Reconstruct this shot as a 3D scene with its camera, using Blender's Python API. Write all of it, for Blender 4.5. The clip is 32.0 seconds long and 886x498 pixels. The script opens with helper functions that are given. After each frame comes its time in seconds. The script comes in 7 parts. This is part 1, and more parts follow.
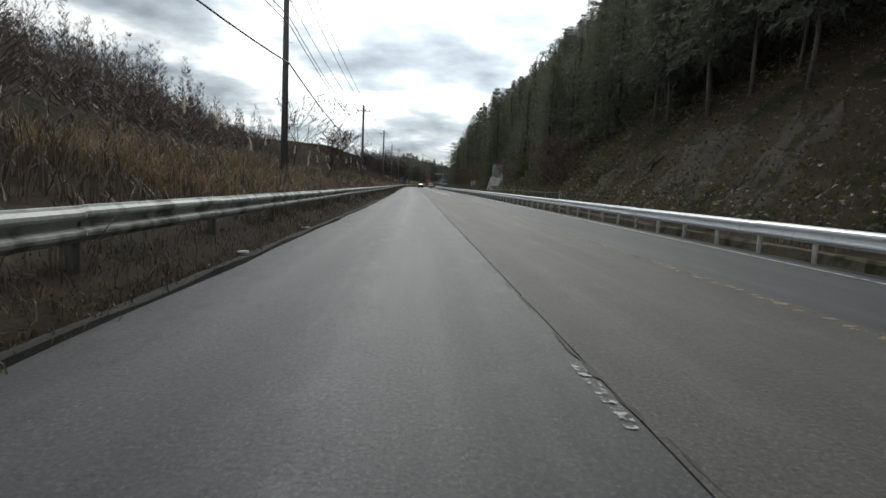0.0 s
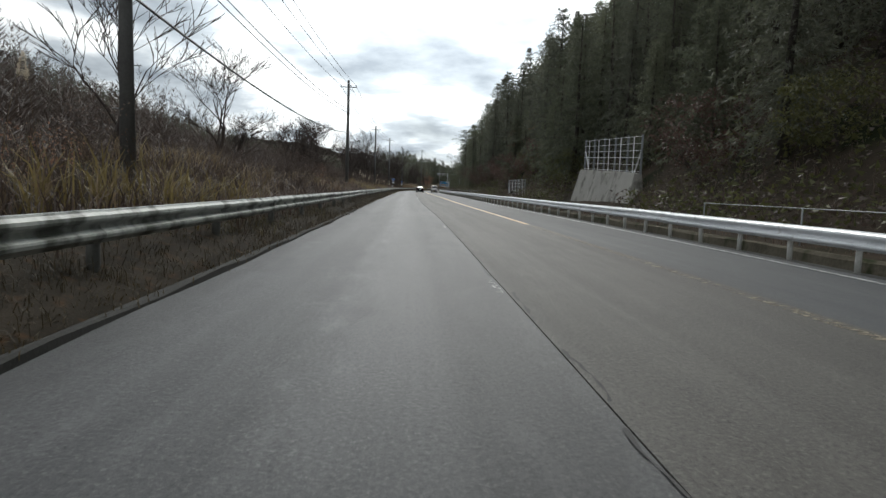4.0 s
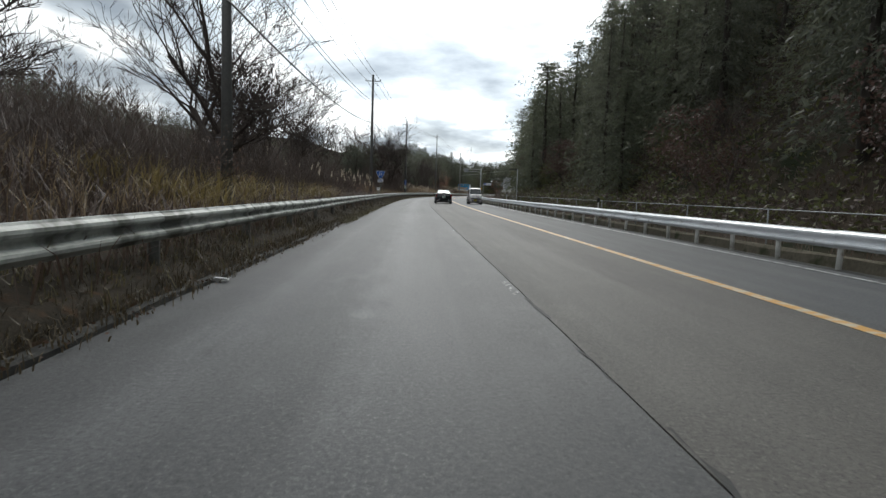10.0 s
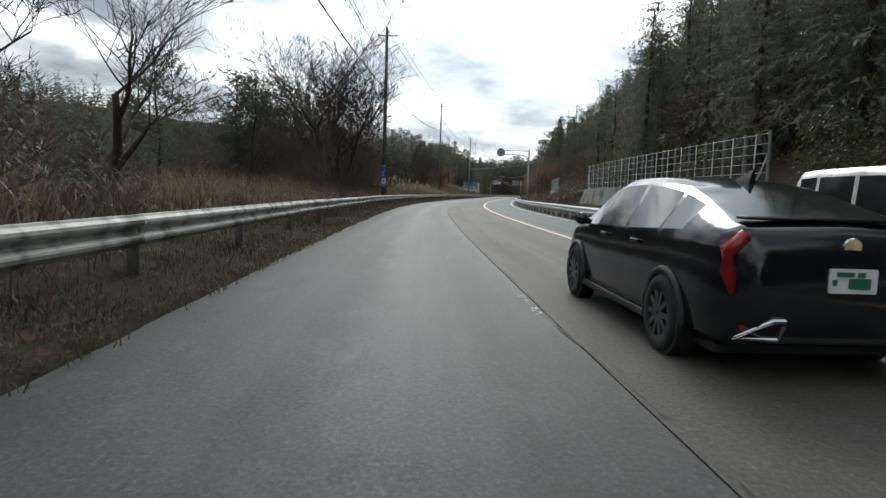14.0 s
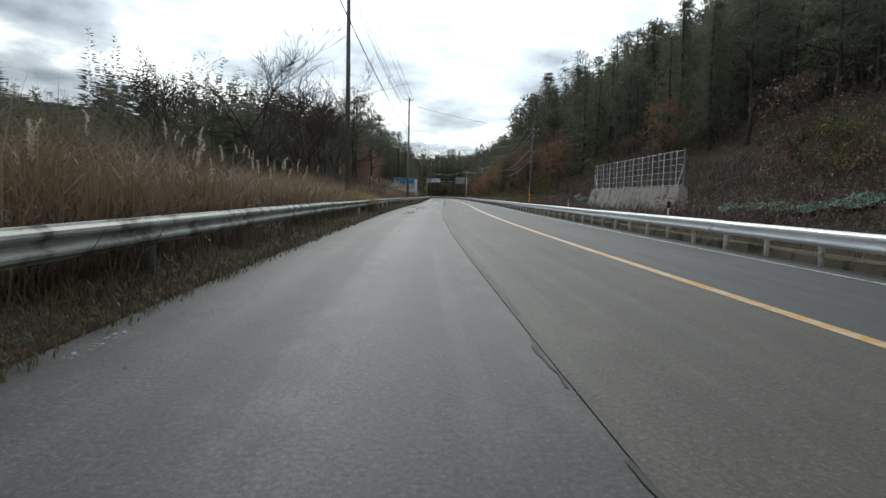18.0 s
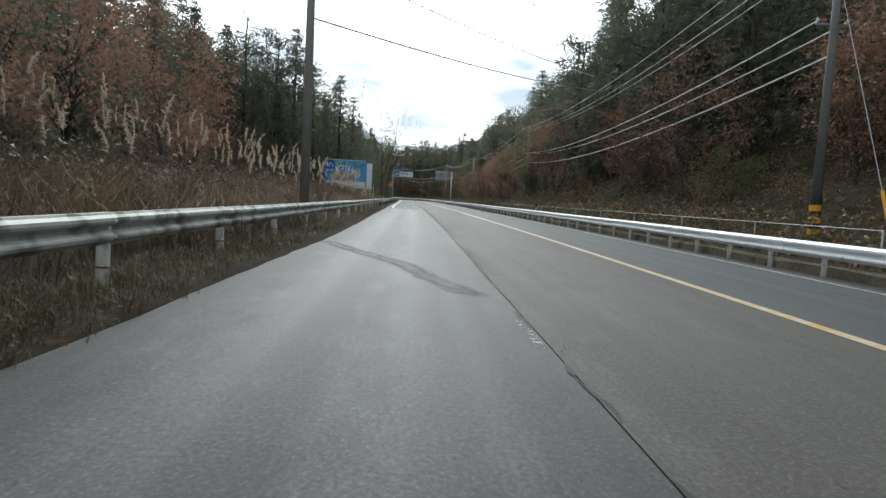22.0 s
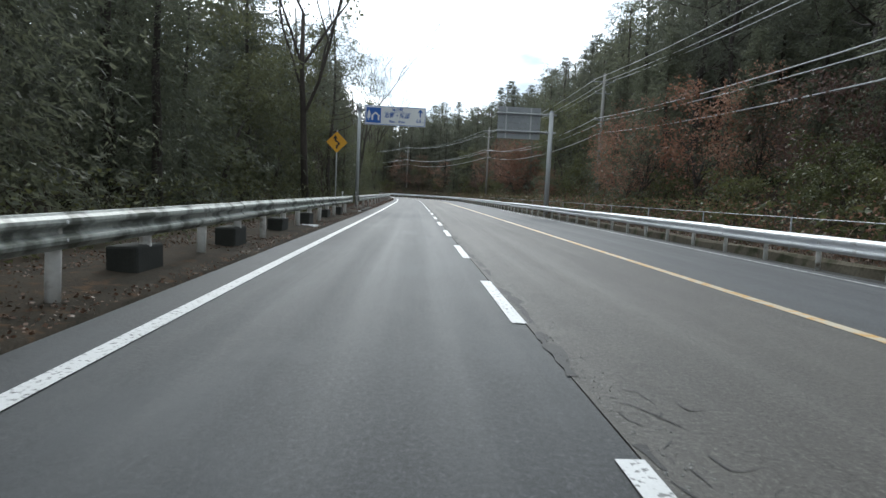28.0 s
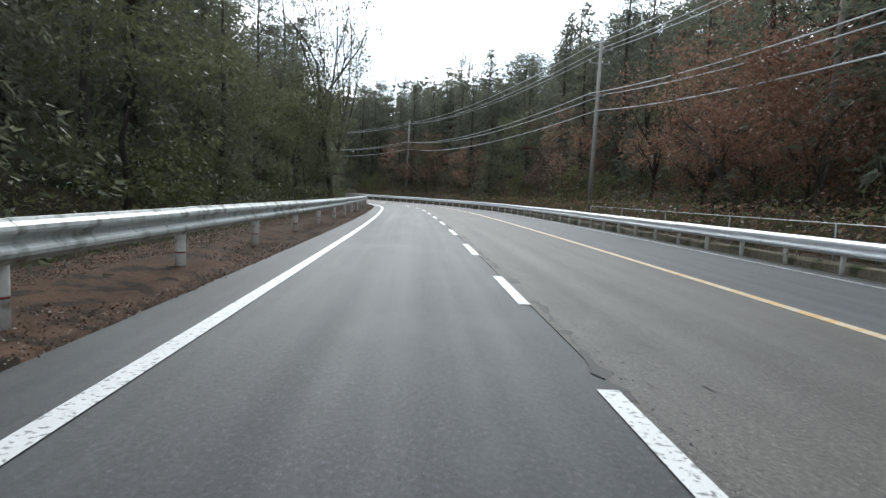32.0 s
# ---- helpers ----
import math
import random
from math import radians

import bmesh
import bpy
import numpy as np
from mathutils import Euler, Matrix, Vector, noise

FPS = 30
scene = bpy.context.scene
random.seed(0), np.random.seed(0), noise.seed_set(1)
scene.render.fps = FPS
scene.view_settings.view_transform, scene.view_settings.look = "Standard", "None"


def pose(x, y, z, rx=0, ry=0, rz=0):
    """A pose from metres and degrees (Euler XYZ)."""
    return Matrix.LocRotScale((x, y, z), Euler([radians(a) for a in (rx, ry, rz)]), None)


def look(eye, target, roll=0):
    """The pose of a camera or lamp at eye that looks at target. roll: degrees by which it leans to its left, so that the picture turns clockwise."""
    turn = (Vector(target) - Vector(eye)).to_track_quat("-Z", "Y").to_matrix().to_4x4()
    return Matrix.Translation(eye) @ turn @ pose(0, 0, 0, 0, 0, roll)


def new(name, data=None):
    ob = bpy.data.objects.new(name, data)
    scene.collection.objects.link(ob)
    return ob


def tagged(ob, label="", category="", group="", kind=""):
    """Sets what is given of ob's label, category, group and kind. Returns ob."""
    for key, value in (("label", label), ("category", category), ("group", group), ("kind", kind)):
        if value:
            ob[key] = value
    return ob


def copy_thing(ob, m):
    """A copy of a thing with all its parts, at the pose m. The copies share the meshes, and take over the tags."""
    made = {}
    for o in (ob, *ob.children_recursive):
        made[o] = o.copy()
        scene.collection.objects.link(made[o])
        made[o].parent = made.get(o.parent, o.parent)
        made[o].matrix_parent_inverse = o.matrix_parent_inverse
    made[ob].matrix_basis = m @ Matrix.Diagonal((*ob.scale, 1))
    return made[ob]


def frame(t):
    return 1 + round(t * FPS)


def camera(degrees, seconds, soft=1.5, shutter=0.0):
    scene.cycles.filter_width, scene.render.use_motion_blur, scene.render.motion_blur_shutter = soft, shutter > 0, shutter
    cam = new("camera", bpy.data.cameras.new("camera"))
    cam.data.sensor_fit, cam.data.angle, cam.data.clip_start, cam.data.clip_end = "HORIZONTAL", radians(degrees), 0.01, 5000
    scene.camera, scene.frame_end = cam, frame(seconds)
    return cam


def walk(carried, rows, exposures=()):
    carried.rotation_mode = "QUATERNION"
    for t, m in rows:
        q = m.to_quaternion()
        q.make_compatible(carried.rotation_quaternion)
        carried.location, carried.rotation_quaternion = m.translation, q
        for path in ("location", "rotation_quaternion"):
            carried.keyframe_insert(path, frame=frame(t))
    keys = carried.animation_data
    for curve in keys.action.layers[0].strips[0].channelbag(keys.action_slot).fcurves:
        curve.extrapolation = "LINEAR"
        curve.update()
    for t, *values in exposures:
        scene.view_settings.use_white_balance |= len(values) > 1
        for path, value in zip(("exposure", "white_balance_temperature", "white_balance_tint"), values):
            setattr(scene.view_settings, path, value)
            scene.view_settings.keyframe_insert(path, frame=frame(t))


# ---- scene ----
# camera: fitted places (metres) and turns (degrees): t, x, y, yaw, pitch, roll
EYE_HEIGHT = 1.25
ROWS = [
(0.0, -0.00, 0.00, 0.00, -5.99, -2.50), (0.5, -0.35, 7.05, -0.01, -6.07, -2.27), (1.0, -0.71, 14.10, 0.05, -6.33, -1.91),
(1.5, -1.04, 21.04, -0.11, -6.41, -1.90), (2.0, -1.37, 27.96, -0.18, -6.35, -2.11), (2.5, -1.70, 34.82, -0.14, -6.35, -2.08),
(3.0, -2.03, 41.64, -0.12, -6.44, -2.09), (3.5, -2.35, 48.46, -0.12, -6.18, -1.97), (4.0, -2.67, 55.31, -0.14, -5.72, -2.00),
(4.5, -3.00, 62.19, -0.08, -5.58, -2.02), (5.0, -3.34, 69.08, 0.11, -5.62, -2.07), (5.5, -3.72, 76.00, 0.42, -5.88, -2.19),
(6.0, -4.14, 82.93, 0.82, -5.68, -2.09), (6.5, -4.60, 89.79, 1.21, -5.62, -1.92), (7.0, -5.07, 96.57, 1.26, -5.60, -1.77),
(7.5, -5.53, 103.37, 0.94, -5.65, -1.66), (8.0, -5.97, 110.23, 0.59, -5.63, -1.65), (8.5, -6.37, 117.15, 0.39, -5.48, -1.84),
(9.0, -6.76, 124.12, 0.31, -5.56, -1.85), (9.5, -7.15, 131.15, 0.41, -5.41, -1.82), (10.0, -7.56, 138.24, 0.64, -5.36, -1.84),
(10.5, -8.00, 145.40, 0.82, -5.38, -1.83), (11.0, -8.47, 152.64, 0.88, -5.38, -1.91), (11.5, -8.94, 160.00, 0.69, -5.29, -2.13),
(12.0, -9.40, 167.49, 0.51, -5.16, -2.40), (12.5, -9.84, 175.12, 0.35, -5.05, -2.29), (13.0, -10.28, 182.87, 0.40, -5.04, -2.10),
(13.5, -10.70, 190.75, 0.25, -5.23, -1.82), (14.0, -11.11, 198.80, -0.09, -5.32, -1.89), (14.5, -11.47, 206.97, -0.45, -5.34, -1.83),
(15.0, -11.78, 215.26, -0.81, -5.30, -1.81), (15.5, -12.03, 223.63, -1.30, -5.15, -1.80), (16.0, -12.17, 232.08, -2.29, -4.94, -1.59),
(16.5, -12.13, 240.56, -3.78, -4.93, -1.47), (17.0, -11.88, 249.04, -5.30, -5.09, -1.35), (17.5, -11.43, 257.44, -6.55, -4.89, -1.23),
(18.0, -10.83, 265.70, -7.36, -5.02, -1.29), (18.5, -10.15, 273.89, -7.91, -4.99, -1.58), (19.0, -9.40, 282.06, -8.44, -5.05, -1.65),
(19.5, -8.59, 290.26, -8.74, -5.01, -2.18), (20.0, -7.73, 298.43, -8.97, -4.82, -2.57), (20.5, -6.86, 306.56, -9.06, -5.09, -2.53),
(21.0, -5.94, 314.65, -9.35, -5.09, -2.62), (21.5, -4.96, 322.65, -9.94, -4.85, -2.93), (22.0, -3.90, 330.61, -10.59, -4.74, -3.09),
(22.5, -2.78, 338.57, -10.71, -4.87, -2.96), (23.0, -1.67, 346.54, -10.57, -5.23, -2.94), (23.5, -0.61, 354.51, -10.36, -5.00, -2.73),
(24.0, 0.42, 362.40, -10.15, -4.83, -2.23), (24.5, 1.40, 370.23, -9.87, -4.75, -2.09), (25.0, 2.36, 378.04, -9.85, -5.14, -2.17),
(25.5, 3.33, 385.82, -9.95, -5.27, -2.63), (26.0, 4.30, 393.55, -10.06, -5.26, -2.82), (26.5, 5.27, 401.19, -10.14, -5.11, -2.92),
(27.0, 6.22, 408.75, -10.07, -5.22, -2.88), (27.5, 7.15, 416.27, -9.92, -5.18, -2.86), (28.0, 8.04, 423.77, -9.83, -5.20, -2.77),
(28.5, 8.93, 431.19, -9.67, -5.20, -2.74), (29.0, 9.80, 438.56, -9.47, -5.21, -2.69), (29.5, 10.66, 445.83, -9.42, -5.20, -2.82),
(30.0, 11.48, 452.91, -9.45, -5.25, -2.95), (30.5, 12.27, 459.80, -9.47, -5.25, -2.87), (31.0, 13.02, 466.54, -9.39, -5.24, -2.78),
(31.5, 13.75, 473.14, -9.36, -5.21, -2.90), (32.0, 14.52, 479.71, -9.58, -5.07, -3.03), ]
cam = camera(72.2, 32.0, soft=1.45, shutter=0.02)
walk(cam, [(t, pose(x, y, EYE_HEIGHT, 90 + p, 0, w) @ pose(0, 0, 0, 0, 0, -r)) for t, x, y, w, p, r in ROWS],
     exposures=[(0.0, -0.14, 6450, 7), (3.0, -0.04, 6450, 7), (6.0, 0.06, 6450, 7), (9.0, 0.02, 6400, 7), (14.0, 0.06, 6400, 7), (16.0, 0.06, 6400, 7), (17.0, -0.09, 6350, 6), (19.0, 0.21, 6350, 6), (20.0, 0.46, 6300, 5), (21.0, 0.21, 6250, 5), (22.0, 0.46, 6250, 5), (23.0, 0.61, 6200, 5), (24.0, 0.61, 6150, 5), (27.0, 0.87, 6100, 7), (29.0, 0.46, 6050, 5), (30.0, 1.16, 6200, 6), (31.0, 1.01, 6100, 4), (32.0, 0.91, 6100, 7)])

# ---------------------------------------------------------------- the sky and the sun
SUN_TURN, SUN_HEIGHT = radians(4), radians(38)      # ahead of the car, a little to the right, behind cloud
SUN_WAY = Vector((math.sin(SUN_TURN) * math.cos(SUN_HEIGHT), math.cos(SUN_TURN) * math.cos(SUN_HEIGHT), math.sin(SUN_HEIGHT)))


def make_sky():
    w = bpy.data.worlds.new("cloudy_sky")
    scene.world = w
    w.use_nodes = True
    nt = w.node_tree
    nt.nodes.clear()
    N, L = nt.nodes.new, nt.links.new
    out, bg = N("ShaderNodeOutputWorld"), N("ShaderNodeBackground")
    sky = N("ShaderNodeTexSky")
    sky.sky_type, sky.sun_disc = "NISHITA", False
    sky.sun_elevation, sky.sun_rotation = SUN_HEIGHT, SUN_TURN
    sky_dim = N("ShaderNodeVectorMath")
    sky_dim.operation = "SCALE"
    sky_dim.inputs[3].default_value = 0.10
    L(sky.outputs[0], sky_dim.inputs[0])
    tc = N("ShaderNodeTexCoord")
    sep = N("ShaderNodeSeparateXYZ")
    L(tc.outputs["Generated"], sep.inputs[0])
    up = N("ShaderNodeMath")
    up.operation = "MAXIMUM"
    up.inputs[1].default_value = 0.0
    L(sep.outputs[2], up.inputs[0])
    lift = N("ShaderNodeMath")
    lift.operation = "ADD"
    lift.inputs[1].default_value = 0.22
    L(up.outputs[0], lift.inputs[0])
    flat = N("ShaderNodeVectorMath")
    flat.operation = "DIVIDE"
    comb = N("ShaderNodeCombineXYZ")
    for i in (0, 1, 2):
        L(lift.outputs[0], comb.inputs[i])
    L(tc.outputs["Generated"], flat.inputs[0])
    L(comb.outputs[0], flat.inputs[1])
    big, small = N("ShaderNodeTexNoise"), N("ShaderNodeTexNoise")
    for n, s, d in ((big, 2.3, 7.0), (small, 1.1, 3.0)):
        n.inputs["Scale"].default_value = s
        n.inputs["Detail"].default_value = d
        n.inputs["Roughness"].default_value = 0.52
        L(flat.outputs[0], n.inputs["Vector"])
    shade = N("ShaderNodeValToRGB")
    shade.color_ramp.elements[0].position, shade.color_ramp.elements[0].color = 0.33, (0.30, 0.34, 0.39, 1)
    shade.color_ramp.elements[1].position, shade.color_ramp.elements[1].color = 0.60, (1.12, 1.13, 1.14, 1)
    mid = shade.color_ramp.elements.new(0.47)
    mid.color = (0.56, 0.61, 0.66, 1)
    L(big.outputs[0], shade.inputs[0])
    # thin cloud glows round the hidden sun
    dot = N("ShaderNodeVectorMath")
    dot.operation = "DOT_PRODUCT"
    dot.inputs[1].default_value = SUN_WAY
    L(tc.outputs["Generated"], dot.inputs[0])
    glow = N("ShaderNodeMapRange")
    glow.interpolation_type = "SMOOTHSTEP"
    for i, v in ((1, 0.72), (2, 1.0), (3, 1.0), (4, 2.3)):
        glow.inputs[i].default_value = v
    L(dot.outputs["Value"], glow.inputs[0])
    bright = N("ShaderNodeVectorMath")
    bright.operation = "SCALE"
    L(shade.outputs[0], bright.inputs[0])
    L(glow.outputs[0], bright.inputs[3])
    cover = N("ShaderNodeMapRange")
    for i, v in ((1, 0.30), (2, 0.52), (3, 0.72), (4, 1.0)):
        cover.inputs[i].default_value = v
    L(small.outputs[0], cover.inputs[0])
    mix = N("ShaderNodeMix")
    mix.data_type = "RGBA"
    L(cover.outputs[0], mix.inputs[0])
    L(sky_dim.outputs[0], mix.inputs[6])
    L(bright.outputs[0], mix.inputs[7])
    L(mix.outputs[2], bg.inputs[0])
    bg.inputs[1].default_value = 1.0
    L(bg.outputs[0], out.inputs[0])


make_sky()
sun = new("sun", bpy.data.lights.new("sun", "SUN"))
sun.data.energy, sun.data.angle, sun.data.color = 0.9, radians(20), (1.0, 0.95, 0.88)
sun.matrix_world = look((0, 0, 60), Vector((0, 0, 60)) - SUN_WAY)

# ---------------------------------------------------------------- materials


def material(name, a, b, fine=40.0, coarse=1.5, rough=0.8, metal=0.0, bump=0.3, spots=None, detail=4.0, random_mix=0.0, spec=0.5, stretch=None, shifted=False):
    """Two tones mixed by grain and by broad patches, with relief; spots: a third tone in scattered patches (colour, from, to, scale)."""
    m = bpy.data.materials.new(name)
    m.use_nodes = True
    nt = m.node_tree
    N, L = nt.nodes.new, nt.links.new
    p = nt.nodes["Principled BSDF"]
    tc = N("ShaderNodeTexCoord")
    source = tc.outputs["Object"]
    if stretch:
        mp = N("ShaderNodeMapping")
        mp.inputs["Scale"].default_value = stretch
        L(source, mp.inputs[0])
        source = mp.outputs[0]
    if shifted:
        oi, move = N("ShaderNodeObjectInfo"), N("ShaderNodeVectorMath")
        move.operation = "MULTIPLY_ADD"
        move.inputs[1].default_value = (53.0, 91.0, 37.0)
        L(oi.outputs["Random"], move.inputs[0])
        L(source, move.inputs[2])
        source = move.outputs[0]
    n1, n2 = N("ShaderNodeTexNoise"), N("ShaderNodeTexNoise")
    for n, s in ((n1, fine), (n2, coarse)):
        n.inputs["Scale"].default_value, n.inputs["Detail"].default_value = s, detail
        L(source, n.inputs["Vector"])
    add = N("ShaderNodeMath")
    add.operation = "MULTIPLY_ADD"
    add.inputs[1].default_value, add.inputs[2].default_value = 0.5, 0.0
    L(n1.outputs[0], add.inputs[0])
    add2 = N("ShaderNodeMath")
    add2.operation = "MULTIPLY_ADD"
    add2.inputs[1].default_value = 0.5
    L(n2.outputs[0], add2.inputs[0])
    L(add.outputs[0], add2.inputs[2])
    fac = N("ShaderNodeMapRange")
    fac.inputs[1].default_value, fac.inputs[2].default_value = 0.33, 0.67
    L(add2.outputs[0], fac.inputs[0])
    mix = N("ShaderNodeMix")
    mix.data_type = "RGBA"
    mix.inputs[6].default_value, mix.inputs[7].default_value = (*a, 1), (*b, 1)
    last = fac.outputs[0]
    if random_mix:
        oi = N("ShaderNodeObjectInfo")
        r = N("ShaderNodeMix")
        r.inputs[0].default_value = random_mix
        L(fac.outputs[0], r.inputs[2])
        L(oi.outputs["Random"], r.inputs[3])
        last = r.outputs[0]
    L(last, mix.inputs[0])
    colour = mix.outputs[2]
    if spots:
        c, lo, hi, sc = spots
        n3 = N("ShaderNodeTexNoise")
        n3.inputs["Scale"].default_value, n3.inputs["Detail"].default_value = sc, 5.0
        L(source, n3.inputs["Vector"])
        mr = N("ShaderNodeMapRange")
        mr.inputs[1].default_value, mr.inputs[2].default_value = lo, hi
        L(n3.outputs[0], mr.inputs[0])
        mx = N("ShaderNodeMix")
        mx.data_type = "RGBA"
        mx.inputs[7].default_value = (*c, 1)
        L(mr.outputs[0], mx.inputs[0])
        L(colour, mx.inputs[6])
        colour = mx.outputs[2]
    L(colour, p.inputs["Base Color"])
    rr = N("ShaderNodeMapRange")
    rr.inputs[3].default_value, rr.inputs[4].default_value = max(0.02, rough - 0.08), min(1.0, rough + 0.08)
    L(n1.outputs[0], rr.inputs[0])
    L(rr.outputs[0], p.inputs["Roughness"])
    p.inputs["Metallic"].default_value = metal
    p.inputs["Specular IOR Level"].default_value = spec
    if bump:
        bp = N("ShaderNodeBump")
        bp.inputs["Strength"].default_value, bp.inputs["Distance"].default_value = bump, 0.01
        L(n1.outputs[0], bp.inputs["Height"])
        L(bp.outputs[0], p.inputs["Normal"])
    return m


def leafy(name, a, b, glow=0.38, spec=0.45):
    """Foliage: tones vary from tree to tree and from leaf to leaf; a little light passes through."""
    m = bpy.data.materials.new(name)
    m.use_nodes = True
    nt = m.node_tree
    N, L = nt.nodes.new, nt.links.new
    p = nt.nodes["Principled BSDF"]
    oi, geo = N("ShaderNodeObjectInfo"), N("ShaderNodeNewGeometry")
    av = N("ShaderNodeMix")
    av.inputs[0].default_value = 0.5
    L(oi.outputs["Random"], av.inputs[2])
    L(geo.outputs["Random Per Island"], av.inputs[3])
    mix = N("ShaderNodeMix")
    mix.data_type = "RGBA"
    mix.inputs[6].default_value, mix.inputs[7].default_value = (*a, 1), (*b, 1)
    L(av.outputs[0], mix.inputs[0])
    L(mix.outputs[2], p.inputs["Base Color"])
    p.inputs["Roughness"].default_value, p.inputs["Specular IOR Level"].default_value = 0.52, spec
    tr, ms = N("ShaderNodeBsdfTranslucent"), N("ShaderNodeMixShader")
    L(mix.outputs[2], tr.inputs[0])
    ms.inputs[0].default_value = glow
    L(p.outputs[0], ms.inputs[1])
    L(tr.outputs[0], ms.inputs[2])
    L(ms.outputs[0], nt.nodes["Material Output"].inputs[0])
    return m


def worn_paint(name, paint, under, keep_lo, keep_hi, scale=9.0):
    """Road paint rubbed through to the asphalt in flakes."""
    return material(name, paint, tuple(c * 0.86 for c in paint), 60, 3, 0.5, bump=0.25, spots=(under, keep_lo, keep_hi, scale))


def thin_cover(m, scale, lo, hi, mask=""):
    """Lets the road show through a coat where it is worn away; mask: an attribute that thins it towards its rim."""
    nt = m.node_tree
    N, L = nt.nodes.new, nt.links.new
    tc, n, mr = N("ShaderNodeTexCoord"), N("ShaderNodeTexNoise"), N("ShaderNodeMapRange")
    n.inputs["Scale"].default_value, n.inputs["Detail"].default_value, n.inputs["Roughness"].default_value = scale, 6.0, 0.7
    L(tc.outputs["Object"], n.inputs["Vector"])
    mr.inputs[1].default_value, mr.inputs[2].default_value = lo, hi
    value = n.outputs[0]
    if mask:
        at, add = N("ShaderNodeAttribute"), N("ShaderNodeMath")
        at.attribute_name = mask
        L(at.outputs["Fac"], add.inputs[0])
        L(value, add.inputs[1])
        value = add.outputs[0]
    L(value, mr.inputs[0])
    clear, ms = N("ShaderNodeBsdfTransparent"), N("ShaderNodeMixShader")
    L(mr.outputs[0], ms.inputs[0])
    L(clear.outputs[0], ms.inputs[1])
    L(nt.nodes["Principled BSDF"].outputs[0], ms.inputs[2])
    L(ms.outputs[0], nt.nodes["Material Output"].inputs[0])
    return m


def asphalt(name, a, b, stone, streak=0.5, rough=0.62, patch=None, tracks=None):
    """Asphalt: fine stones, streaks along the traffic and broad patches, on the road's own axes (across, along).
    tracks: (s from, s to, first profile, second profile) of polish across the lane, as (d, 0 dirty to 1 polished)."""
    m = bpy.data.materials.new(name)
    m.use_nodes = True
    nt = m.node_tree
    N, L = nt.nodes.new, nt.links.new
    p = nt.nodes["Principled BSDF"]
    at = N("ShaderNodeAttribute")
    at.attribute_name = "axes"

    def noise_of(scale3, detail, rgh=0.6):
        mp, n = N("ShaderNodeMapping"), N("ShaderNodeTexNoise")
        mp.inputs["Scale"].default_value = scale3
        L(at.outputs["Vector"], mp.inputs[0])
        n.inputs["Scale"].default_value, n.inputs["Detail"].default_value, n.inputs["Roughness"].default_value = 1.0, detail, rgh
        L(mp.outputs[0], n.inputs["Vector"])
        return n.outputs[0]

    def span(x, lo, hi, to_lo=0.0, to_hi=1.0):
        mr = N("ShaderNodeMapRange")
        for k, v in ((1, lo), (2, hi), (3, to_lo), (4, to_hi)):
            mr.inputs[k].default_value = v
        L(x, mr.inputs[0])
        return mr.outputs[0]

    def blend(fac, c0, c1, how="MIX"):
        mx = N("ShaderNodeMix")
        mx.data_type, mx.blend_type = "RGBA", how
        for socket, c in ((mx.inputs[6], c0), (mx.inputs[7], c1)):
            if isinstance(c, tuple):
                socket.default_value = (*c, 1)
            else:
                L(c, socket)
        if isinstance(fac, float):
            mx.inputs[0].default_value = fac
        else:
            L(fac, mx.inputs[0])
        return mx.outputs[2]

    def maths(how, x, y):
        n = N("ShaderNodeMath")
        n.operation = how
        for socket, v in zip(n.inputs, (x, y)):
            if isinstance(v, float):
                socket.default_value = v
            else:
                L(v, socket)
        return n.outputs[0]

    grain, chips = noise_of((30, 26, 1), 7, 0.9), noise_of((11, 9.5, 1), 5, 0.8)
    run, broad, mottle = noise_of((2.2, 0.030, 1), 4), noise_of((0.55, 0.11, 1), 5), noise_of((2.3, 0.9, 1), 8, 0.75)
    light = tuple(min(1, v * (1 + streak)) for v in b)
    dark = tuple(v * (1 - 0.45 * streak) for v in a)
    c = blend(span(broad, 0.36, 0.64), a, b)
    c = blend(span(run, 0.52, 0.68, 0.0, 0.25), c, light)
    c = blend(span(mottle, 0.53, 0.66, 0.0, 0.6), c, light)
    c = blend(span(mottle, 0.46, 0.34, 0.0, 0.7), c, dark)
    polish = span(run, 0.3, 0.7)
    if tracks:
        sep = N("ShaderNodeSeparateXYZ")
        L(at.outputs["Vector"], sep.inputs[0])
        wander = maths("ADD", sep.outputs[0], span(mottle, 0.3, 0.7, -0.22, 0.22))
        across = span(wander, -4.0, 0.0)
        ramps = []
        for prof in tracks[2:]:
            cr = N("ShaderNodeValToRGB")
            els = cr.color_ramp.elements
            while len(els) < len(prof):
                els.new(0.5)
            for e, (d, v) in zip(els, prof):
                e.position, e.color = (d + 4.0) / 4.0, (v, v, v, 1)
            L(across, cr.inputs[0])
            ramps.append(cr.outputs[0])
        worn = blend(span(sep.outputs[1], tracks[0], tracks[1]), ramps[0], ramps[1])
        polish = maths("ADD", maths("MULTIPLY", worn, 0.8), maths("MULTIPLY", polish, 0.2))
        grey = N("ShaderNodeCombineColor")
        level = span(polish, 0.0, 1.0, 0.60, 1.38)
        for k in (0, 1, 2):
            L(level, grey.inputs[k])
    c = blend(span(grain, 0.53, 0.62, 0.0, 0.9), c, stone)
    c = blend(span(chips, 0.63, 0.69, 0.0, 0.7), c, tuple(min(1, v * 1.15) for v in stone))
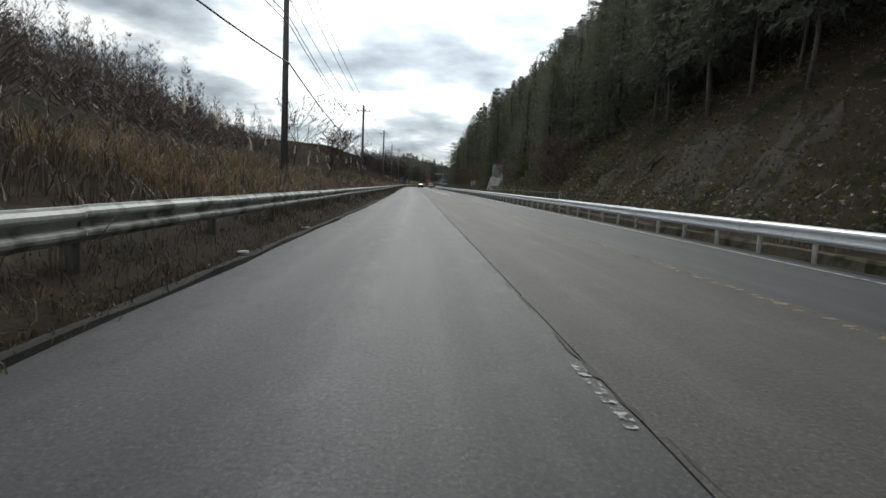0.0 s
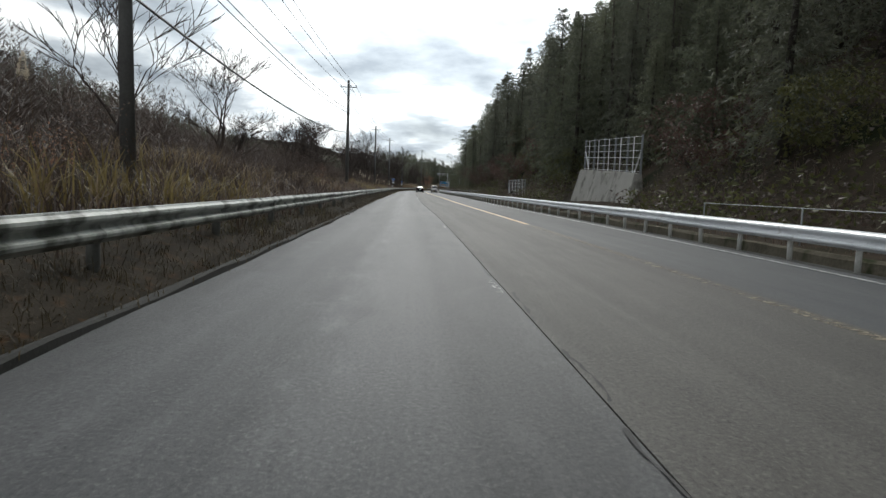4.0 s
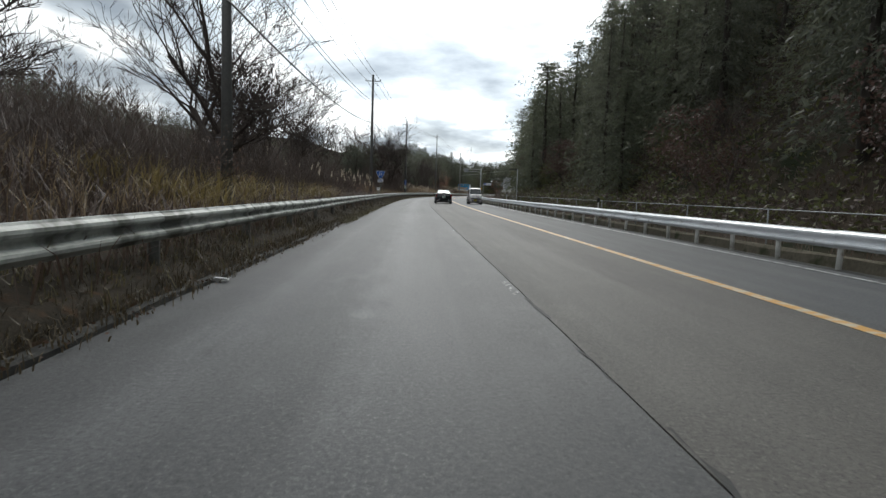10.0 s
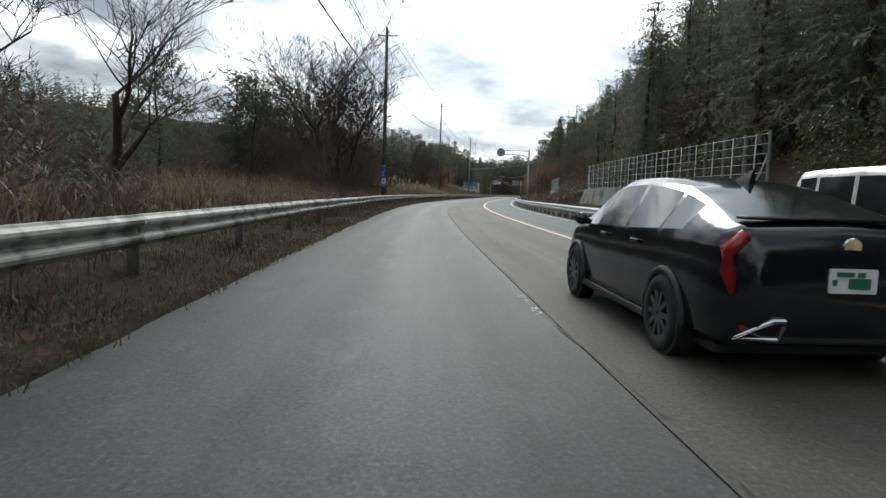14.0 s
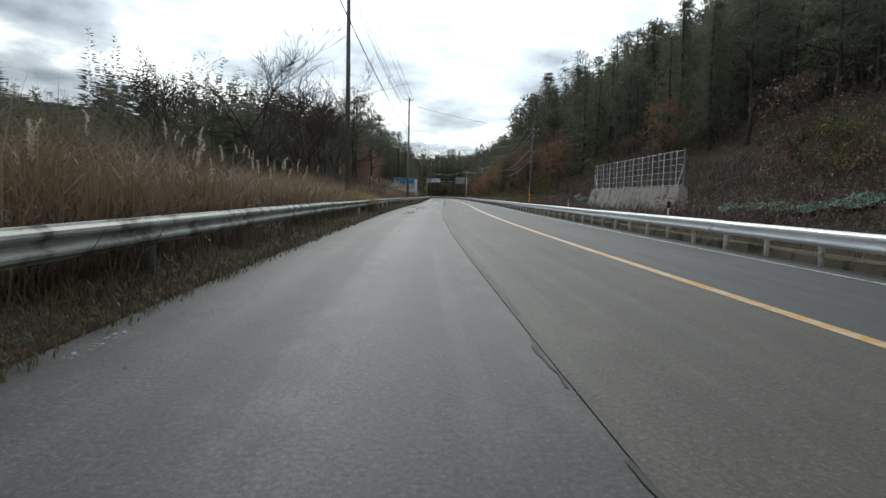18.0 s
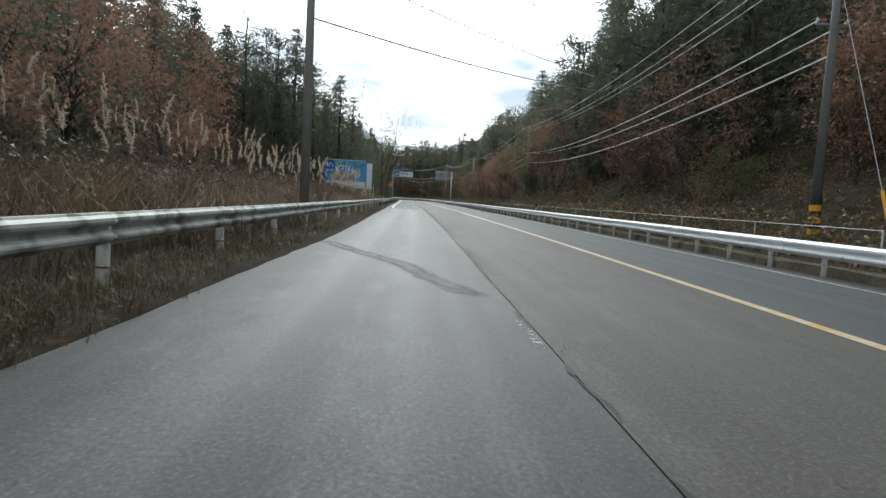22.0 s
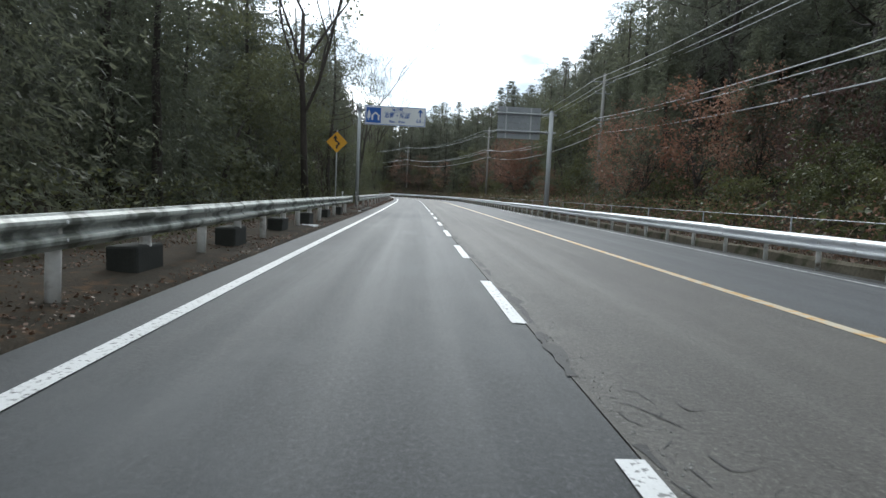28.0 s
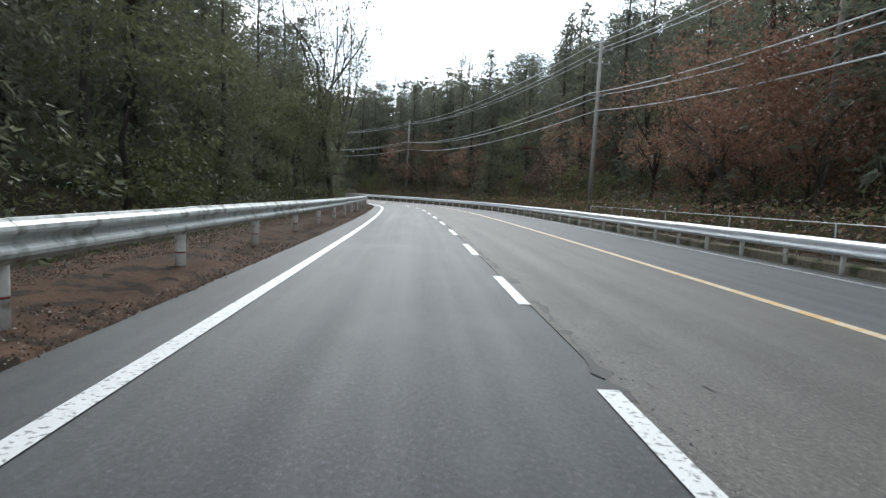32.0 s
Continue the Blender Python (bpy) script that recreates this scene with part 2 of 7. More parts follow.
    c = blend(span(grain, 0.47, 0.39, 0.0, 0.9), c, tuple(v * 0.28 for v in a))
    c = blend(span(chips, 0.37, 0.32, 0.0, 0.75), c, tuple(v * 0.4 for v in a))
    if tracks:
        c = blend(1.0, c, grey.outputs[0], "MULTIPLY")
    if patch:
        c = blend(span(noise_of((0.7, 0.33, 1), 6, 0.6), 0.50, 0.66, 0.0, 0.8), c, patch)
    L(c, p.inputs["Base Color"])
    L(span(polish, 0.0, 1.0, rough + 0.05, rough - 0.05), p.inputs["Roughness"])
    p.inputs["Specular IOR Level"].default_value = 0.45
    bp = N("ShaderNodeBump")
    bp.inputs["Strength"].default_value, bp.inputs["Distance"].default_value = 0.8, 0.005
    L(maths("ADD", grain, chips), bp.inputs["Height"])
    L(bp.outputs[0], p.inputs["Normal"])
    return m


EARLY_TRACKS = ((-4.0, 0.02), (-3.55, 0.12), (-3.0, 0.55), (-2.5, 0.34), (-2.15, 0.36), (-1.65, 0.88), (-1.25, 0.62), (-0.8, 0.28), (-0.3, 0.30), (0.0, 0.42))
LATE_TRACKS = ((-4.0, 0.0), (-3.4, 0.10), (-3.05, 0.42), (-2.62, 0.92), (-2.25, 0.58), (-1.9, 0.40), (-1.3, 0.85), (-0.9, 0.50), (-0.5, 0.28), (0.0, 0.36))
ASPHALT_NEAR = asphalt("asphalt_left_lane", (0.0342, 0.0351, 0.0369), (0.0594, 0.0594, 0.0603), (0.1485, 0.1458, 0.1413), 0.55, 0.60, tracks=(290.0, 335.0, EARLY_TRACKS, LATE_TRACKS))
ASPHALT_OLD = asphalt("asphalt_old_lane", (0.0535, 0.0492, 0.0428), (0.081, 0.0748, 0.065), (0.172, 0.161, 0.142), 0.25, 0.68)
ASPHALT_FAR = asphalt("asphalt_oncoming_lane", (0.0395, 0.0420, 0.0445), (0.0605, 0.0638, 0.0664), (0.1218, 0.1243, 0.1260), 0.25, 0.66)
ASPHALT_NEW = asphalt("asphalt_smooth_resurfaced", (0.0200, 0.0226, 0.0246), (0.0310, 0.0342, 0.0362), (0.083, 0.087, 0.089), 0.25, 0.66, (0.046, 0.050, 0.053))
TAR = material("tar_filled_joint", (0.012, 0.012, 0.012), (0.04, 0.038, 0.035), 60, 4, 0.7, bump=0.6)
WHITE_LINE = worn_paint("white_road_paint", (0.60, 0.60, 0.59), (0.15, 0.15, 0.145), 0.56, 0.66, 26)
WHITE_GHOST = thin_cover(material("white_road_paint_worn", (0.30, 0.30, 0.29), (0.42, 0.42, 0.41), 60, 3, 0.6, bump=0.2), 13, 0.50, 0.60)
WHITE_EDGE = worn_paint("white_road_paint_dull", (0.48, 0.48, 0.47), (0.10, 0.10, 0.098), 0.46, 0.62, 6)
YELLOW_LINE = worn_paint("yellow_road_paint", (0.58, 0.31, 0.075), (0.50, 0.43, 0.31), 0.46, 0.58, 5)
YELLOW_FADED = worn_paint("yellow_road_paint_faded", (0.56, 0.33, 0.10), (0.50, 0.44, 0.33), 0.42, 0.55, 5)
YELLOW_GHOST = thin_cover(material("yellow_road_paint_ghost", (0.25, 0.20, 0.13), (0.20, 0.17, 0.125), 60, 3, 0.6, bump=0.2), 6, 0.46, 0.60)
CONCRETE = material("weathered_concrete", (0.21, 0.20, 0.18), (0.34, 0.325, 0.295), 22, 0.7, 0.88, bump=0.5, spots=((0.075, 0.07, 0.058), 0.54, 0.70, 1.1))
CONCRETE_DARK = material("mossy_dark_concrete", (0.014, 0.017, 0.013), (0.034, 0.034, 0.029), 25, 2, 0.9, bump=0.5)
DIRT = material("mossy_dirt_and_leaves", (0.085, 0.076, 0.056), (0.165, 0.146, 0.112), 14, 1.2, 0.95, bump=0.9, spots=((0.040, 0.045, 0.022), 0.52, 0.64, 1.5), spec=0.1)
KERB = material("dirty_kerb_concrete", (0.016, 0.016, 0.014), (0.040, 0.038, 0.033), 30, 1.2, 0.9, bump=0.6, spots=((0.04, 0.038, 0.03), 0.5, 0.66, 1.7))
SOIL = material("leaf_litter_soil", (0.020, 0.018, 0.013), (0.056, 0.045, 0.033), 30, 1.6, 0.95, bump=1.0, spots=((0.085, 0.05, 0.028), 0.56, 0.72, 5), spec=0.1)
SOIL_PINE = material("pine_needle_soil", (0.040, 0.028, 0.021), (0.115, 0.070, 0.047), 20, 1.6, 0.95, bump=1.0, spots=((0.030, 0.024, 0.018), 0.50, 0.62, 3.5), spec=0.1)
FOREST_FLOOR = material("forest_floor", (0.026, 0.022, 0.017), (0.066, 0.050, 0.036), 3, 0.12, 0.95, bump=1.0, spots=((0.014, 0.018, 0.008), 0.52, 0.66, 0.3), spec=0.05)
STEEL = material("galvanised_steel", (0.66, 0.67, 0.68), (0.80, 0.81, 0.82), 30, 2.5, 0.38, metal=0.2, bump=0.08, spots=((0.30, 0.27, 0.23), 0.62, 0.78, 3), shifted=True)
STEEL_GREY = material("grey_painted_steel", (0.20, 0.215, 0.225), (0.27, 0.285, 0.295), 25, 1.5, 0.5, metal=0.2, bump=0.05)
RAIL_PAINT = material("weathered_white_rail_paint", (0.31, 0.33, 0.30), (0.50, 0.515, 0.475), 16, 1.1, 0.5, metal=0.0, bump=0.12, spots=((0.075, 0.082, 0.062), 0.47, 0.62, 2.1), shifted=True)
RAIL_CLEAN = material("white_rail_paint", (0.44, 0.46, 0.44), (0.60, 0.61, 0.59), 16, 1.1, 0.45, bump=0.12, spots=((0.17, 0.17, 0.145), 0.52, 0.66, 3.2), shifted=True)
RAIL_POST = material("white_post_paint", (0.42, 0.41, 0.38), (0.56, 0.55, 0.52), 20, 2, 0.6, bump=0.1, spots=((0.14, 0.11, 0.08), 0.56, 0.72, 4), shifted=True)
POLE_CONCRETE = material("pole_concrete", (0.085, 0.083, 0.08), (0.14, 0.138, 0.132), 18, 0.9, 0.8, bump=0.2)
POLE_PALE = material("pale_pole_concrete", (0.20, 0.195, 0.18), (0.29, 0.28, 0.26), 18, 0.9, 0.8, bump=0.2)
POLE_STEEL = material("light_grey_pole", (0.33, 0.345, 0.35), (0.43, 0.44, 0.44), 20, 1.5, 0.5, metal=0.2, bump=0.05)
CABLE = material("black_cable", (0.012, 0.012, 0.013), (0.02, 0.02, 0.02), 30, 3, 0.5, bump=0)
# the wires' bright sheen is put into this pale base colour
CABLE_PALE = material("pale_sheen_cable", (0.34, 0.35, 0.36), (0.48, 0.49, 0.49), 30, 3, 0.4, bump=0)
CERAMIC = material("white_insulator", (0.55, 0.55, 0.53), (0.62, 0.62, 0.6), 30, 3, 0.3, bump=0)
BARK = material("dark_bark", (0.028, 0.023, 0.019), (0.072, 0.060, 0.050), 14, 1.4, 0.92, bump=1.0, stretch=(1, 1, 0.25))
BARK_PALE = material("pale_bark", (0.10, 0.088, 0.075), (0.17, 0.15, 0.13), 14, 1.4, 0.9, bump=0.8, stretch=(1, 1, 0.3))
BARK_TWIG = material("twig_bark", (0.040, 0.030, 0.026), (0.085, 0.066, 0.056), 14, 1.4, 0.92, bump=0.4)
CEDAR = leafy("cedar_foliage", (0.075, 0.083, 0.064), (0.161, 0.164, 0.118), 0.6)
CYPRESS = leafy("cypress_foliage", (0.079, 0.092, 0.063), (0.172, 0.177, 0.116), 0.6)
PINE = leafy("pine_foliage", (0.078, 0.088, 0.066), (0.165, 0.169, 0.121), 0.6)
OLIVE = leafy("olive_evergreen_leaves", (0.080, 0.088, 0.046), (0.179, 0.181, 0.095), 0.5)
RUST_PALE = leafy("pale_russet_leaves", (0.165, 0.090, 0.062), (0.330, 0.190, 0.130), 0.45)
RUST = leafy("rust_brown_leaves", (0.125, 0.066, 0.044), (0.285, 0.152, 0.098), 0.45)
WINE = leafy("dark_red_leaves", (0.066, 0.040, 0.033), (0.145, 0.088, 0.068), 0.35)
BUSH = leafy("bush_leaves", (0.055, 0.068, 0.029), (0.150, 0.146, 0.055), 0.38)
STRAW = leafy("dry_grass", (0.125, 0.088, 0.052), (0.30, 0.222, 0.132), 0.35)
STRAW_DARK = leafy("dark_dead_grass", (0.042, 0.034, 0.020), (0.125, 0.092, 0.048), 0.25)
VERGE_GREEN = leafy("olive_verge_grass", (0.062, 0.060, 0.026), (0.183, 0.153, 0.073), 0.3)
STRAW_YELLOW = leafy("yellowing_bamboo_grass", (0.145, 0.112, 0.045), (0.36, 0.28, 0.115), 0.35)
THICKET = leafy("leafless_thicket", (0.060, 0.046, 0.039), (0.139, 0.105, 0.087), 0.2)
BRAMBLE = leafy("brown_bramble", (0.068, 0.048, 0.038), (0.185, 0.132, 0.102), 0.2)
PLUME = leafy("pale_seed_plumes", (0.46, 0.38, 0.28), (0.70, 0.62, 0.50), 0.45)
LITTER = leafy("fallen_leaves", (0.070, 0.040, 0.026), (0.19, 0.112, 0.072), 0.1)

# ---------------------------------------------------------------- the road's line
# places of the lane line, about 20 m apart; s runs along it from the start, d is metres to the right of it
LINE = np.array([(4.35, -60.0), (3.33, -40.0), (2.31, -20.0), (1.3, 0.0), (0.28, 20.0), (-0.73, 40.0), (-1.71, 60.0), (-2.78, 80.0), (-4.08, 100.0), (-5.24, 120.0), (-6.28, 140.0), (-7.49, 160.0), (-8.71, 180.0), (-9.75, 200.0), (-10.52, 220.0), (-10.81, 240.0), (-10.13, 260.0), (-8.52, 280.0), (-6.43, 300.0), (-4.04, 320.0), (-1.37, 340.0), (1.32, 360.0), (3.84, 380.0), (6.32, 400.0), (8.76, 420.0), (11.16, 440.0), (13.6, 460.0), (15.97, 480.0), (17.17, 490.0), (18.32, 500.0), (19.36, 510.0), (20.25, 520.0), (20.89, 529.98), (20.52, 539.97), (19.05, 549.85), (16.5, 559.52), (12.89, 568.83), (8.26, 577.7), (2.69, 585.99), (-3.78, 593.62), (-11.04, 600.48), (-19.03, 606.49), (-27.63, 611.58), (-36.48, 616.24), (-45.33, 620.89), (-54.18, 625.55), (-63.03, 630.21)])
knots = np.concatenate([[0], np.cumsum(np.hypot(*np.diff(LINE, axis=0).T))]) - 60.0


def spline(u):
    u = np.asarray(u, float)
    i = np.clip(np.searchsorted(knots, u) - 1, 1, len(knots) - 3)
    t = ((u - knots[i]) / (knots[i + 1] - knots[i]))[..., None]
    a, b, c, d = LINE[i - 1], LINE[i], LINE[i + 1], LINE[i + 2]
    return 0.5 * (2 * b + (c - a) * t + (2 * a - 5 * b + 4 * c - d) * t * t + (3 * b - a - 3 * c + d) * t ** 3)


S_AXIS = np.arange(-58.0, float(knots[-2]) - 1.0, 1.0)
AXIS = spline(S_AXIS)
TURN = np.arctan2(np.gradient(AXIS[:, 0]), np.gradient(AXIS[:, 1]))


def road(s, d):
    """World x, y of a place on the road's own axes (arrays or numbers)."""
    s, d = np.asarray(s, float), np.asarray(d, float)
    x, y, h = (np.interp(s, S_AXIS, v) for v in (AXIS[:, 0], AXIS[:, 1], TURN))
    past = np.where(s > S_AXIS[-1], s - S_AXIS[-1], np.where(s < S_AXIS[0], s - S_AXIS[0], 0.0))
    return np.stack([x + past * np.sin(h) + d * np.cos(h), y + past * np.cos(h) - d * np.sin(h)], -1)


def heading(s):
    return float(np.interp(s, S_AXIS, TURN))


def on_road(s, d, z=0.0, turn=0.0):
    """A pose on the road's axes: local y runs along the road."""
    x, y = road(s, d)
    return pose(float(x), float(y), z, 0, 0, turn - math.degrees(heading(s)))


def road_axes(x, y):
    """s and d of world places (arrays)."""
    x, y = np.asarray(x, float), np.asarray(y, float)
    best = np.empty(x.shape, int)
    flat_x, flat_y, fb = x.ravel(), y.ravel(), best.ravel()
    for k in range(0, flat_x.size, 4000):
        dd = (flat_x[k:k + 4000, None] - AXIS[None, :, 0]) ** 2 + (flat_y[k:k + 4000, None] - AXIS[None, :, 1]) ** 2
        fb[k:k + 4000] = np.argmin(dd, 1)
    best = fb.reshape(x.shape)
    h = TURN[best]
    dx, dy = x - AXIS[best, 0], y - AXIS[best, 1]
    return S_AXIS[best] + dx * np.sin(h) + dy * np.cos(h), dx * np.cos(h) - dy * np.sin(h)


def ramp(v, *pairs):
    return np.interp(v, [p[0] for p in pairs], [p[1] for p in pairs])


def yellow_at(s):
    return ramp(s, (-60, 3.15), (200, 3.17), (255, 3.12), (295, 3.16), (350, 3.55), (700, 3.55))


def white_at(s):
    return ramp(s, (-60, 6.1), (260, 6.2), (340, 6.92), (700, 6.98))


def rail_right(s):
    return white_at(s) + ramp(s, (0, 0.72), (250, 0.75), (340, 0.78), (700, 0.82))


def edge_left(s):
    """Left rim of the asphalt, eaten by weeds here and there."""
    return ramp(s, (-60, -3.8), (0, -3.8), (30, -3.65), (55, -3.7), (85, -3.85), (125, -3.92), (170, -3.95), (188, -3.76), (240, -3.80), (262, -3.84), (285, -3.92), (305, -3.8), (335, -3.85), (350, -3.58), (375, -3.85), (393, -3.9), (700, -3.95))


RAIL_LEFT = -4.5


def lift_noise(x, y, size):
    return np.sin(x / size + 1.3 * np.sin(y / size * 0.7)) * np.cos(y / size * 0.9 + np.sin(x / size * 0.6))


def shoulder(s):
    """How far the soil is heaped up behind the rail."""
    return ramp(s, (-60, 0.42), (180, 0.40), (215, 0.22), (270, 0.20), (300, 0.10), (700, 0.05))


def height(s, d):
    """Height of the ground beside the road."""
    s, d = np.asarray(s, float), np.asarray(d, float)
    left = -d
    bank = ramp(s, (-60, 1.35), (60, 1.2), (150, 0.9), (185, 0.45), (270, 0.45), (320, 0.8), (390, 0.8), (420, 0.05), (700, 0.0))
    zl = -0.22 + 0.22 * np.clip((left - 4.0) / 0.5, 0, 1) + shoulder(s) * np.clip((left - 4.45) / 0.7, 0, 1) + bank * np.clip((left - 5.2) / 3.2, 0, 1)
    rise = ramp(s, (-60, 0.46), (60, 0.37), (130, 0.36), (250, 0.34), (330, 0.18), (380, 0.22), (460, 0.20), (700, 0.30))
    start = ramp(s, (-60, 14), (60, 20), (150, 33), (280, 42), (330, 20), (380, 9.5), (460, 8.5), (700, 9))
    zl = zl + np.clip(left - start, 0, 110) * rise + np.where(left > 9, 0.5 * lift_noise(s, d, 9.0) * np.clip((left - 9) / 12, 0, 1), 0)
    foot = ramp(s, (-60, 9.6), (80, 10.0), (110, 10.8), (140, 10.2), (225, 10.5), (232, 11.5), (262, 11.5), (275, 11.0), (300, 13.2), (325, 13.2), (345, 12.0), (380, 10.6), (700, 10.4))
    slope = ramp(s, (-60, 1.0), (200, 0.95), (235, 0.75), (270, 0.66), (300, 0.64), (335, 0.60), (360, 0.6), (430, 0.62), (475, 0.45), (505, 0.45), (540, 0.46), (700, 0.48))
    beyond = d - rail_right(s)
    zr = np.interp(beyond, [-0.4, 0.25, 0.9, 3.0], [-0.22, -0.2, 0.12, 0.18]) + np.clip(d - foot, 0, ramp(s, (0, 45), (480, 40), (545, 22), (700, 22))) * slope + np.clip(d - foot - 45, 0, 60) * slope * ramp(s, (0, 0.35), (480, 0.3), (545, 0.0), (700, 0.0))
    zr = zr + np.where(d > foot + 1, 0.7 * lift_noise(s, d, 7.0) * np.clip((d - foot) / 10, 0, 1), 0)
    return np.where(d < -3.7, zl, np.where(d > 6.6, zr, -0.22))


# ---------------------------------------------------------------- mesh helpers


def mesh_object(name, verts, faces, mat, parent=None, label="", smooth=False):
    me = bpy.data.meshes.new(name)
    me.from_pydata([tuple(map(float, v)) for v in verts], [], [tuple(map(int, f)) for f in faces])
    me.materials.append(mat)
    if smooth:
        me.polygons.foreach_set("use_smooth", [True] * len(me.polygons))
    me.update()
    ob = new(name, me)
    if parent:
        ob.parent = parent
    return tagged(ob, label)


def part(name, bm, mat, parent, label="", smooth=False):
    me = bpy.data.meshes.new(name)
    bmesh.ops.recalc_face_normals(bm, faces=bm.faces)
    bm.to_mesh(me)
    bm.free()
    me.materials.append(mat)
    if smooth:
        me.polygons.foreach_set("use_smooth", [True] * len(me.polygons))
    ob = new(name, me)
    if parent:
        ob.parent = parent
    return tagged(ob, label)


def again(ob, m, parent):
    """One more piece on the same mesh."""
    o = new(ob.name.split(".")[0], ob.data)
    o.parent = parent
    o.matrix_basis = m
    return o


def empty(name, m, label, category, group="", kind=""):
    e = new(name)
    e.empty_display_size = 0.3
    e.matrix_basis = m
    return tagged(e, label, category, group, kind)


def box(sx, sy, sz, at=(0, 0, 0), bevel=0.0, bm=None, turn=None):
    """A box of that size, its middle at the place given."""
    own = bmesh.new()
    bmesh.ops.create_cube(own, size=1.0)
    bmesh.ops.scale(own, vec=(sx, sy, sz), verts=own.verts)
    if bevel:
        bmesh.ops.bevel(own, geom=list(own.edges), offset=bevel, segments=2, affect="EDGES", profile=0.5)
    if turn is not None:
        bmesh.ops.transform(own, matrix=turn, verts=own.verts)
    bmesh.ops.translate(own, vec=at, verts=own.verts)
    return joined(bm, own)


def joined(bm, own):
    if bm is None:
        return own
    me = bpy.data.meshes.new("tmp")
    own.to_mesh(me)
    own.free()
    bm.from_mesh(me)
    bpy.data.meshes.remove(me)
    return bm


def tube(a, b, ra, rb=None, sides=10, bm=None, caps=True):
    """A tapered round bar from a to b."""
    a, b = Vector(a), Vector(b)
    own = bmesh.new()
    d = b - a
    bmesh.ops.create_cone(own, cap_ends=caps, segments=sides, radius1=ra, radius2=ra if rb is None else rb, depth=d.length)
    turn = d.to_track_quat("Z", "Y").to_matrix().to_4x4()
    bmesh.ops.transform(own, matrix=Matrix.Translation((a + b) / 2) @ turn, verts=own.verts)
    return joined(bm, own)


def sweep(points, radius, sides=5):
    """A bar of even thickness along points; verts and faces."""
    pts = [Vector(p) for p in points]
    vs, fs = [], []
    for i, p in enumerate(pts):
        d = (pts[min(i + 1, len(pts) - 1)] - pts[max(i - 1, 0)]).normalized()
        u = d.cross(Vector((0.2, 0.1, 1.0)) if abs(d.z) < 0.95 else Vector((1, 0, 0))).normalized()
        w = d.cross(u)
        r = radius[i] if isinstance(radius, (list, tuple)) else radius
        for k in range(sides):
            a = 2 * math.pi * k / sides
            vs.append(p + (u * math.cos(a) + w * math.sin(a)) * r)
    for i in range(len(pts) - 1):
        for k in range(sides):
            q = (k + 1) % sides
            fs.append((i * sides + k, i * sides + q, (i + 1) * sides + q, (i + 1) * sides + k))
    fs.append(tuple(range(sides - 1, -1, -1)))
    fs.append(tuple((len(pts) - 1) * sides + k for k in range(sides)))
    return vs, fs


def strip(name, s0, s1, profile, mat, step=2.0, parent=None, label="", smooth=False):
    """A band along the road; profile(s): list of (d, z) across it."""
    ss = np.linspace(s0, s1, max(2, int((s1 - s0) / step) + 1))
    vs, n = [], 0
    for s in ss:
        pr = profile(s)
        n = len(pr)
        for d, z in pr:
            x, y = road(s, d)
            vs.append((float(x), float(y), z))
    fs = [(i * n + k, (i + 1) * n + k, (i + 1) * n + k + 1, i * n + k + 1) for i in range(len(ss) - 1) for k in range(n - 1)]
    fs = [f[::-1] for f in fs]
    ob = mesh_object(name, vs, fs, mat, parent, label, smooth)
    axes = ob.data.attributes.new("axes", "FLOAT_VECTOR", "POINT")
    axes.data.foreach_set("vector", [c for s in ss for d, z in profile(s) for c in (d, s, 0.0)])
    return ob


rng = np.random.default_rng(7)

# ---------------------------------------------------------------- ground: one sheet to the horizon


def spread(lo, hi, fine_lo, fine_hi, step):
    a = list(np.arange(fine_lo, fine_hi + 0.1, step))
    v, g = fine_hi, step
    while v < hi:
        g *= 1.25
        v += g
        a.append(min(v, hi))
    v, g = fine_lo, step
    while v > lo:
        g *= 1.25
        v -= g
        a.insert(0, max(v, lo))
    return np.array(a)


gx, gy = spread(-2500, 2500, -42, 66, 1.5), spread(-2000, 3000, -30, 640, 4.0)
GX, GY = np.meshgrid(gx, gy)
GS, GD = road_axes(GX, GY)
GZ = height(GS, GD)
far_fade = np.clip((np.hypot(GX, GY - 300) - 700) / 600, 0, 1)
GZ = GZ * (1 - far_fade) - 3.0 * far_fade
nx, ny = len(gx), len(gy)
idx = np.arange(nx * ny).reshape(ny, nx)
quads = np.stack([idx[:-1, :-1], idx[:-1, 1:], idx[1:, 1:], idx[1:, :-1]], -1).reshape(-1, 4)
ground = mesh_object("ground", np.stack([GX, GY, GZ], -1).reshape(-1, 3), quads, FOREST_FLOOR, smooth=True)
tagged(ground, "dark leaf-strewn soil of the banks and wooded hills", "ground", kind="structure")

# ---------------------------------------------------------------- road lanes, joints and lines
ROAD_A, ROAD_B = -55.0, 615.0
CHANGE = 393.0          # the left lane is newer from here on


def lane(name, a, b, left, right, mat, label, z=0.0):
    def profile(s):
        l, r = left(s), right(s)
        return [(l, -0.2)] + [(l + (r - l) * k / 6, z) for k in range(7)] + [(r, -0.2)]
    ob = strip(name, a, b, profile, mat, 2.0)
    return tagged(ob, label, "road", kind="structure")


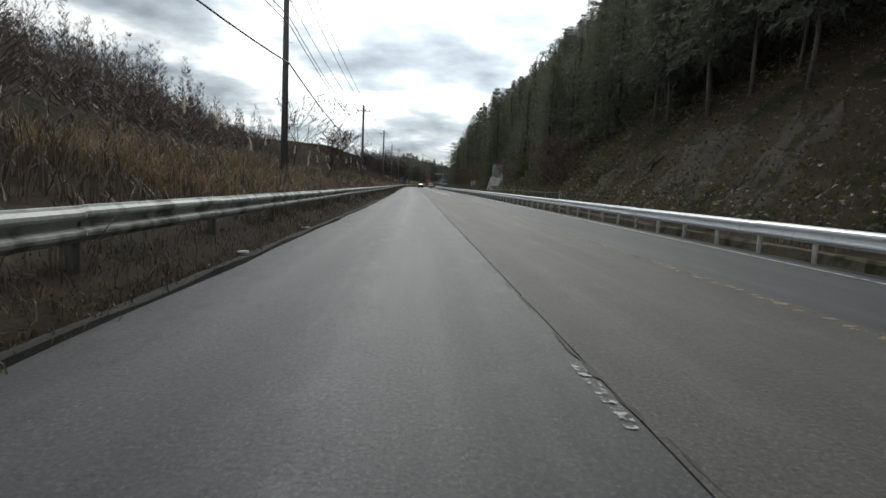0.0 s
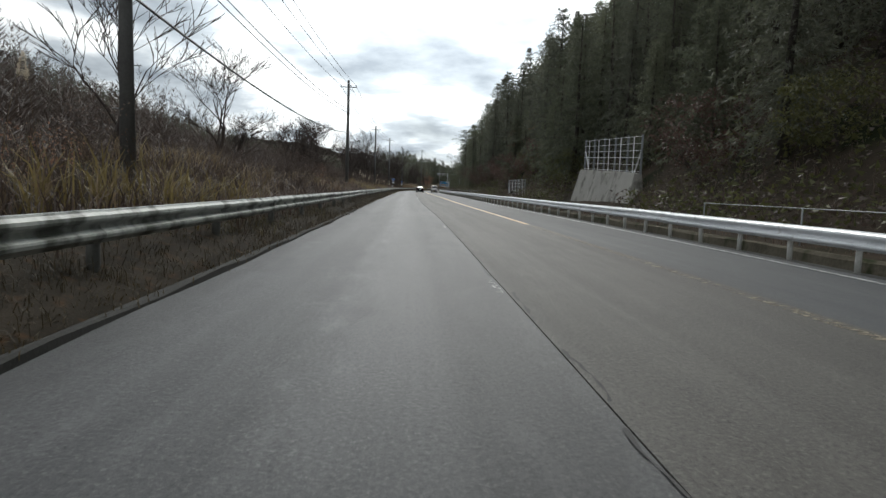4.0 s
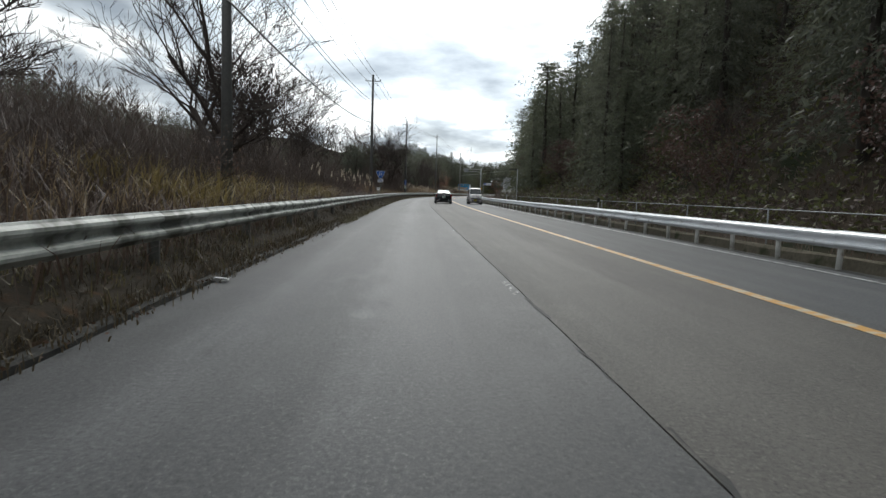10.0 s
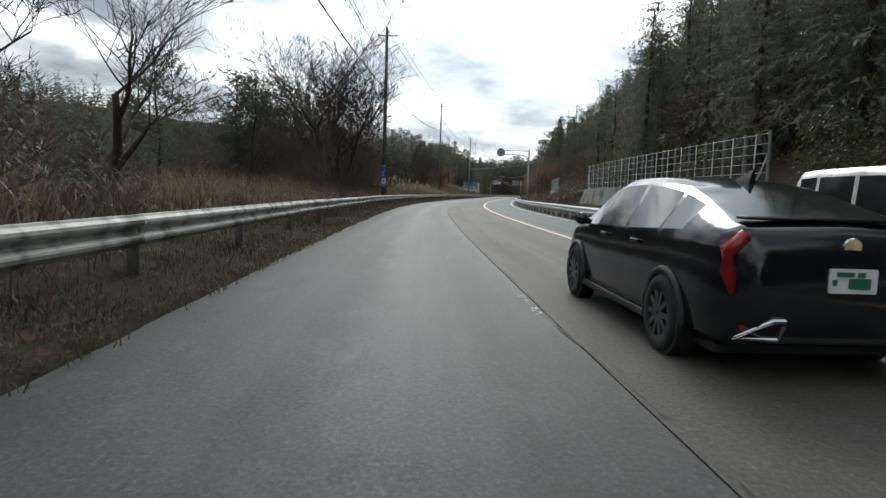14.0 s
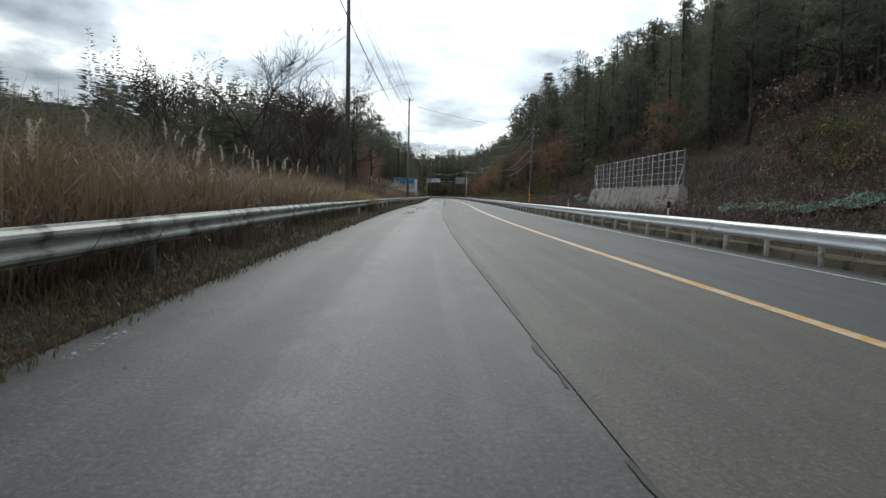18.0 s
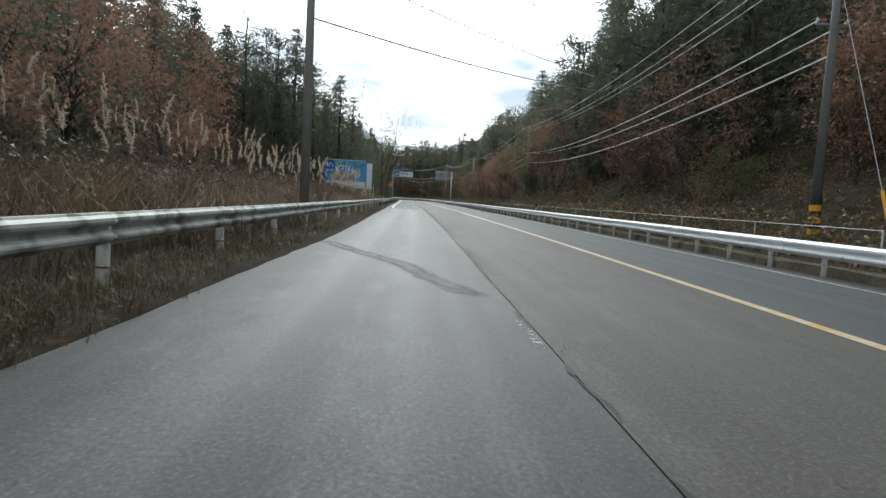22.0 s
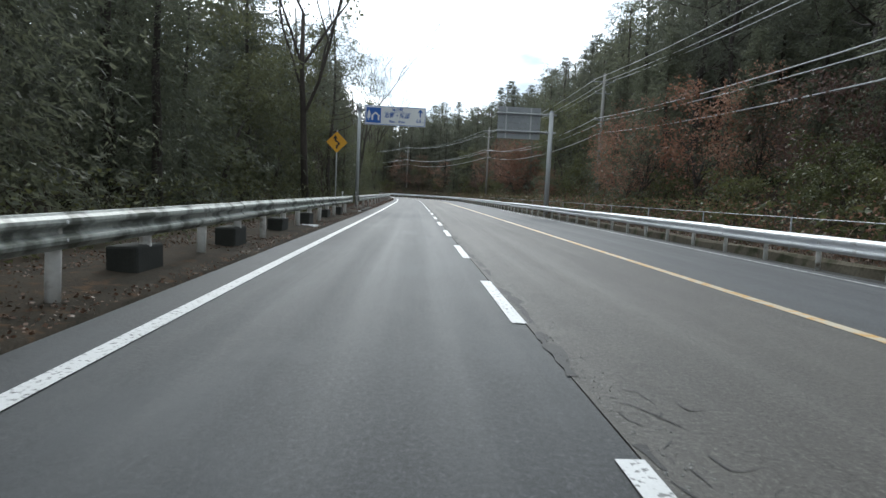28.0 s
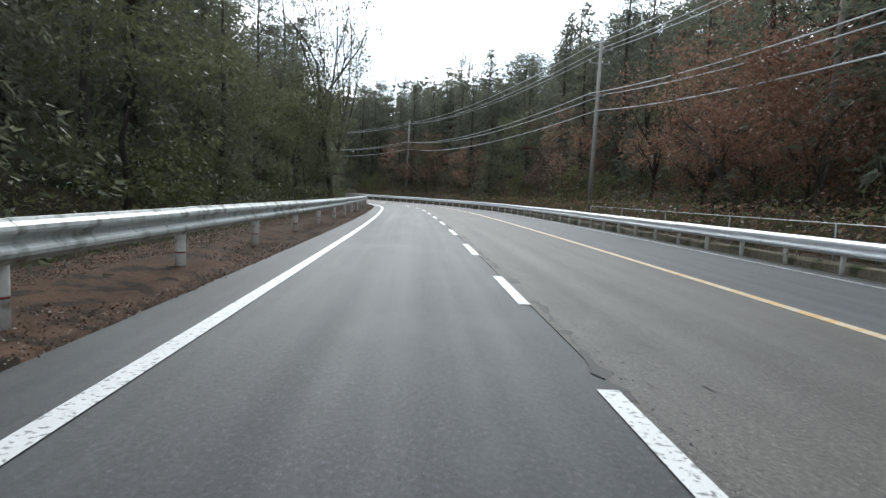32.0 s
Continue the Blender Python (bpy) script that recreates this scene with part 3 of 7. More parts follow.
lane("road", ROAD_A, CHANGE, lambda s: float(edge_left(s)) + 0.05 * math.sin(s * 0.9) * math.sin(s * 0.23), lambda s: -0.004, ASPHALT_NEAR, "grey worn asphalt lane with polished wheel tracks")
lane("road", CHANGE + 0.004, ROAD_B, lambda s: -3.95, lambda s: -0.004, ASPHALT_NEW, "smooth dark resurfaced asphalt lane")
lane("road", ROAD_A, ROAD_B, lambda s: 0.004, lambda s: yellow_at(s) + 0.18, ASPHALT_OLD, "brownish old asphalt of the overtaking lane", 0.006)
lane("road", ROAD_A, ROAD_B, lambda s: yellow_at(s) + 0.184, lambda s: white_at(s) + 0.42, ASPHALT_FAR, "bluish dark asphalt of the oncoming lane", 0.002)


def line(name, a, b, mid, width, mat, label, z=0.010, step=2.0):
    ob = strip(name, a, b, lambda s: [(mid(s) - width / 2, z), (mid(s) + width / 2, z)], mat, step)
    return tagged(ob, label, "road marking", kind="structure")


line("yellow_line", 78, 292, yellow_at, 0.19, YELLOW_LINE, "yellow no-crossing line between the lanes", 0.012)
line("yellow_line", 292.01, ROAD_B, yellow_at, 0.18, YELLOW_FADED, "paler worn yellow line between the lanes", 0.012)
line("yellow_line", -55, 77, yellow_at, 0.19, YELLOW_GHOST, "worn-out ghost of the yellow line", 0.012)
line("edge_line", ROAD_A, ROAD_B, white_at, 0.12, WHITE_EDGE, "white edge line beside the oncoming lane", 0.012)
line("edge_line", 396, ROAD_B, lambda s: float(ramp(s, (396, -3.1), (404, -3.36), (430, -3.35), (452, -3.25), (485, -3.19))), 0.165, WHITE_LINE, "fresh white edge line beside the left lane", 0.010)
line("edge_line", 111.0, 116.0, lambda s: -3.35, 0.13, WHITE_GHOST, "nearly worn-off white edge line", 0.008)
s = 395.2
while s < 600:
    line("lane_dash", s, s + 2.9, lambda q: -0.065, 0.15, WHITE_LINE, "white lane dash, cracked at its edge", 0.011, 0.75)
    s += 5.98 if s < 440 else (5.78 if s < 464 else (5.22 if s < 480 else 6.3))
s = 3.2
while s < 392:
    line("lane_dash", s, s + 1.2, lambda q: -0.085, 0.09, WHITE_GHOST, "almost worn-off white lane dash", 0.009, 0.75)
    s += 11.9


def ragged_joint(a, b, d, width, seed, closed=-0.12, name="joint_crack"):
    r = np.random.default_rng(seed)
    vs, fs = [], []
    s, drift = a, 0.0
    while s < b:
        drift = 0.86 * drift + r.normal(0, 0.016)
        w = width * max(0.12, 0.6 + r.normal(0, 0.6))
        x0, y0 = road(s, d + drift - w / 2)
        x1, y1 = road(s, d + drift + w / 2)
        vs += [(float(x0), float(y0), 0.0095), (float(x1), float(y1), 0.0095)]
        s += 0.10 + 0.16 * r.random()
    count = len(vs) // 2 - 1
    shut = lift_noise(np.linspace(0, count * 0.45, count), np.full(count, seed * 3.7), 1.0) + r.normal(0, 0.22, count) < closed
    fs = [(2 * i, 2 * i + 1, 2 * i + 3, 2 * i + 2) for i in range(count) if not shut[i]]
    return tagged(mesh_object(name, vs, fs, TAR), "dark ragged joint crack between two asphalt lanes", "crack", kind="structure")


ragged_joint(-40, 400, 0.02, 0.032, 3)
ragged_joint(400, 600, 0.07, 0.10, 4)


def crazing(a, b, lo, hi, seed, cell=0.30, much=1.0):
    """Crazed old asphalt: a net of fine cracks, densest by the joint."""
    r = np.random.default_rng(seed)
    ni, nj = int((b - a) / cell), int((hi - lo) / cell) + 1
    P = np.stack(np.meshgrid(a + cell * np.arange(ni), lo + cell * np.arange(nj), indexing="ij"), -1) + r.normal(0, cell * 0.27, (ni, nj, 2))
    vs, fs = [], []

    def crack(p, q):
        mid = (p + q) / 2 + r.normal(0, cell * 0.1, 2)
        for u, v in ((p, mid), (mid, q)):
            n_ = np.array([-(v - u)[1], (v - u)[0]])
            n_ = n_ / (np.linalg.norm(n_) + 1e-9) * (0.002 + 0.006 * r.random() ** 2)
            i_ = len(vs)
            for w in (u - n_, u + n_, v + n_, v - n_):
                x, y = road(w[0], w[1])
                vs.append((float(x), float(y), 0.0105))
            fs.append((i_, i_ + 1, i_ + 2, i_ + 3))

    worn = lift_noise(P[..., 0], P[..., 1] * 4, 3.1)
    for i in range(ni - 1):
        for j in range(nj - 1):
            keep = much * 0.72 * (1 - j / nj) + 0.35 * worn[i, j] - 0.05
            if r.random() < keep:
                crack(P[i, j], P[i + 1, j])
            if r.random() < keep:
                crack(P[i, j], P[i, j + 1])
    return tagged(mesh_object("asphalt_cracks", vs, fs, TAR), "fine crazed cracks in the old asphalt", "cracks", kind="stuff")


crazing(398, 424, 0.12, 1.6, 5, 0.15)
crazing(424, 500, 0.12, 0.95, 6, 0.14, 0.42)
crazing(500, 540, 0.12, 2.0, 9, 0.3)
crazing(356, 398, 0.12, 2.4, 8, 0.15, 0.75)
crazing(318.4, 323.2, 1.12, 1.75, 12, 0.13, 0.9)

# dark bands and worn-off markings on the asphalt
ASPHALT_BURNT = thin_cover(asphalt("asphalt_darkened", (0.014, 0.015, 0.016), (0.026, 0.026, 0.027), (0.075, 0.074, 0.072), 0.5, 0.62), 2.6, 0.72, 1.15, "cover")


def dark_band(a, b, mid, width, label="dark band rubbed into the asphalt"):
    ss = np.arange(a - 0.3, b + 0.3, 0.15)
    vs, cover, axes = [], [], []
    for q in ss:
        fade = max(0.0, min(1.0, (q - a + 0.3) / 0.7, (b + 0.3 - q) / 0.7))
        for k in range(7):
            v = (k - 3) / 3
            d = mid(q) + v * width * 0.75
            x, y = road(q, d)
            vs.append((float(x), float(y), 0.006))
            cover.append(0.62 * fade * (1 - abs(v) ** 1.5))
            axes += [d, q, 0.0]
    fs = [(i * 7 + k, i * 7 + k + 1, (i + 1) * 7 + k + 1, (i + 1) * 7 + k) for i in range(len(ss) - 1) for k in range(6)]
    ob = mesh_object("asphalt_stain", vs, fs, ASPHALT_BURNT)
    ob.data.attributes.new("cover", "FLOAT", "POINT").data.foreach_set("value", cover)
    ob.data.attributes.new("axes", "FLOAT_VECTOR", "POINT").data.foreach_set("vector", axes)
    return tagged(ob, label, "stain", kind="structure")


dark_band(339.0, 347.0, lambda s: float(ramp(s, (339, -0.35), (340.5, -0.9), (342.5, -1.4), (344.5, -2.4), (347, -3.5))), 0.5)
dark_band(318.4, 323.2, lambda s: -2.05 - 0.05 * (s - 318.4), 0.26, "dark trace of a burnt-off road number")
dark_band(318.6, 322.7, lambda s: -1.62 + 0.05 * math.sin(s * 1.4), 0.24, "dark trace of a burnt-off road number")
dark_band(318.5, 322.6, lambda s: -1.18 - 0.04 * math.sin(s * 1.7), 0.22, "dark trace of a burnt-off road number")
dark_band(322.7, 323.5, lambda s: -1.75, 1.5, "dark trace of a burnt-off road number")
dark_band(325.5, 333.0, lambda s: -2.6 + 0.03 * (s - 324), 1.5)
dark_band(306.0, 312.5, lambda s: -2.3 + 0.12 * math.sin(s * 0.9), 0.7)
ragged_joint(318.6, 323.0, 1.25, 0.04, 31)
ragged_joint(319.0, 320.4, 1.85, 0.04, 32)
line("edge_line", 270.5, 270.95, lambda s: -3.58, 0.10, WHITE_GHOST, "last flakes of a white edge line", 0.008, 0.2)
line("edge_line", 271.1, 271.5, lambda s: -3.58, 0.10, WHITE_GHOST, "last flakes of a white edge line", 0.008, 0.2)

# left gutter kerb and right-hand low wall
kerb = strip("kerb", -50, 162, lambda s: [(float(edge_left(s)) - 0.01, -0.2), (float(edge_left(s)) - 0.04, 0.04 + 0.02 * math.sin(s * 1.7)), (float(edge_left(s)) - 0.07, 0.06 + 0.02 * math.sin(s * 1.7)), (float(edge_left(s)) - 0.17, 0.045), (float(edge_left(s)) - 0.2, -0.1)], KERB, 1.0)
tagged(kerb, "dirty low concrete gutter kerb", "kerb", kind="structure")
for a, b, top, skin in ((-50, 395, 0.22, DIRT), (395.01, 612, 0.22, DIRT)):
    w = strip("low_wall", a, b, lambda s: [(rail_right(s) + 0.16, -0.2), (rail_right(s) + 0.24, top - 0.05 + 0.03 * math.sin(s * 1.1)), (rail_right(s) + 0.30, top), (rail_right(s) + 0.40, top), (rail_right(s) + 0.44, top - 0.03), (rail_right(s) + 0.46, -0.2)], skin, 1.0)
    tagged(w, "low crumbling wall under dirt and moss behind the guardrail", "wall", kind="structure")
g = strip("gutter", -50, 612, lambda s: [(white_at(s) + 0.424, -0.2), (white_at(s) + 0.43, 0.0), (rail_right(s) + 0.155, -0.02), (rail_right(s) + 0.158, -0.2)], KERB, 2.0)
tagged(g, "concrete gutter strip beside the oncoming lane", "gutter", kind="structure")


def verge_line(s):
    e = float(edge_left(s)) - (0.18 if s < 162 else 0.0) if s < CHANGE else -3.97
    h = float(shoulder(s))
    w = 0.03 * math.sin(s * 0.8) + 0.02 * math.sin(s * 2.3)
    return [(e + 0.05, -0.2), (e + 0.03 * math.sin(s * 2.9), 0.05 if s < 162 else 0.025), (min(e - 0.12, -4.2), 0.06 + 0.35 * h + w), (-4.62, 0.05 + 0.7 * h + w), (-5.0, 0.07 + h + 0.5 * w), (-5.4, float(height(s, -5.4)) + 0.04), (-6.0, float(height(s, -6.0)) + 0.04), (-6.6, float(height(s, -6.6)) - 0.15)]


v = strip("verge", -50, 470, verge_line, SOIL, 1.0, smooth=True)
tagged(v, "strip of dark soil and dead leaves under the guardrail", "verge", kind="structure")
v = strip("verge", 470, 612, verge_line, SOIL_PINE, 1.0, smooth=True)
tagged(v, "strip of rust-coloured pine needles under the guardrail", "verge", kind="structure")

# ---------------------------------------------------------------- guardrails


def beam_mesh(length, name="beam"):
    """One corrugated steel beam, 4 m long, with its folded edges; local y runs along it, its face looks to -x."""
    prof = [(0.030, 0.175), (0.0, 0.172), (-0.012, 0.150), (-0.055, 0.118), (-0.062, 0.085), (-0.055, 0.060), (0.004, 0.026), (0.010, 0.0),
            (0.004, -0.026), (-0.055, -0.060), (-0.062, -0.085), (-0.055, -0.118), (-0.012, -0.150), (0.0, -0.172), (0.030, -0.175)]
    vs = []
    for y in (0.0, length):
        vs += [(x, y, z) for x, z in prof]
        vs += [(x + 0.005, y, z) for x, z in prof]
    n = len(prof)
    fs = []
    for k in range(n - 1):
        fs.append((k, k + 1, 2 * n + k + 1, 2 * n + k))
        fs.append((n + k + 1, n + k, 3 * n + k, 3 * n + k + 1))
    me = bpy.data.meshes.new(name)
    me.from_pydata(vs, [], fs)
    return me


def mesh_of(bm, name, mat, smooth=False):
    me = bpy.data.meshes.new(name)
    bmesh.ops.recalc_face_normals(bm, faces=bm.faces)
    bm.to_mesh(me)
    bm.free()
    me.materials.append(mat)
    if smooth:
        me.polygons.foreach_set("use_smooth", [True] * len(me.polygons))
    return me


beam_left, beam_right = beam_mesh(4.02), beam_mesh(4.02)
beam_left.materials.append(RAIL_PAINT)
beam_clean = beam_left.copy()
beam_clean.materials[0] = RAIL_CLEAN
beam_right.materials.append(STEEL)
post_left = mesh_of(tube((0, 0, -0.25), (0, 0, 0.86), 0.07, 0.07, 10), "post", RAIL_POST, True)
post_right = mesh_of(tube((0, 0, -0.25), (0, 0, 0.70), 0.057, 0.057, 10), "post", RAIL_POST, True)
bolt_mesh = mesh_of(tube((-0.03, 0, 0), (0.02, 0, 0), 0.016, 0.016, 6), "bolt", STEEL)
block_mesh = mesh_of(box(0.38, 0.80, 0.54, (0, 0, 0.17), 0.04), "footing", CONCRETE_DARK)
band_mesh = mesh_of(tube((0, 0, 0.30), (0, 0, 0.322), 0.072, 0.072, 10), "red_band", material("red_band_paint", (0.16, 0.03, 0.026), (0.22, 0.04, 0.034), 30, 3, 0.5, bump=0), True)


def guardrail(a, b, d_of, side, label, footings=False, bands=False):
    """A run of guardrail in 40 m lengths: posts 2 m apart, corrugated beams 4 m long."""
    s = a
    while s < b - 0.5:
        e = min(s + 40.0, b)
        root = empty("guardrail", on_road(s, d_of(s)), label, "guardrail", "roadside guardrails")
        inv = root.matrix_basis.inverted()
        q = s
        while q < e - 0.1:
            d0, d1 = d_of(q), d_of(min(q + 4.0, e))
            p0, p1 = road(q, d0), road(min(q + 4.0, e), d1)
            ang = math.degrees(math.atan2(-(p1[0] - p0[0]), p1[1] - p0[1]))
            L = float(np.hypot(*(p1 - p0)))
            drop = 0.012 * math.sin(q * 1.3)
            m = pose(float(p0[0]), float(p0[1]), (0.735 if side > 0 else 0.575) + drop * 0.5, 0, 2.0 * math.sin(q * 0.7), ang)
            ob = new("beam", (beam_clean if s > 440 else beam_left) if side > 0 else beam_right)
            ob.parent = root
            flip = Matrix.Diagonal((-1, L / 4.0, 1, 1)) if side > 0 else Matrix.Diagonal((1, L / 4.0, 1, 1))
            ob.matrix_basis = inv @ m @ Matrix.Translation((0.075 * side, 0, 0)) @ flip
            for j in (0.0, 2.0):
                if q + j > e - 0.05 or (side > 0 and j and not footings):
                    continue
                px = road(q + j, d_of(q + j))
                mm = pose(float(px[0]), float(px[1]), 0, 1.2 * math.sin(q * 2.1 + j), 1.5 * math.sin(q * 1.1 + j), ang)
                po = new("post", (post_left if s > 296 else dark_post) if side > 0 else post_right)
                po.parent = root
                po.matrix_basis = inv @ mm
                for dz in (-0.085, 0.085):
                    bo = new("bolt", bolt_mesh)
                    bo.parent = root
                    bo.matrix_basis = inv @ mm @ pose(0.115 * side, 0, (0.735 if side > 0 else 0.575) + dz)
                if bands and j == 0:
                    ba = new("red_band", band_mesh)
                    ba.parent = root
                    ba.matrix_basis = inv @ mm
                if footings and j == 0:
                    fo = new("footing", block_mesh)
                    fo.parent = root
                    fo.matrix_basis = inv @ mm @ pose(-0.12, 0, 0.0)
            q += 4.0
        s = e


# much darker copy of the left post, for the run before s = 296
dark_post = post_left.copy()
dark_post.materials[0] = material("dark_post_paint", (0.045, 0.045, 0.038), (0.10, 0.098, 0.085), 20, 2, 0.7, bump=0.2)
LEFT_LABEL = "weathered white corrugated guardrail with moss stains above weeds"
guardrail(-30, 298, lambda s: RAIL_LEFT, 1, LEFT_LABEL)
guardrail(298, 394, lambda s: RAIL_LEFT - 0.15 * math.exp(-((s - 322) / 30.0) ** 2) * min(1.0, (s - 298) / 15), 1, LEFT_LABEL, bands=True)
guardrail(397, 457, lambda s: RAIL_LEFT, 1, "weathered white corrugated guardrail on dark concrete footings", footings=True)
guardrail(461.45, 609.45, lambda s: RAIL_LEFT, 1, "white corrugated guardrail over reddish pine litter", bands=True)
guardrail(-30, 610, rail_right, -1, "shiny galvanised corrugated guardrail on round white posts")

# ---------------------------------------------------------------- retaining walls with mesh fences


def retaining_wall(a, b, d_foot, d_top, z_top, panels, label, far_skew=0.9, z_end=None):
    """A battered concrete wall along the road, in cast panels with open joints."""
    root = empty("retaining_wall", on_road((a + b) / 2, d_foot), label, "wall", "retaining walls")
    inv = root.matrix_basis.inverted()
    n = max(2, panels)
    for i in range(n):
        s0, s1 = a + (b - a) * i / n + 0.02, a + (b - a) * (i + 1) / n - 0.02
        sk = 0.9 if i == 0 else 0.0       # sloping near end
        sk2 = far_skew if i == n - 1 else 0.0
        vs = []
        for q, k in ((s0, sk), (s1, -sk2)):
            crest = z_top + ((z_end or z_top) - z_top) * (q - a) / (b - a)
            for d, z in ((d_foot, -0.3), (d_top, crest), (d_top + 0.45, crest), (d_top + 0.45, -0.3)):
                x, y = road(q + (k if z > 0 else 0), d)
                vs.append(inv @ Vector((float(x), float(y), z)))
        bm = bmesh.new()
        bv = [bm.verts.new(v) for v in vs]
        for f in ((0, 1, 5, 4), (1, 2, 6, 5), (2, 3, 7, 6), (3, 0, 4, 7), (3, 2, 1, 0), (4, 5, 6, 7)):
            bm.faces.new([bv[j] for j in f])
        bmesh.ops.bevel(bm, geom=list(bm.edges), offset=0.025, segments=1, affect="EDGES")
        part("panel", bm, CONCRETE, root)
    return root


fence_post = mesh_of(box(0.10, 0.10, 2.1, (0, 0, 1.0), 0.008), "post", STEEL_GREY)
fence_thin = mesh_of(box(0.045, 0.045, 2.0, (0, 0, 1.0), 0.004), "stay", STEEL)


def mesh_fence(a, b, d, z0, z1, high, label, rails=6, step=2.0):
    """A steel rock-fall fence: posts, thin stays, wires and a mesh of bars."""
    root = empty("rockfall_fence", on_road(a, d, z0), label, "fence", "rock-fall fences")
    inv = root.matrix_basis.inverted()
    n = max(1, int(round((b - a) / step)))
    for i in range(n + 1):
        q = a + (b - a) * i / n
        z = z0 + (z1 - z0) * i / n
        o = new("post", fence_post)
        o.parent, o.matrix_basis = root, inv @ on_road(q, d, z) @ Matrix.Diagonal((1, 1, high / 2.0, 1))
        if i < n:
            qm = q + (b - a) / n / 2
            o = new("stay", fence_thin)
            o.parent, o.matrix_basis = root, inv @ on_road(qm, d - 0.06, z) @ Matrix.Diagonal((1, 1, high / 2.0, 1))
    for k in range(rails):
        pts = [inv @ Vector((*map(float, road(a + (b - a) * i / n, d - 0.07)), z0 + (z1 - z0) * i / n + high * (0.04 + 0.93 * k / (rails - 1)))) for i in range(n + 1)]
        vs, fs = sweep(pts, 0.012, 4)
        mesh_object("wire", vs, fs, STEEL, root)
    # welded mesh between the wires
    vs, fs = [], []
    m = int((b - a) / 0.33)
    for i in range(m + 1):
        q = a + (b - a) * i / m
        x, y = road(q, d - 0.05)
        z = z0 + (z1 - z0) * i / m
        v2, f2 = sweep([inv @ Vector((float(x), float(y), z + 0.03)), inv @ Vector((float(x), float(y), z + high * 0.97))], 0.006, 3)
        fs += [tuple(j + len(vs) for j in f) for f in f2]
        vs += v2
    mesh_object("wire_mesh", vs, fs, STEEL_GREY, root)
    for q, dirn in ((a, 1), (b, -1)):
        z = z0 if dirn > 0 else z1
        v2, f2 = sweep([inv @ Vector((*map(float, road(q, d)), z + high * 0.62)), inv @ Vector((*map(float, road(q + dirn * 0.95, d)), z + 0.02))], 0.04, 6)
        mesh_object("brace", v2, f2, STEEL, root)
    return root


WALL_LABEL = "weathered grey concrete retaining wall with a sloping face"
FENCE_LABEL = "galvanised rock-fall fence with posts and wire mesh"
retaining_wall(88.0, 99.6, 10.45, 11.3, 2.45, 3, WALL_LABEL, 0.1, 2.95)
mesh_fence(88.8, 99.4, 11.6, 2.45, 2.95, 2.1, FENCE_LABEL + " on the wall")
retaining_wall(118.0, 132.0, 10.6, 10.85, 0.5, 4, "low concrete footing wall below a fence")
mesh_fence(119.4, 130.2, 11.1, 0.45, 0.45, 2.05, FENCE_LABEL)
retaining_wall(223.0, 258.6, 11.9, 12.5, 2.0, 8, WALL_LABEL)
mesh_fence(224.0, 257.6, 12.75, 2.0, 2.0, 2.15, FENCE_LABEL + " on the wall")
retaining_wall(301.0, 323.6, 13.3, 13.95, 2.1, 6, WALL_LABEL)
mesh_fence(302.0, 322.8, 14.2, 2.1, 2.1, 2.2, FENCE_LABEL + " on the wall")

rail_post = mesh_of(tube((0, 0, -0.3), (0, 0, 1.08), 0.022, 0.022, 8), "post", STEEL_GREY, True)


def pipe_fence(a, b, d, label):
    root = empty("pipe_fence", on_road(a, d, 0.15), label, "fence", "low pipe fences")
    inv = root.matrix_basis.inverted()
    n = int((b - a) / 5.0)
    for i in range(n + 1):
        o = new("post", rail_post)
        o.parent, o.matrix_basis = root, inv @ on_road(a + 5.0 * i, d)
    for z, r in ((1.06, 0.014),):
        pts = [inv @ Vector((*map(float, road(a + 5.0 * i, d)), z)) for i in range(n + 1)]
        vs, fs = sweep(pts, r, 6)
        mesh_object("rail", vs, fs, STEEL_GREY, root)


for a, b, d_ in ((40, 76, 8.4), (140, 206, 8.4), (344, 404, 8.95), (436, 520, 8.95)):
    pipe_fence(a, b, d_, "thin steel pipe fence on posts behind the guardrail")

# ---------------------------------------------------------------- poles and cables


def utility_pole(s, d, z0, top, arms, mat, label, thick=0.17):
    """A round pole with wooden or steel crossarms, insulators, steps; arms: heights below the top."""
    root = empty("utility_pole", on_road(s, d, z0), label, "utility pole", "poles along the road")
    h = top - z0
    part("pole", tube((0, 0, -0.4), (0, 0, h), thick, thick * 0.62, 14), mat, root, smooth=True)
    part("pole_cap", tube((0, 0, h - 0.01), (0, 0, h + 0.04), thick * 0.64, thick * 0.4, 12), mat, root)
    for k, (below, half) in enumerate(arms):
        part("crossarm", box(2 * half, 0.075, 0.075, (0, 0.12, h - below), 0.008), STEEL_GREY, root)
        part("brace", box(0.03, 0.02, 0.7, (half * 0.35, 0.14, h - below - 0.25), 0, None, pose(0, 0, 0, 0, -45, 0)), STEEL_GREY, root)
        for x in (-half * 0.92, half * 0.1 + 0.12, half * 0.92):
            b = tube((x, 0.12, h - below + 0.03), (x, 0.12, h - below + 0.14), 0.03, 0.05, 8)
            tube((x, 0.12, h - below + 0.14), (x, 0.12, h - below + 0.20), 0.045, 0.02, 8, b)
            part("insulator", b, CERAMIC, root)
    for k in range(int(max(0, h - 3.2) / 0.9)):
        sgn = 1 if k % 2 else -1
        part("step_bolt", tube((sgn * thick * 0.7, 0, 2.2 + 0.9 * k), (sgn * (thick + 0.14), 0, 2.2 + 0.9 * k), 0.011, 0.011, 5), STEEL_GREY, root)
    return root


DARK_POLE = "dark concrete utility pole with a steel crossarm"
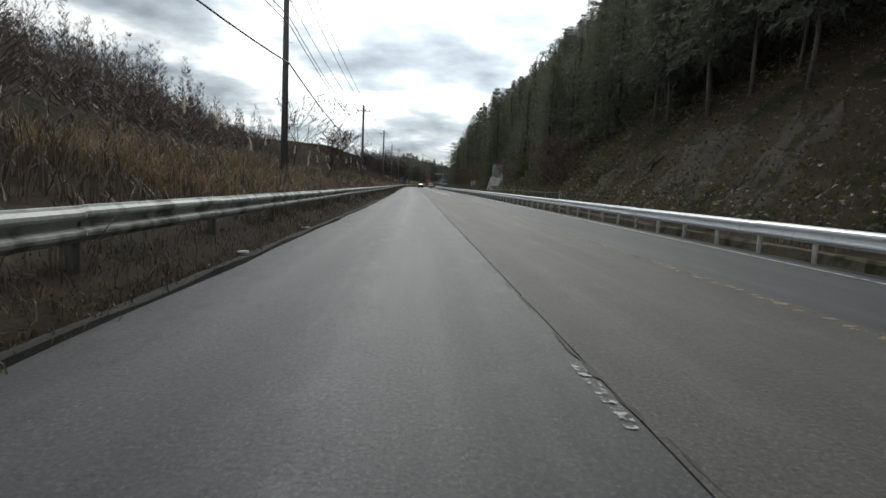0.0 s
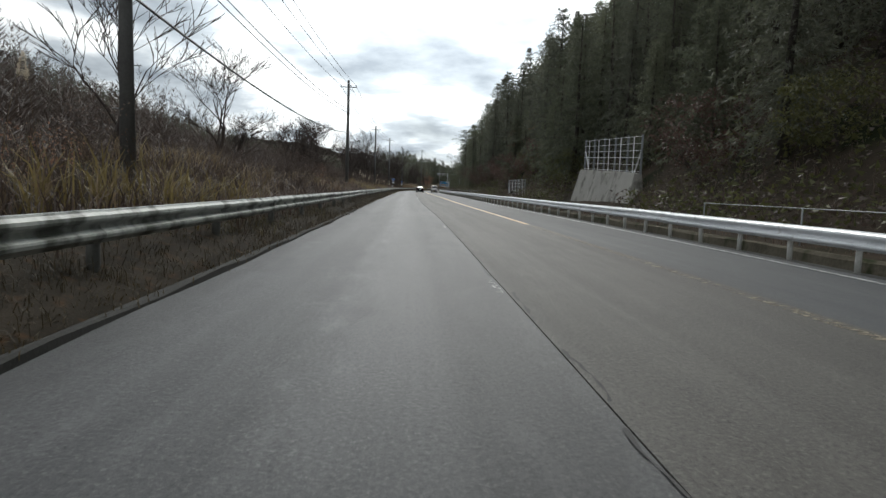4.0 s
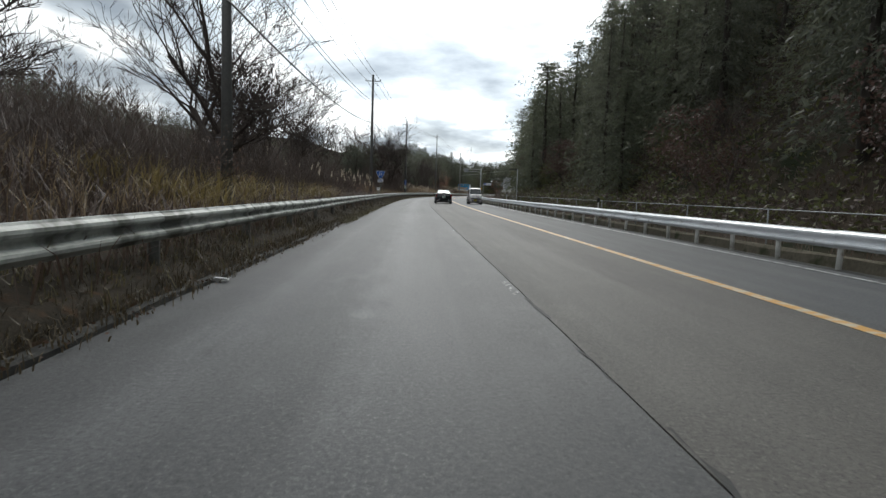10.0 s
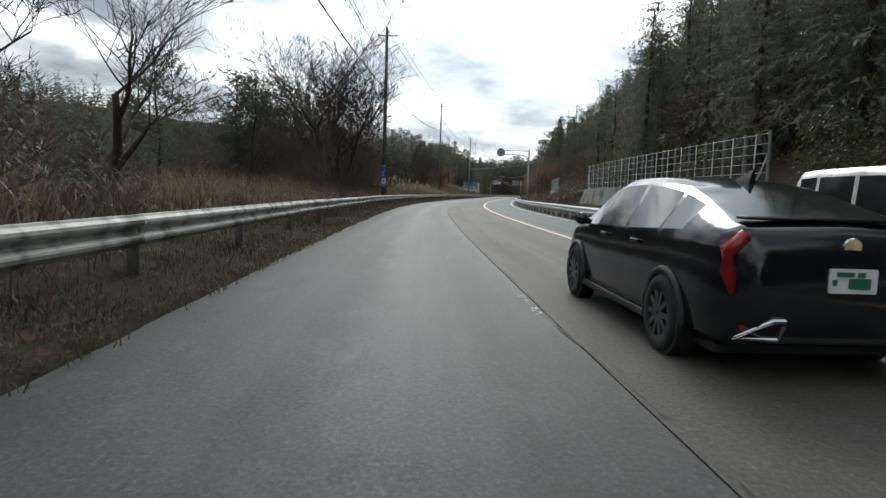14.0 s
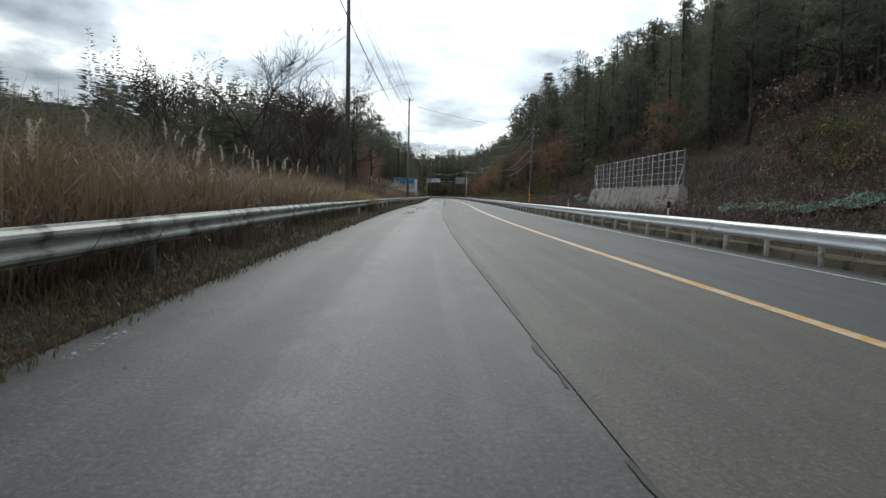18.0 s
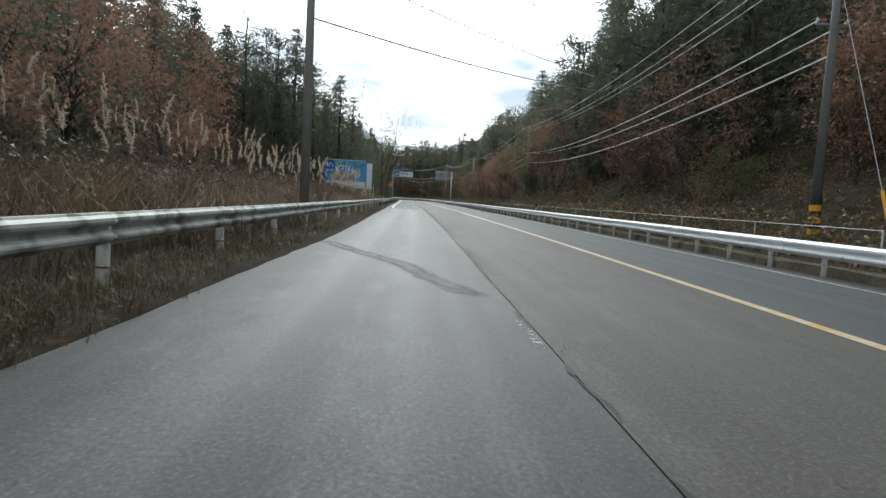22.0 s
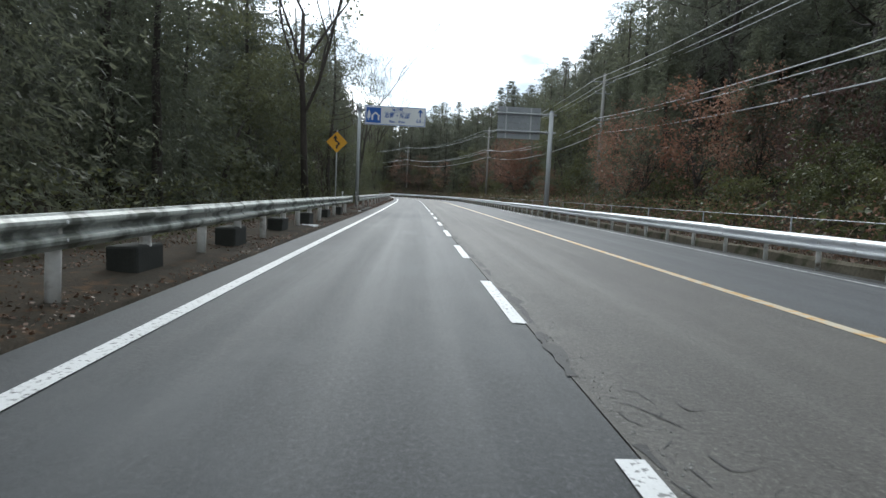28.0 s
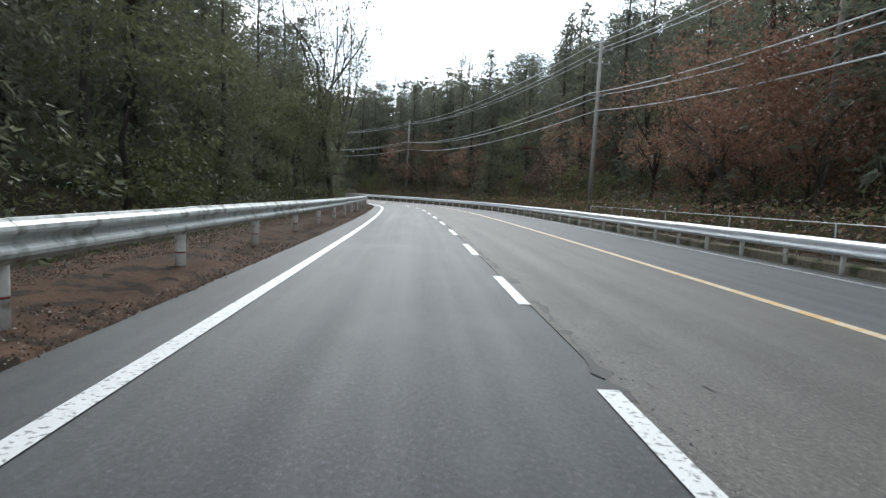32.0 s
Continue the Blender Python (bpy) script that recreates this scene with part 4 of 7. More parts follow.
# s, d, foot, top
LEFT_POLES = [(28.5, -7.3, 0.6, 11.0), (69.0, -7.3, 0.5, 9.6), (112.0, -6.8, 0.5, 10.6), (156.5, -6.8, 0.4, 10.9), (199.5, -5.9, 0.2, 12.4), (245.2, -4.95, 0.1, 13.2), (305.7, -6.2, 0.3, 16.6)]
for s_, d_, z_, t_ in LEFT_POLES:
    utility_pole(s_, d_, z_, t_, [(0.55, 0.75)], POLE_CONCRETE, DARK_POLE + " standing in the grass")
utility_pole(353.0, -5.15, 0.3, 14.9, [(0.35, 0.55)], POLE_PALE, "pale slim concrete utility pole standing in the grass")
RIGHT_POLES = [(351.0, 12.1, 0.3, 11.2), (408.0, 13.2, 1.2, 11.0), (473.0, 13.5, 1.0, 11.3), (521.8, 10.8, 0.5, 12.0), (575.2, 14.5, 0.6, 12.9), (604.0, 13.0, 0.6, 13.0)]
for s_, d_, z_, t_ in RIGHT_POLES:
    utility_pole(s_, d_, z_, t_, [(0.6, 0.85), (1.5, 0.7), (3.6, 0.55)], POLE_CONCRETE if s_ < 400 else POLE_PALE, "grey concrete utility pole with three crossarms at the forest edge")
utility_pole(503.5, 13.8, 1.2, 11.5, [], BARK_PALE, "bare brown wooden pole at the forest edge", 0.15)


def cable(p, q, sag, r, mat, name="overhead_cable", label="thin overhead cable sagging between poles"):
    p, q = Vector(p), Vector(q)
    pts = [p.lerp(q, k / 14) - Vector((0, 0, sag * 4 * (k / 14) * (1 - k / 14))) for k in range(15)]
    vs, fs = sweep(pts, r, 5)
    return tagged(mesh_object(name, vs, fs, mat), label, "cable", "overhead cables")


def pole_point(pole, below, side):
    s_, d_, z_, t_ = pole
    x, y = road(s_, d_ + side)
    return (float(x), float(y), t_ - below)


ends = [(-14.0, -7.4, 0.6, 10.8)] + LEFT_POLES + [(353.0, -5.15, 0.3, 14.9)]
for a, b in zip(ends[:-1], ends[1:]):
    for below, side, r in ((0.42, -0.69, 0.016), (0.42, 0.2, 0.016), (0.42, 0.69, 0.016)):
        cable(pole_point(a, below, side), pole_point(b, below, side), 0.45, r, CABLE)
    for below, side, r in ((2.6, 0.14, 0.018), (2.9, 0.14, 0.018)):
        cable(pole_point(a, below, side), pole_point(b, below, side), 0.55, r, CABLE)
    cable(pole_point(a, 4.6, 0.16), pole_point(b, 4.6, 0.16), 0.7, 0.034, CABLE, label="thick black telephone cable sagging between poles")
ends = RIGHT_POLES
for a, b in zip(ends[:-1], ends[1:]):
    for below, side, r in ((0.47, -0.78, 0.020), (0.47, 0.2, 0.020), (0.47, 0.78, 0.020), (3.5, -0.5, 0.030), (3.5, 0.5, 0.030), (4.6, 0.0, 0.036)):
        cable(pole_point(a, below, side), pole_point(b, below, side), 1.1, r, CABLE_PALE)
for za, zb, r in ((13.9, 15.0, 0.022), (9.3, 13.6, 0.024), (7.2, 12.6, 0.030)):
    far_end = road(391.0, 18.0)
    cable((*map(float, road(353.0, -5.05)), za), (float(far_end[0]), float(far_end[1]), zb), 0.5, r, CABLE_PALE, label="service cable crossing over the road")

# ---------------------------------------------------------------- trees


def pydata(name, vs, fs, mat):
    me = bpy.data.meshes.new(name)
    me.from_pydata(np.asarray(vs, float).tolist(), [], np.asarray(fs).tolist() if len(set(map(len, fs))) == 1 else fs)
    me.materials.append(mat)
    return me


def sprays(base, way, length, width, r, droop=0.25):
    """Leaf blades: one narrow kite for each base and way (arrays)."""
    n = len(base)
    side = np.cross(way, r.normal(size=(n, 3)))
    side /= np.linalg.norm(side, axis=1)[:, None] + 1e-9
    L, W = length[:, None], width[:, None]
    tip = base + way * L + np.array([0, 0, -1.0]) * L * droop
    mid = base + way * L * 0.45
    vs = np.stack([base, mid + side * W, tip, mid - side * W], 1).reshape(-1, 3)
    fs = np.arange(4 * n).reshape(n, 4)
    return vs, fs


def needles(base, way, length, width, r, droop=0.3):
    """Needle sprays: one narrow triangle each."""
    n = len(base)
    side = np.cross(way, r.normal(size=(n, 3)))
    side /= np.linalg.norm(side, axis=1)[:, None] + 1e-9
    L, W = length[:, None], width[:, None]
    tip = base + way * L + np.array([0, 0, -1.0]) * L * droop
    vs = np.stack([base - side * W, base + side * W, tip], 1).reshape(-1, 3)
    return vs, np.arange(3 * n).reshape(n, 3)


def cone_crown(h, r0, whorls, per, pts, fan, seed, base=0.12, leaf=0.7, ragged=0.35, dome=0.75):
    """A conifer's crown: drooping branches in whorls, each carrying fans of needle sprays."""
    r = np.random.default_rng(seed)
    B, W, Ln = [], [], []
    limbs_v, limbs_f = [], []
    for i in range(whorls):
        u = (i + r.random()) / whorls
        z = h * (base + (1 - base) * u)
        reach = r0 * ((1 - u) ** dome * 0.92 + 0.08) * (1 + ragged * r.normal() * 0.6)
        for k in range(per):
            az = 6.283 * (k + r.random()) / per
            L = max(0.3, reach * (0.7 + 0.5 * r.random()))
            d = np.array([math.cos(az), math.sin(az), 0.25 - 0.55 * (1 - u)])
            for j in range(pts):
                f = (j + 0.4 + 0.6 * r.random()) / pts
                p = np.array([0, 0, z]) + d * L * f - np.array([0, 0, 0.12 * L * f * f])
                for _ in range(fan):
                    w = d + r.normal(size=3) * 0.75
                    B.append(p + r.normal(size=3) * 0.08)
                    W.append(w / np.linalg.norm(w))
                    Ln.append(leaf * (0.55 + 0.6 * r.random()) * (0.55 + 0.45 * (1 - u)))
    B, W, Ln = np.array(B), np.array(W), np.array(Ln)
    return needles(B, W, Ln, Ln * 0.18, r)


def clump_crown(h, low, radius, clumps, per, leaf, seed, flat=0.7, wide=0.2):
    """A broad crown: leafy clumps about the limbs' ends with gaps between."""
    r = np.random.default_rng(seed)
    B, W, Ln = [], [], []
    for _ in range(clumps):
        d = r.normal(size=3)
        d /= np.linalg.norm(d)
        c = np.array([0, 0, (h + low) / 2]) + d * np.array([radius, radius, (h - low) / 2]) * (0.45 + 0.5 * r.random() ** 0.5)
        size = radius * (0.18 + 0.2 * r.random())
        g = r.normal(size=(per, 3))
        g /= np.linalg.norm(g, axis=1)[:, None]
        B.append(c + g * size * np.array([1, 1, flat]) * (0.4 + 0.6 * r.random((per, 1))))
        w = g + r.normal(size=(per, 3)) * 0.6
        W.append(w / np.linalg.norm(w, axis=1)[:, None])
        Ln.append(leaf * (0.6 + 0.8 * r.random(per)))
    B, W, Ln = np.concatenate(B), np.concatenate(W), np.concatenate(Ln)
    return needles(B, W, Ln, Ln * wide, r, 0.15) if wide < 0.15 else sprays(B, W, Ln, Ln * wide, r, 0.15)


def grow(seed, h, spread_, levels=5, first=0.28, forks=3, thick=0.16, lean=0.08, twig=0.008):
    """A bare tree's limbs: (points, radii) of every bough; the first is the trunk."""
    r = random.Random(seed)
    boughs = []

    def bough(p, d, length, rad, level):
        pts, rr = [p.copy()], [rad]
        n = 4 if level < 2 else (3 if level < 4 else 2)
        for k in range(n):
            d = (d + Vector((r.gauss(0, 0.13), r.gauss(0, 0.13), r.gauss(0.03, 0.08)))).normalized()
            p = p + d * (length / n)
            pts.append(p.copy())
            rr.append(max(twig * 0.7, rad * (1 - 0.55 * (k + 1) / n)))
        boughs.append((pts, rr, level))
        if level >= levels:
            return
        kids = forks + (1 if r.random() < 0.5 else 0) + (2 if level == 0 else 0)
        for k in range(kids):
            f = 1.0 if k == 0 else 0.35 + 0.6 * r.random()
            i = min(n, max(1, int(f * n + 0.5)))
            az = r.random() * 6.283
            open_ = (0.35 + 0.5 * r.random()) * spread_
            side = Vector((math.cos(az), math.sin(az), 0.15))
            nd = (d * (1 - 0.35 * open_) + side * open_).normalized()
            bough(pts[i], nd, length * (0.55 + 0.25 * r.random()), max(twig, rr[i] * (0.55 + 0.2 * r.random())), level + 1)

    bough(Vector((0, 0, 0)), Vector((r.gauss(0, lean), r.gauss(0, lean), 1)).normalized(), h * first, thick, 0)
    return boughs


def bough_mesh(boughs, lo, hi):
    vs, fs = [], []
    for pts, rr, level in boughs:
        if lo <= level <= hi:
            v2, f2 = sweep(pts, rr, 7 if level == 0 else (5 if level < 2 else 3))
            fs += [tuple(j + len(vs) for j in f) for f in f2]
            vs += v2
    return vs, fs


def bark_trunk(h, r0, r1, seed, bend=0.25):
    r = random.Random(seed)
    pts, rr = [], []
    x = y = 0.0
    for k in range(7):
        f = k / 6
        pts.append((x, y, -0.4 + (h + 0.4) * f))
        rr.append(r0 + (r1 - r0) * f + (0.25 * r0 if k == 0 else 0))
        x += r.gauss(0, bend * 0.3)
        y += r.gauss(0, bend * 0.3)
    return sweep(pts, rr, 8)


def tree_kind(name, label, trunk, crown, bark, leaf_mat, limbs=None):
    """One tree, far below the ground's sheet until it is copied."""
    root = empty(name, pose(0, 0, 0), label, "tree", "trees beside the road")
    vs, fs = trunk
    mesh_object("trunk", vs, fs, bark, root, smooth=True)
    if limbs:
        vs, fs = limbs
        mesh_object("bough", vs, fs, bark, root)
    if crown:
        vs, fs = crown
        me = pydata("crown", vs, fs, leaf_mat)
        ob = new("crown", me)
        ob.parent = root
    return root


class Kinds:
    made = {}


def planted(kind, s, d, size=1.0, turn=0.0, wide=1.0, sink=0.0):
    """Plants one more tree of that kind on the ground (the first use takes the tree itself)."""
    root, used = Kinds.made[kind]
    z = float(height(s, d)) - sink
    x, y = road(s, d)
    m = pose(float(x), float(y), z, 0, 0, turn)
    if used:
        ob = copy_thing(root, m)
    else:
        ob = root
        ob.matrix_basis = m
        Kinds.made[kind] = (root, True)
    ob.scale = (size * wide, size * wide, size)
    return ob


def add_kind(key, root):
    Kinds.made[key] = (root, False)


add_kind("cedar_a", tree_kind("cedar_tree", "tall dark green cedar on the wooded slope", bark_trunk(14.5, 0.24, 0.04, 1), cone_crown(15, 3.0, 44, 7, 5, 5, 11, 0.1, 0.38, 0.45, 0.55), BARK, CEDAR))
add_kind("cedar_b", tree_kind("cedar_tree", "slim dark cedar with a ragged outline", bark_trunk(16.5, 0.22, 0.04, 2), cone_crown(17, 2.5, 44, 7, 5, 5, 12, 0.16, 0.38), BARK, CEDAR))
add_kind("cedar_trunk", tree_kind("cedar_tree", "cedar with a pale bare trunk above the cut slope", bark_trunk(14.5, 0.12, 0.04, 8), cone_crown(15, 3.0, 40, 6, 5, 4, 18, 0.24, 0.44, 0.45, 0.6), BARK_PALE, CEDAR))
add_kind("cypress_a", tree_kind("cypress_tree", "broad green cypress with drooping boughs", bark_trunk(12.5, 0.24, 0.04, 3), cone_crown(13, 3.4, 36, 7, 6, 5, 13, 0.06, 0.36, 0.45, 0.45), BARK, CYPRESS))
add_kind("cypress_b", tree_kind("cypress_tree", "young green cypress reaching to the ground", bark_trunk(7.5, 0.14, 0.03, 4), cone_crown(8, 2.3, 30, 8, 6, 5, 14, 0.02, 0.27), BARK, CYPRESS))
add_kind("cypress_n", tree_kind("cypress_tree", "feathery green cypress leaning over the guardrail", bark_trunk(8.5, 0.15, 0.03, 7), cone_crown(9, 2.4, 44, 8, 7, 5, 17, 0.03, 0.16, 0.4, 0.5), BARK, CYPRESS))
add_kind("cedar_far", tree_kind("cedar_tree", "dark cedar high up the wooded slope", bark_trunk(14.5, 0.24, 0.04, 5), cone_crown(15, 3.1, 30, 7, 5, 3, 15, 0.12, 0.62, 0.45, 0.6), BARK, CEDAR))
add_kind("cypress_far", tree_kind("cypress_tree", "green cypress high up the wooded slope", bark_trunk(12.5, 0.24, 0.04, 6), cone_crown(13.5, 3.3, 30, 7, 5, 3, 16, 0.1, 0.60, 0.5, 0.42), BARK, CYPRESS))


def pine_boughs(h, low, reach, count, seed):
    """A pine's limbs: nearly level boughs that shorten towards the top."""
    r = random.Random(seed)
    vs, fs = [], []
    for k in range(count):
        u = (k + r.random()) / count
        z, az = low + (h * 0.96 - low) * u, r.random() * 6.283
        L = reach * (0.55 + 0.35 * r.random()) * (1 - 0.65 * u)
        c, n_ = math.cos(az), math.sin(az)
        v2, f2 = sweep([(0, 0, z), (c * L * 0.5, n_ * L * 0.5, z + 0.12 * L), (c * L, n_ * L, z + 0.34 * L)], [0.055 * (1.2 - u), 0.035, 0.012], 4)
        fs += [tuple(j + len(vs) for j in f) for f in f2]
        vs += v2
    return vs, fs


add_kind("pine_a", tree_kind("pine_tree", "red pine with open tufted boughs", bark_trunk(13.0, 0.19, 0.04, 21, 0.5), clump_crown(13.8, 4.0, 2.9, 64, 44, 0.40, 22, 0.45, 0.07), BARK, PINE, pine_boughs(13.0, 4.0, 3.4, 26, 23)))
add_kind("pine_b", tree_kind("pine_tree", "tall thin pine with sparse tufts", bark_trunk(15.4, 0.18, 0.04, 25, 0.6), clump_crown(16, 6.0, 2.3, 52, 42, 0.40, 26, 0.4, 0.07), BARK, PINE, pine_boughs(15.4, 5.5, 2.8, 24, 27)))
add_kind("pine_c", tree_kind("pine_tree", "broad dark green pine with rounded tufted crown", bark_trunk(12.8, 0.2, 0.04, 29, 0.4), clump_crown(13.6, 2.0, 3.3, 84, 42, 0.46, 27, 0.5, 0.13), BARK, PINE, pine_boughs(12.8, 2.0, 3.4, 22, 31)))
rust_limbs = grow(31, 7, 0.9, 2, 0.35, 3, 0.13, 0.1, 0.01)
add_kind("rust_a", tree_kind("oak_tree", "young oak holding rust-brown autumn leaves", bough_mesh(rust_limbs, 0, 0), clump_crown(6.8, 1.2, 2.3, 44, 66, 0.145, 32, 0.8, 0.3), BARK, RUST, bough_mesh(rust_limbs, 1, 3)))
rust_limbs = grow(35, 5, 1.0, 2, 0.3, 3, 0.09, 0.1, 0.01)
add_kind("rust_b", tree_kind("oak_tree", "low spreading oak with dark red-brown leaves", bough_mesh(rust_limbs, 0, 0), clump_crown(4.6, 0.5, 2.2, 40, 64, 0.13, 36, 0.8, 0.3), BARK, WINE, bough_mesh(rust_limbs, 1, 3)))
olive_limbs = grow(38, 9, 0.8, 2, 0.4, 3, 0.12, 0.1, 0.012)
add_kind("olive_a", tree_kind("evergreen_oak", "olive-green evergreen tree at the edge of the wood", bough_mesh(olive_limbs, 0, 0), clump_crown(9.0, 0.8, 2.5, 70, 74, 0.145, 39, 0.6, 0.3), BARK, OLIVE))
rust_limbs = grow(37, 8, 0.8, 3, 0.35, 3, 0.13, 0.1, 0.01)
add_kind("russet_a", tree_kind("oak_tree", "pale russet oak with thinning autumn leaves", bough_mesh(rust_limbs, 0, 0), clump_crown(8.4, 1.4, 2.6, 56, 48, 0.14, 33, 0.8, 0.3), BARK, RUST_PALE, bough_mesh(rust_limbs, 1, 4)))
add_kind("bush_a", tree_kind("evergreen_bush", "dense dark green evergreen bush", bark_trunk(1.6, 0.07, 0.03, 41), clump_crown(3.0, 0.1, 1.7, 36, 80, 0.115, 42, 0.8, 0.3), BARK, BUSH))
for key, sd, h_, sp, lv, fk, th, fi, lab in (("bare_a", 51, 16, 0.9, 5, 3, 0.24, 0.26, "leafless broadleaf tree with fine spreading twigs"),
                                            ("bare_b", 57, 15.5, 1.0, 5, 3, 0.16, 0.20, "bare many-stemmed tree on the roadside bank"),
                                            ("bare_w", 77, 13, 1.35, 5, 3, 0.2, 0.13, "wide spreading bare tree with low dark limbs"),
                                            ("bare_c", 63, 7, 0.75, 4, 3, 0.07, 0.3, "slender bare sapling on the bank")):
    g_ = grow(sd, h_, sp, lv, fi, fk, th, 0.08, 0.011)
    add_kind(key, tree_kind("bare_tree", lab, bough_mesh(g_, 0, 0), None, BARK_TWIG, None, bough_mesh(g_, 1, 9)))
seed_limbs = grow(67, 6, 0.85, 4, 0.3, 3, 0.08)
add_kind("seedy", tree_kind("sumac_tree", "thin tree with dark withered seed clusters on bare twigs", bough_mesh(seed_limbs, 0, 0), clump_crown(6.2, 2.6, 1.9, 34, 16, 0.13, 68, 0.8, 0.3), BARK_TWIG, BRAMBLE, bough_mesh(seed_limbs, 1, 9)))

tall_limbs = grow(73, 19, 0.6, 4, 0.5, 3, 0.2, 0.04, 0.012)
add_kind("tall_a", tree_kind("broadleaf_tree", "tall thin tree with sparse small olive leaves above the wood", bough_mesh(tall_limbs, 0, 0), clump_crown(18.5, 7.0, 2.7, 70, 26, 0.17, 74, 0.7, 0.3), BARK, OLIVE, bough_mesh(tall_limbs, 1, 9)))

shrub_limbs = grow(81, 2.6, 0.9, 3, 0.4, 4, 0.022, 0.2, 0.004)
add_kind("shrub_a", tree_kind("bramble_shrub", "twiggy brown shrub with a few dead leaves on the bank", bough_mesh(shrub_limbs, 0, 0), clump_crown(2.5, 0.5, 1.1, 30, 12, 0.075, 82, 0.8, 0.3), BARK_TWIG, BRAMBLE, bough_mesh(shrub_limbs, 1, 9)))
shrub_limbs = grow(85, 1.8, 1.1, 3, 0.35, 4, 0.02, 0.3, 0.004)
add_kind("shrub_b", tree_kind("bramble_shrub", "low spreading shrub with withered reddish leaves", bough_mesh(shrub_limbs, 0, 0), clump_crown(1.8, 0.2, 1.2, 34, 14, 0.07, 86, 0.8, 0.3), BARK_TWIG, RUST_PALE, bough_mesh(shrub_limbs, 1, 9)))

plan = random.Random(91)


def pick(weights):
    t = plan.random() * sum(w for _, w in weights)
    for k, w in weights:
        t -= w
        if t <= 0:
            return k
    return weights[-1][0]


WALLS = ((86, 102, 13.0), (116, 134, 12.4), (221, 261, 14.0), (299, 326, 15.6))
# the wooded hill on the right
s = -20.0
while s < 612:
    foot = float(ramp(s, (-60, 10.6), (200, 10.9), (262, 12.5), (300, 15), (330, 14), (350, 13), (700, 11.2)))
    for lo, hi, row in ((0.3, 3.0, 0), (3.5, 6.5, 1), (7.5, 11.5, 2), (12.5, 17, 3), (18, 24, 4), (26, 36, 5)):
        q = s + plan.uniform(0, 4.6)
        d = foot + plan.uniform(lo, hi)
        for a, b, keep in WALLS:
            if a < q < b:
                d = max(d, keep + plan.uniform(0.5, 2.5))
        if q < 52:
            d = max(d, 17.5 + plan.uniform(0, 2.5))
        if row == 5 and plan.random() < 0.45:
            continue
        open_slope = 262 < q < 345
        if open_slope and row < 2 and plan.random() < 0.6:
            continue
        if row == 0:
            if q < 260:
                kind = pick((("cedar_a", 2), ("cypress_b", 3), ("rust_b", 2), ("bush_a", 2), ("cypress_a", 2), ("bare_c", 0.7)))
            elif q < 350:
                kind = pick((("rust_b", 4), ("bush_a", 2), ("cypress_b", 0.6), ("bare_c", 1)))
            elif 466 < q < 500:
                kind = pick((("cypress_b", 3), ("olive_a", 1.5), ("bush_a", 2), ("cedar_a", 1.5), ("bare_c", 0.5)))
            else:
                kind = pick((("rust_a", 2.0), ("russet_a", 3.0), ("rust_b", 1.5), ("olive_a", 1.5), ("cypress_b", 1.4), ("bush_a", 1.3), ("bare_c", 0.7)))
        elif row == 1:
            kind = pick((("cedar_a", 3), ("cypress_a", 3), ("cypress_b", 2), ("rust_a", 1.6 if q > 350 else 0.6), ("pine_a", 1))) if not open_slope else pick((("rust_a", 2), ("bush_a", 1), ("pine_a", 2)))
        else:
            kind = pick((("cedar_a", 3), ("cedar_b", 3 if q < 262 else 0.6), ("cypress_a", 2.5), ("pine_c", 3 if q > 262 else 0.3), ("pine_a", 1.6 if q > 200 else 0.5), ("pine_b", 1.6 if q > 240 else 0.4)) if row == 2 else (("cedar_far", 5 if q < 262 else 1.5), ("cypress_far", 3), ("pine_c", 4 if q > 262 else 0.8), ("pine_b", 0.8 if q > 240 else 0.3)))
        size = plan.uniform(0.82, 1.12)
        if open_slope:
            size *= 0.95
        if q > 365:
            size *= 1.12
        if kind in ("cedar_a", "cedar_b") and row == 0:
            size *= 0.8
        planted(kind, q, d, size, plan.uniform(0, 360), plan.uniform(0.9, 1.15), 0.25)
    s += 4.6

# woods on the left, from where the bank ends
s = 332.0
while s < 612:
    for lo, hi, row in ((9.0, 10.5, 0), (11.0, 14, 1), (15, 20, 2), (21, 28, 3)):
        q = s + plan.uniform(0, 4.8)
        shift = float(ramp(q, (330, 7.0), (380, 5.5), (405, 5.0), (411, 0.4), (420, -0.6), (470, -1.1), (700, -1.0)))
        d = -(plan.uniform(lo, hi) + shift)
        if row == 0:
            kind = pick((("cypress_b", 2), ("rust_b", 2), ("bush_a", 2))) if q < 405 else pick((("cypress_n", 5), ("rust_b", 2.2 if q < 450 else 0), ("olive_a", 0.1 if q < 448 else 7), ("bush_a", 0.5)))
        else:
            kind = pick((("cedar_a", 3), ("cedar_b", 2), ("cypress_a", 3), ("pine_a", 1.4), ("pine_b", 1.0), ("rust_a", 0.8), ("olive_a", 2.0 if q > 445 else 0.2)) if row == 1 else (("cedar_far", 1.5), ("cypress_far", 3), ("pine_c", 3)))
        planted(kind, q, d, plan.uniform(0.85, 1.15) * float(ramp(q, (330, 0.58), (352, 0.64), (374, 0.72), (388, 1.0))), plan.uniform(0, 360), plan.uniform(0.9, 1.15), 0.25)
    s += 4.8 if s < 372 or s > 400 else 3.2

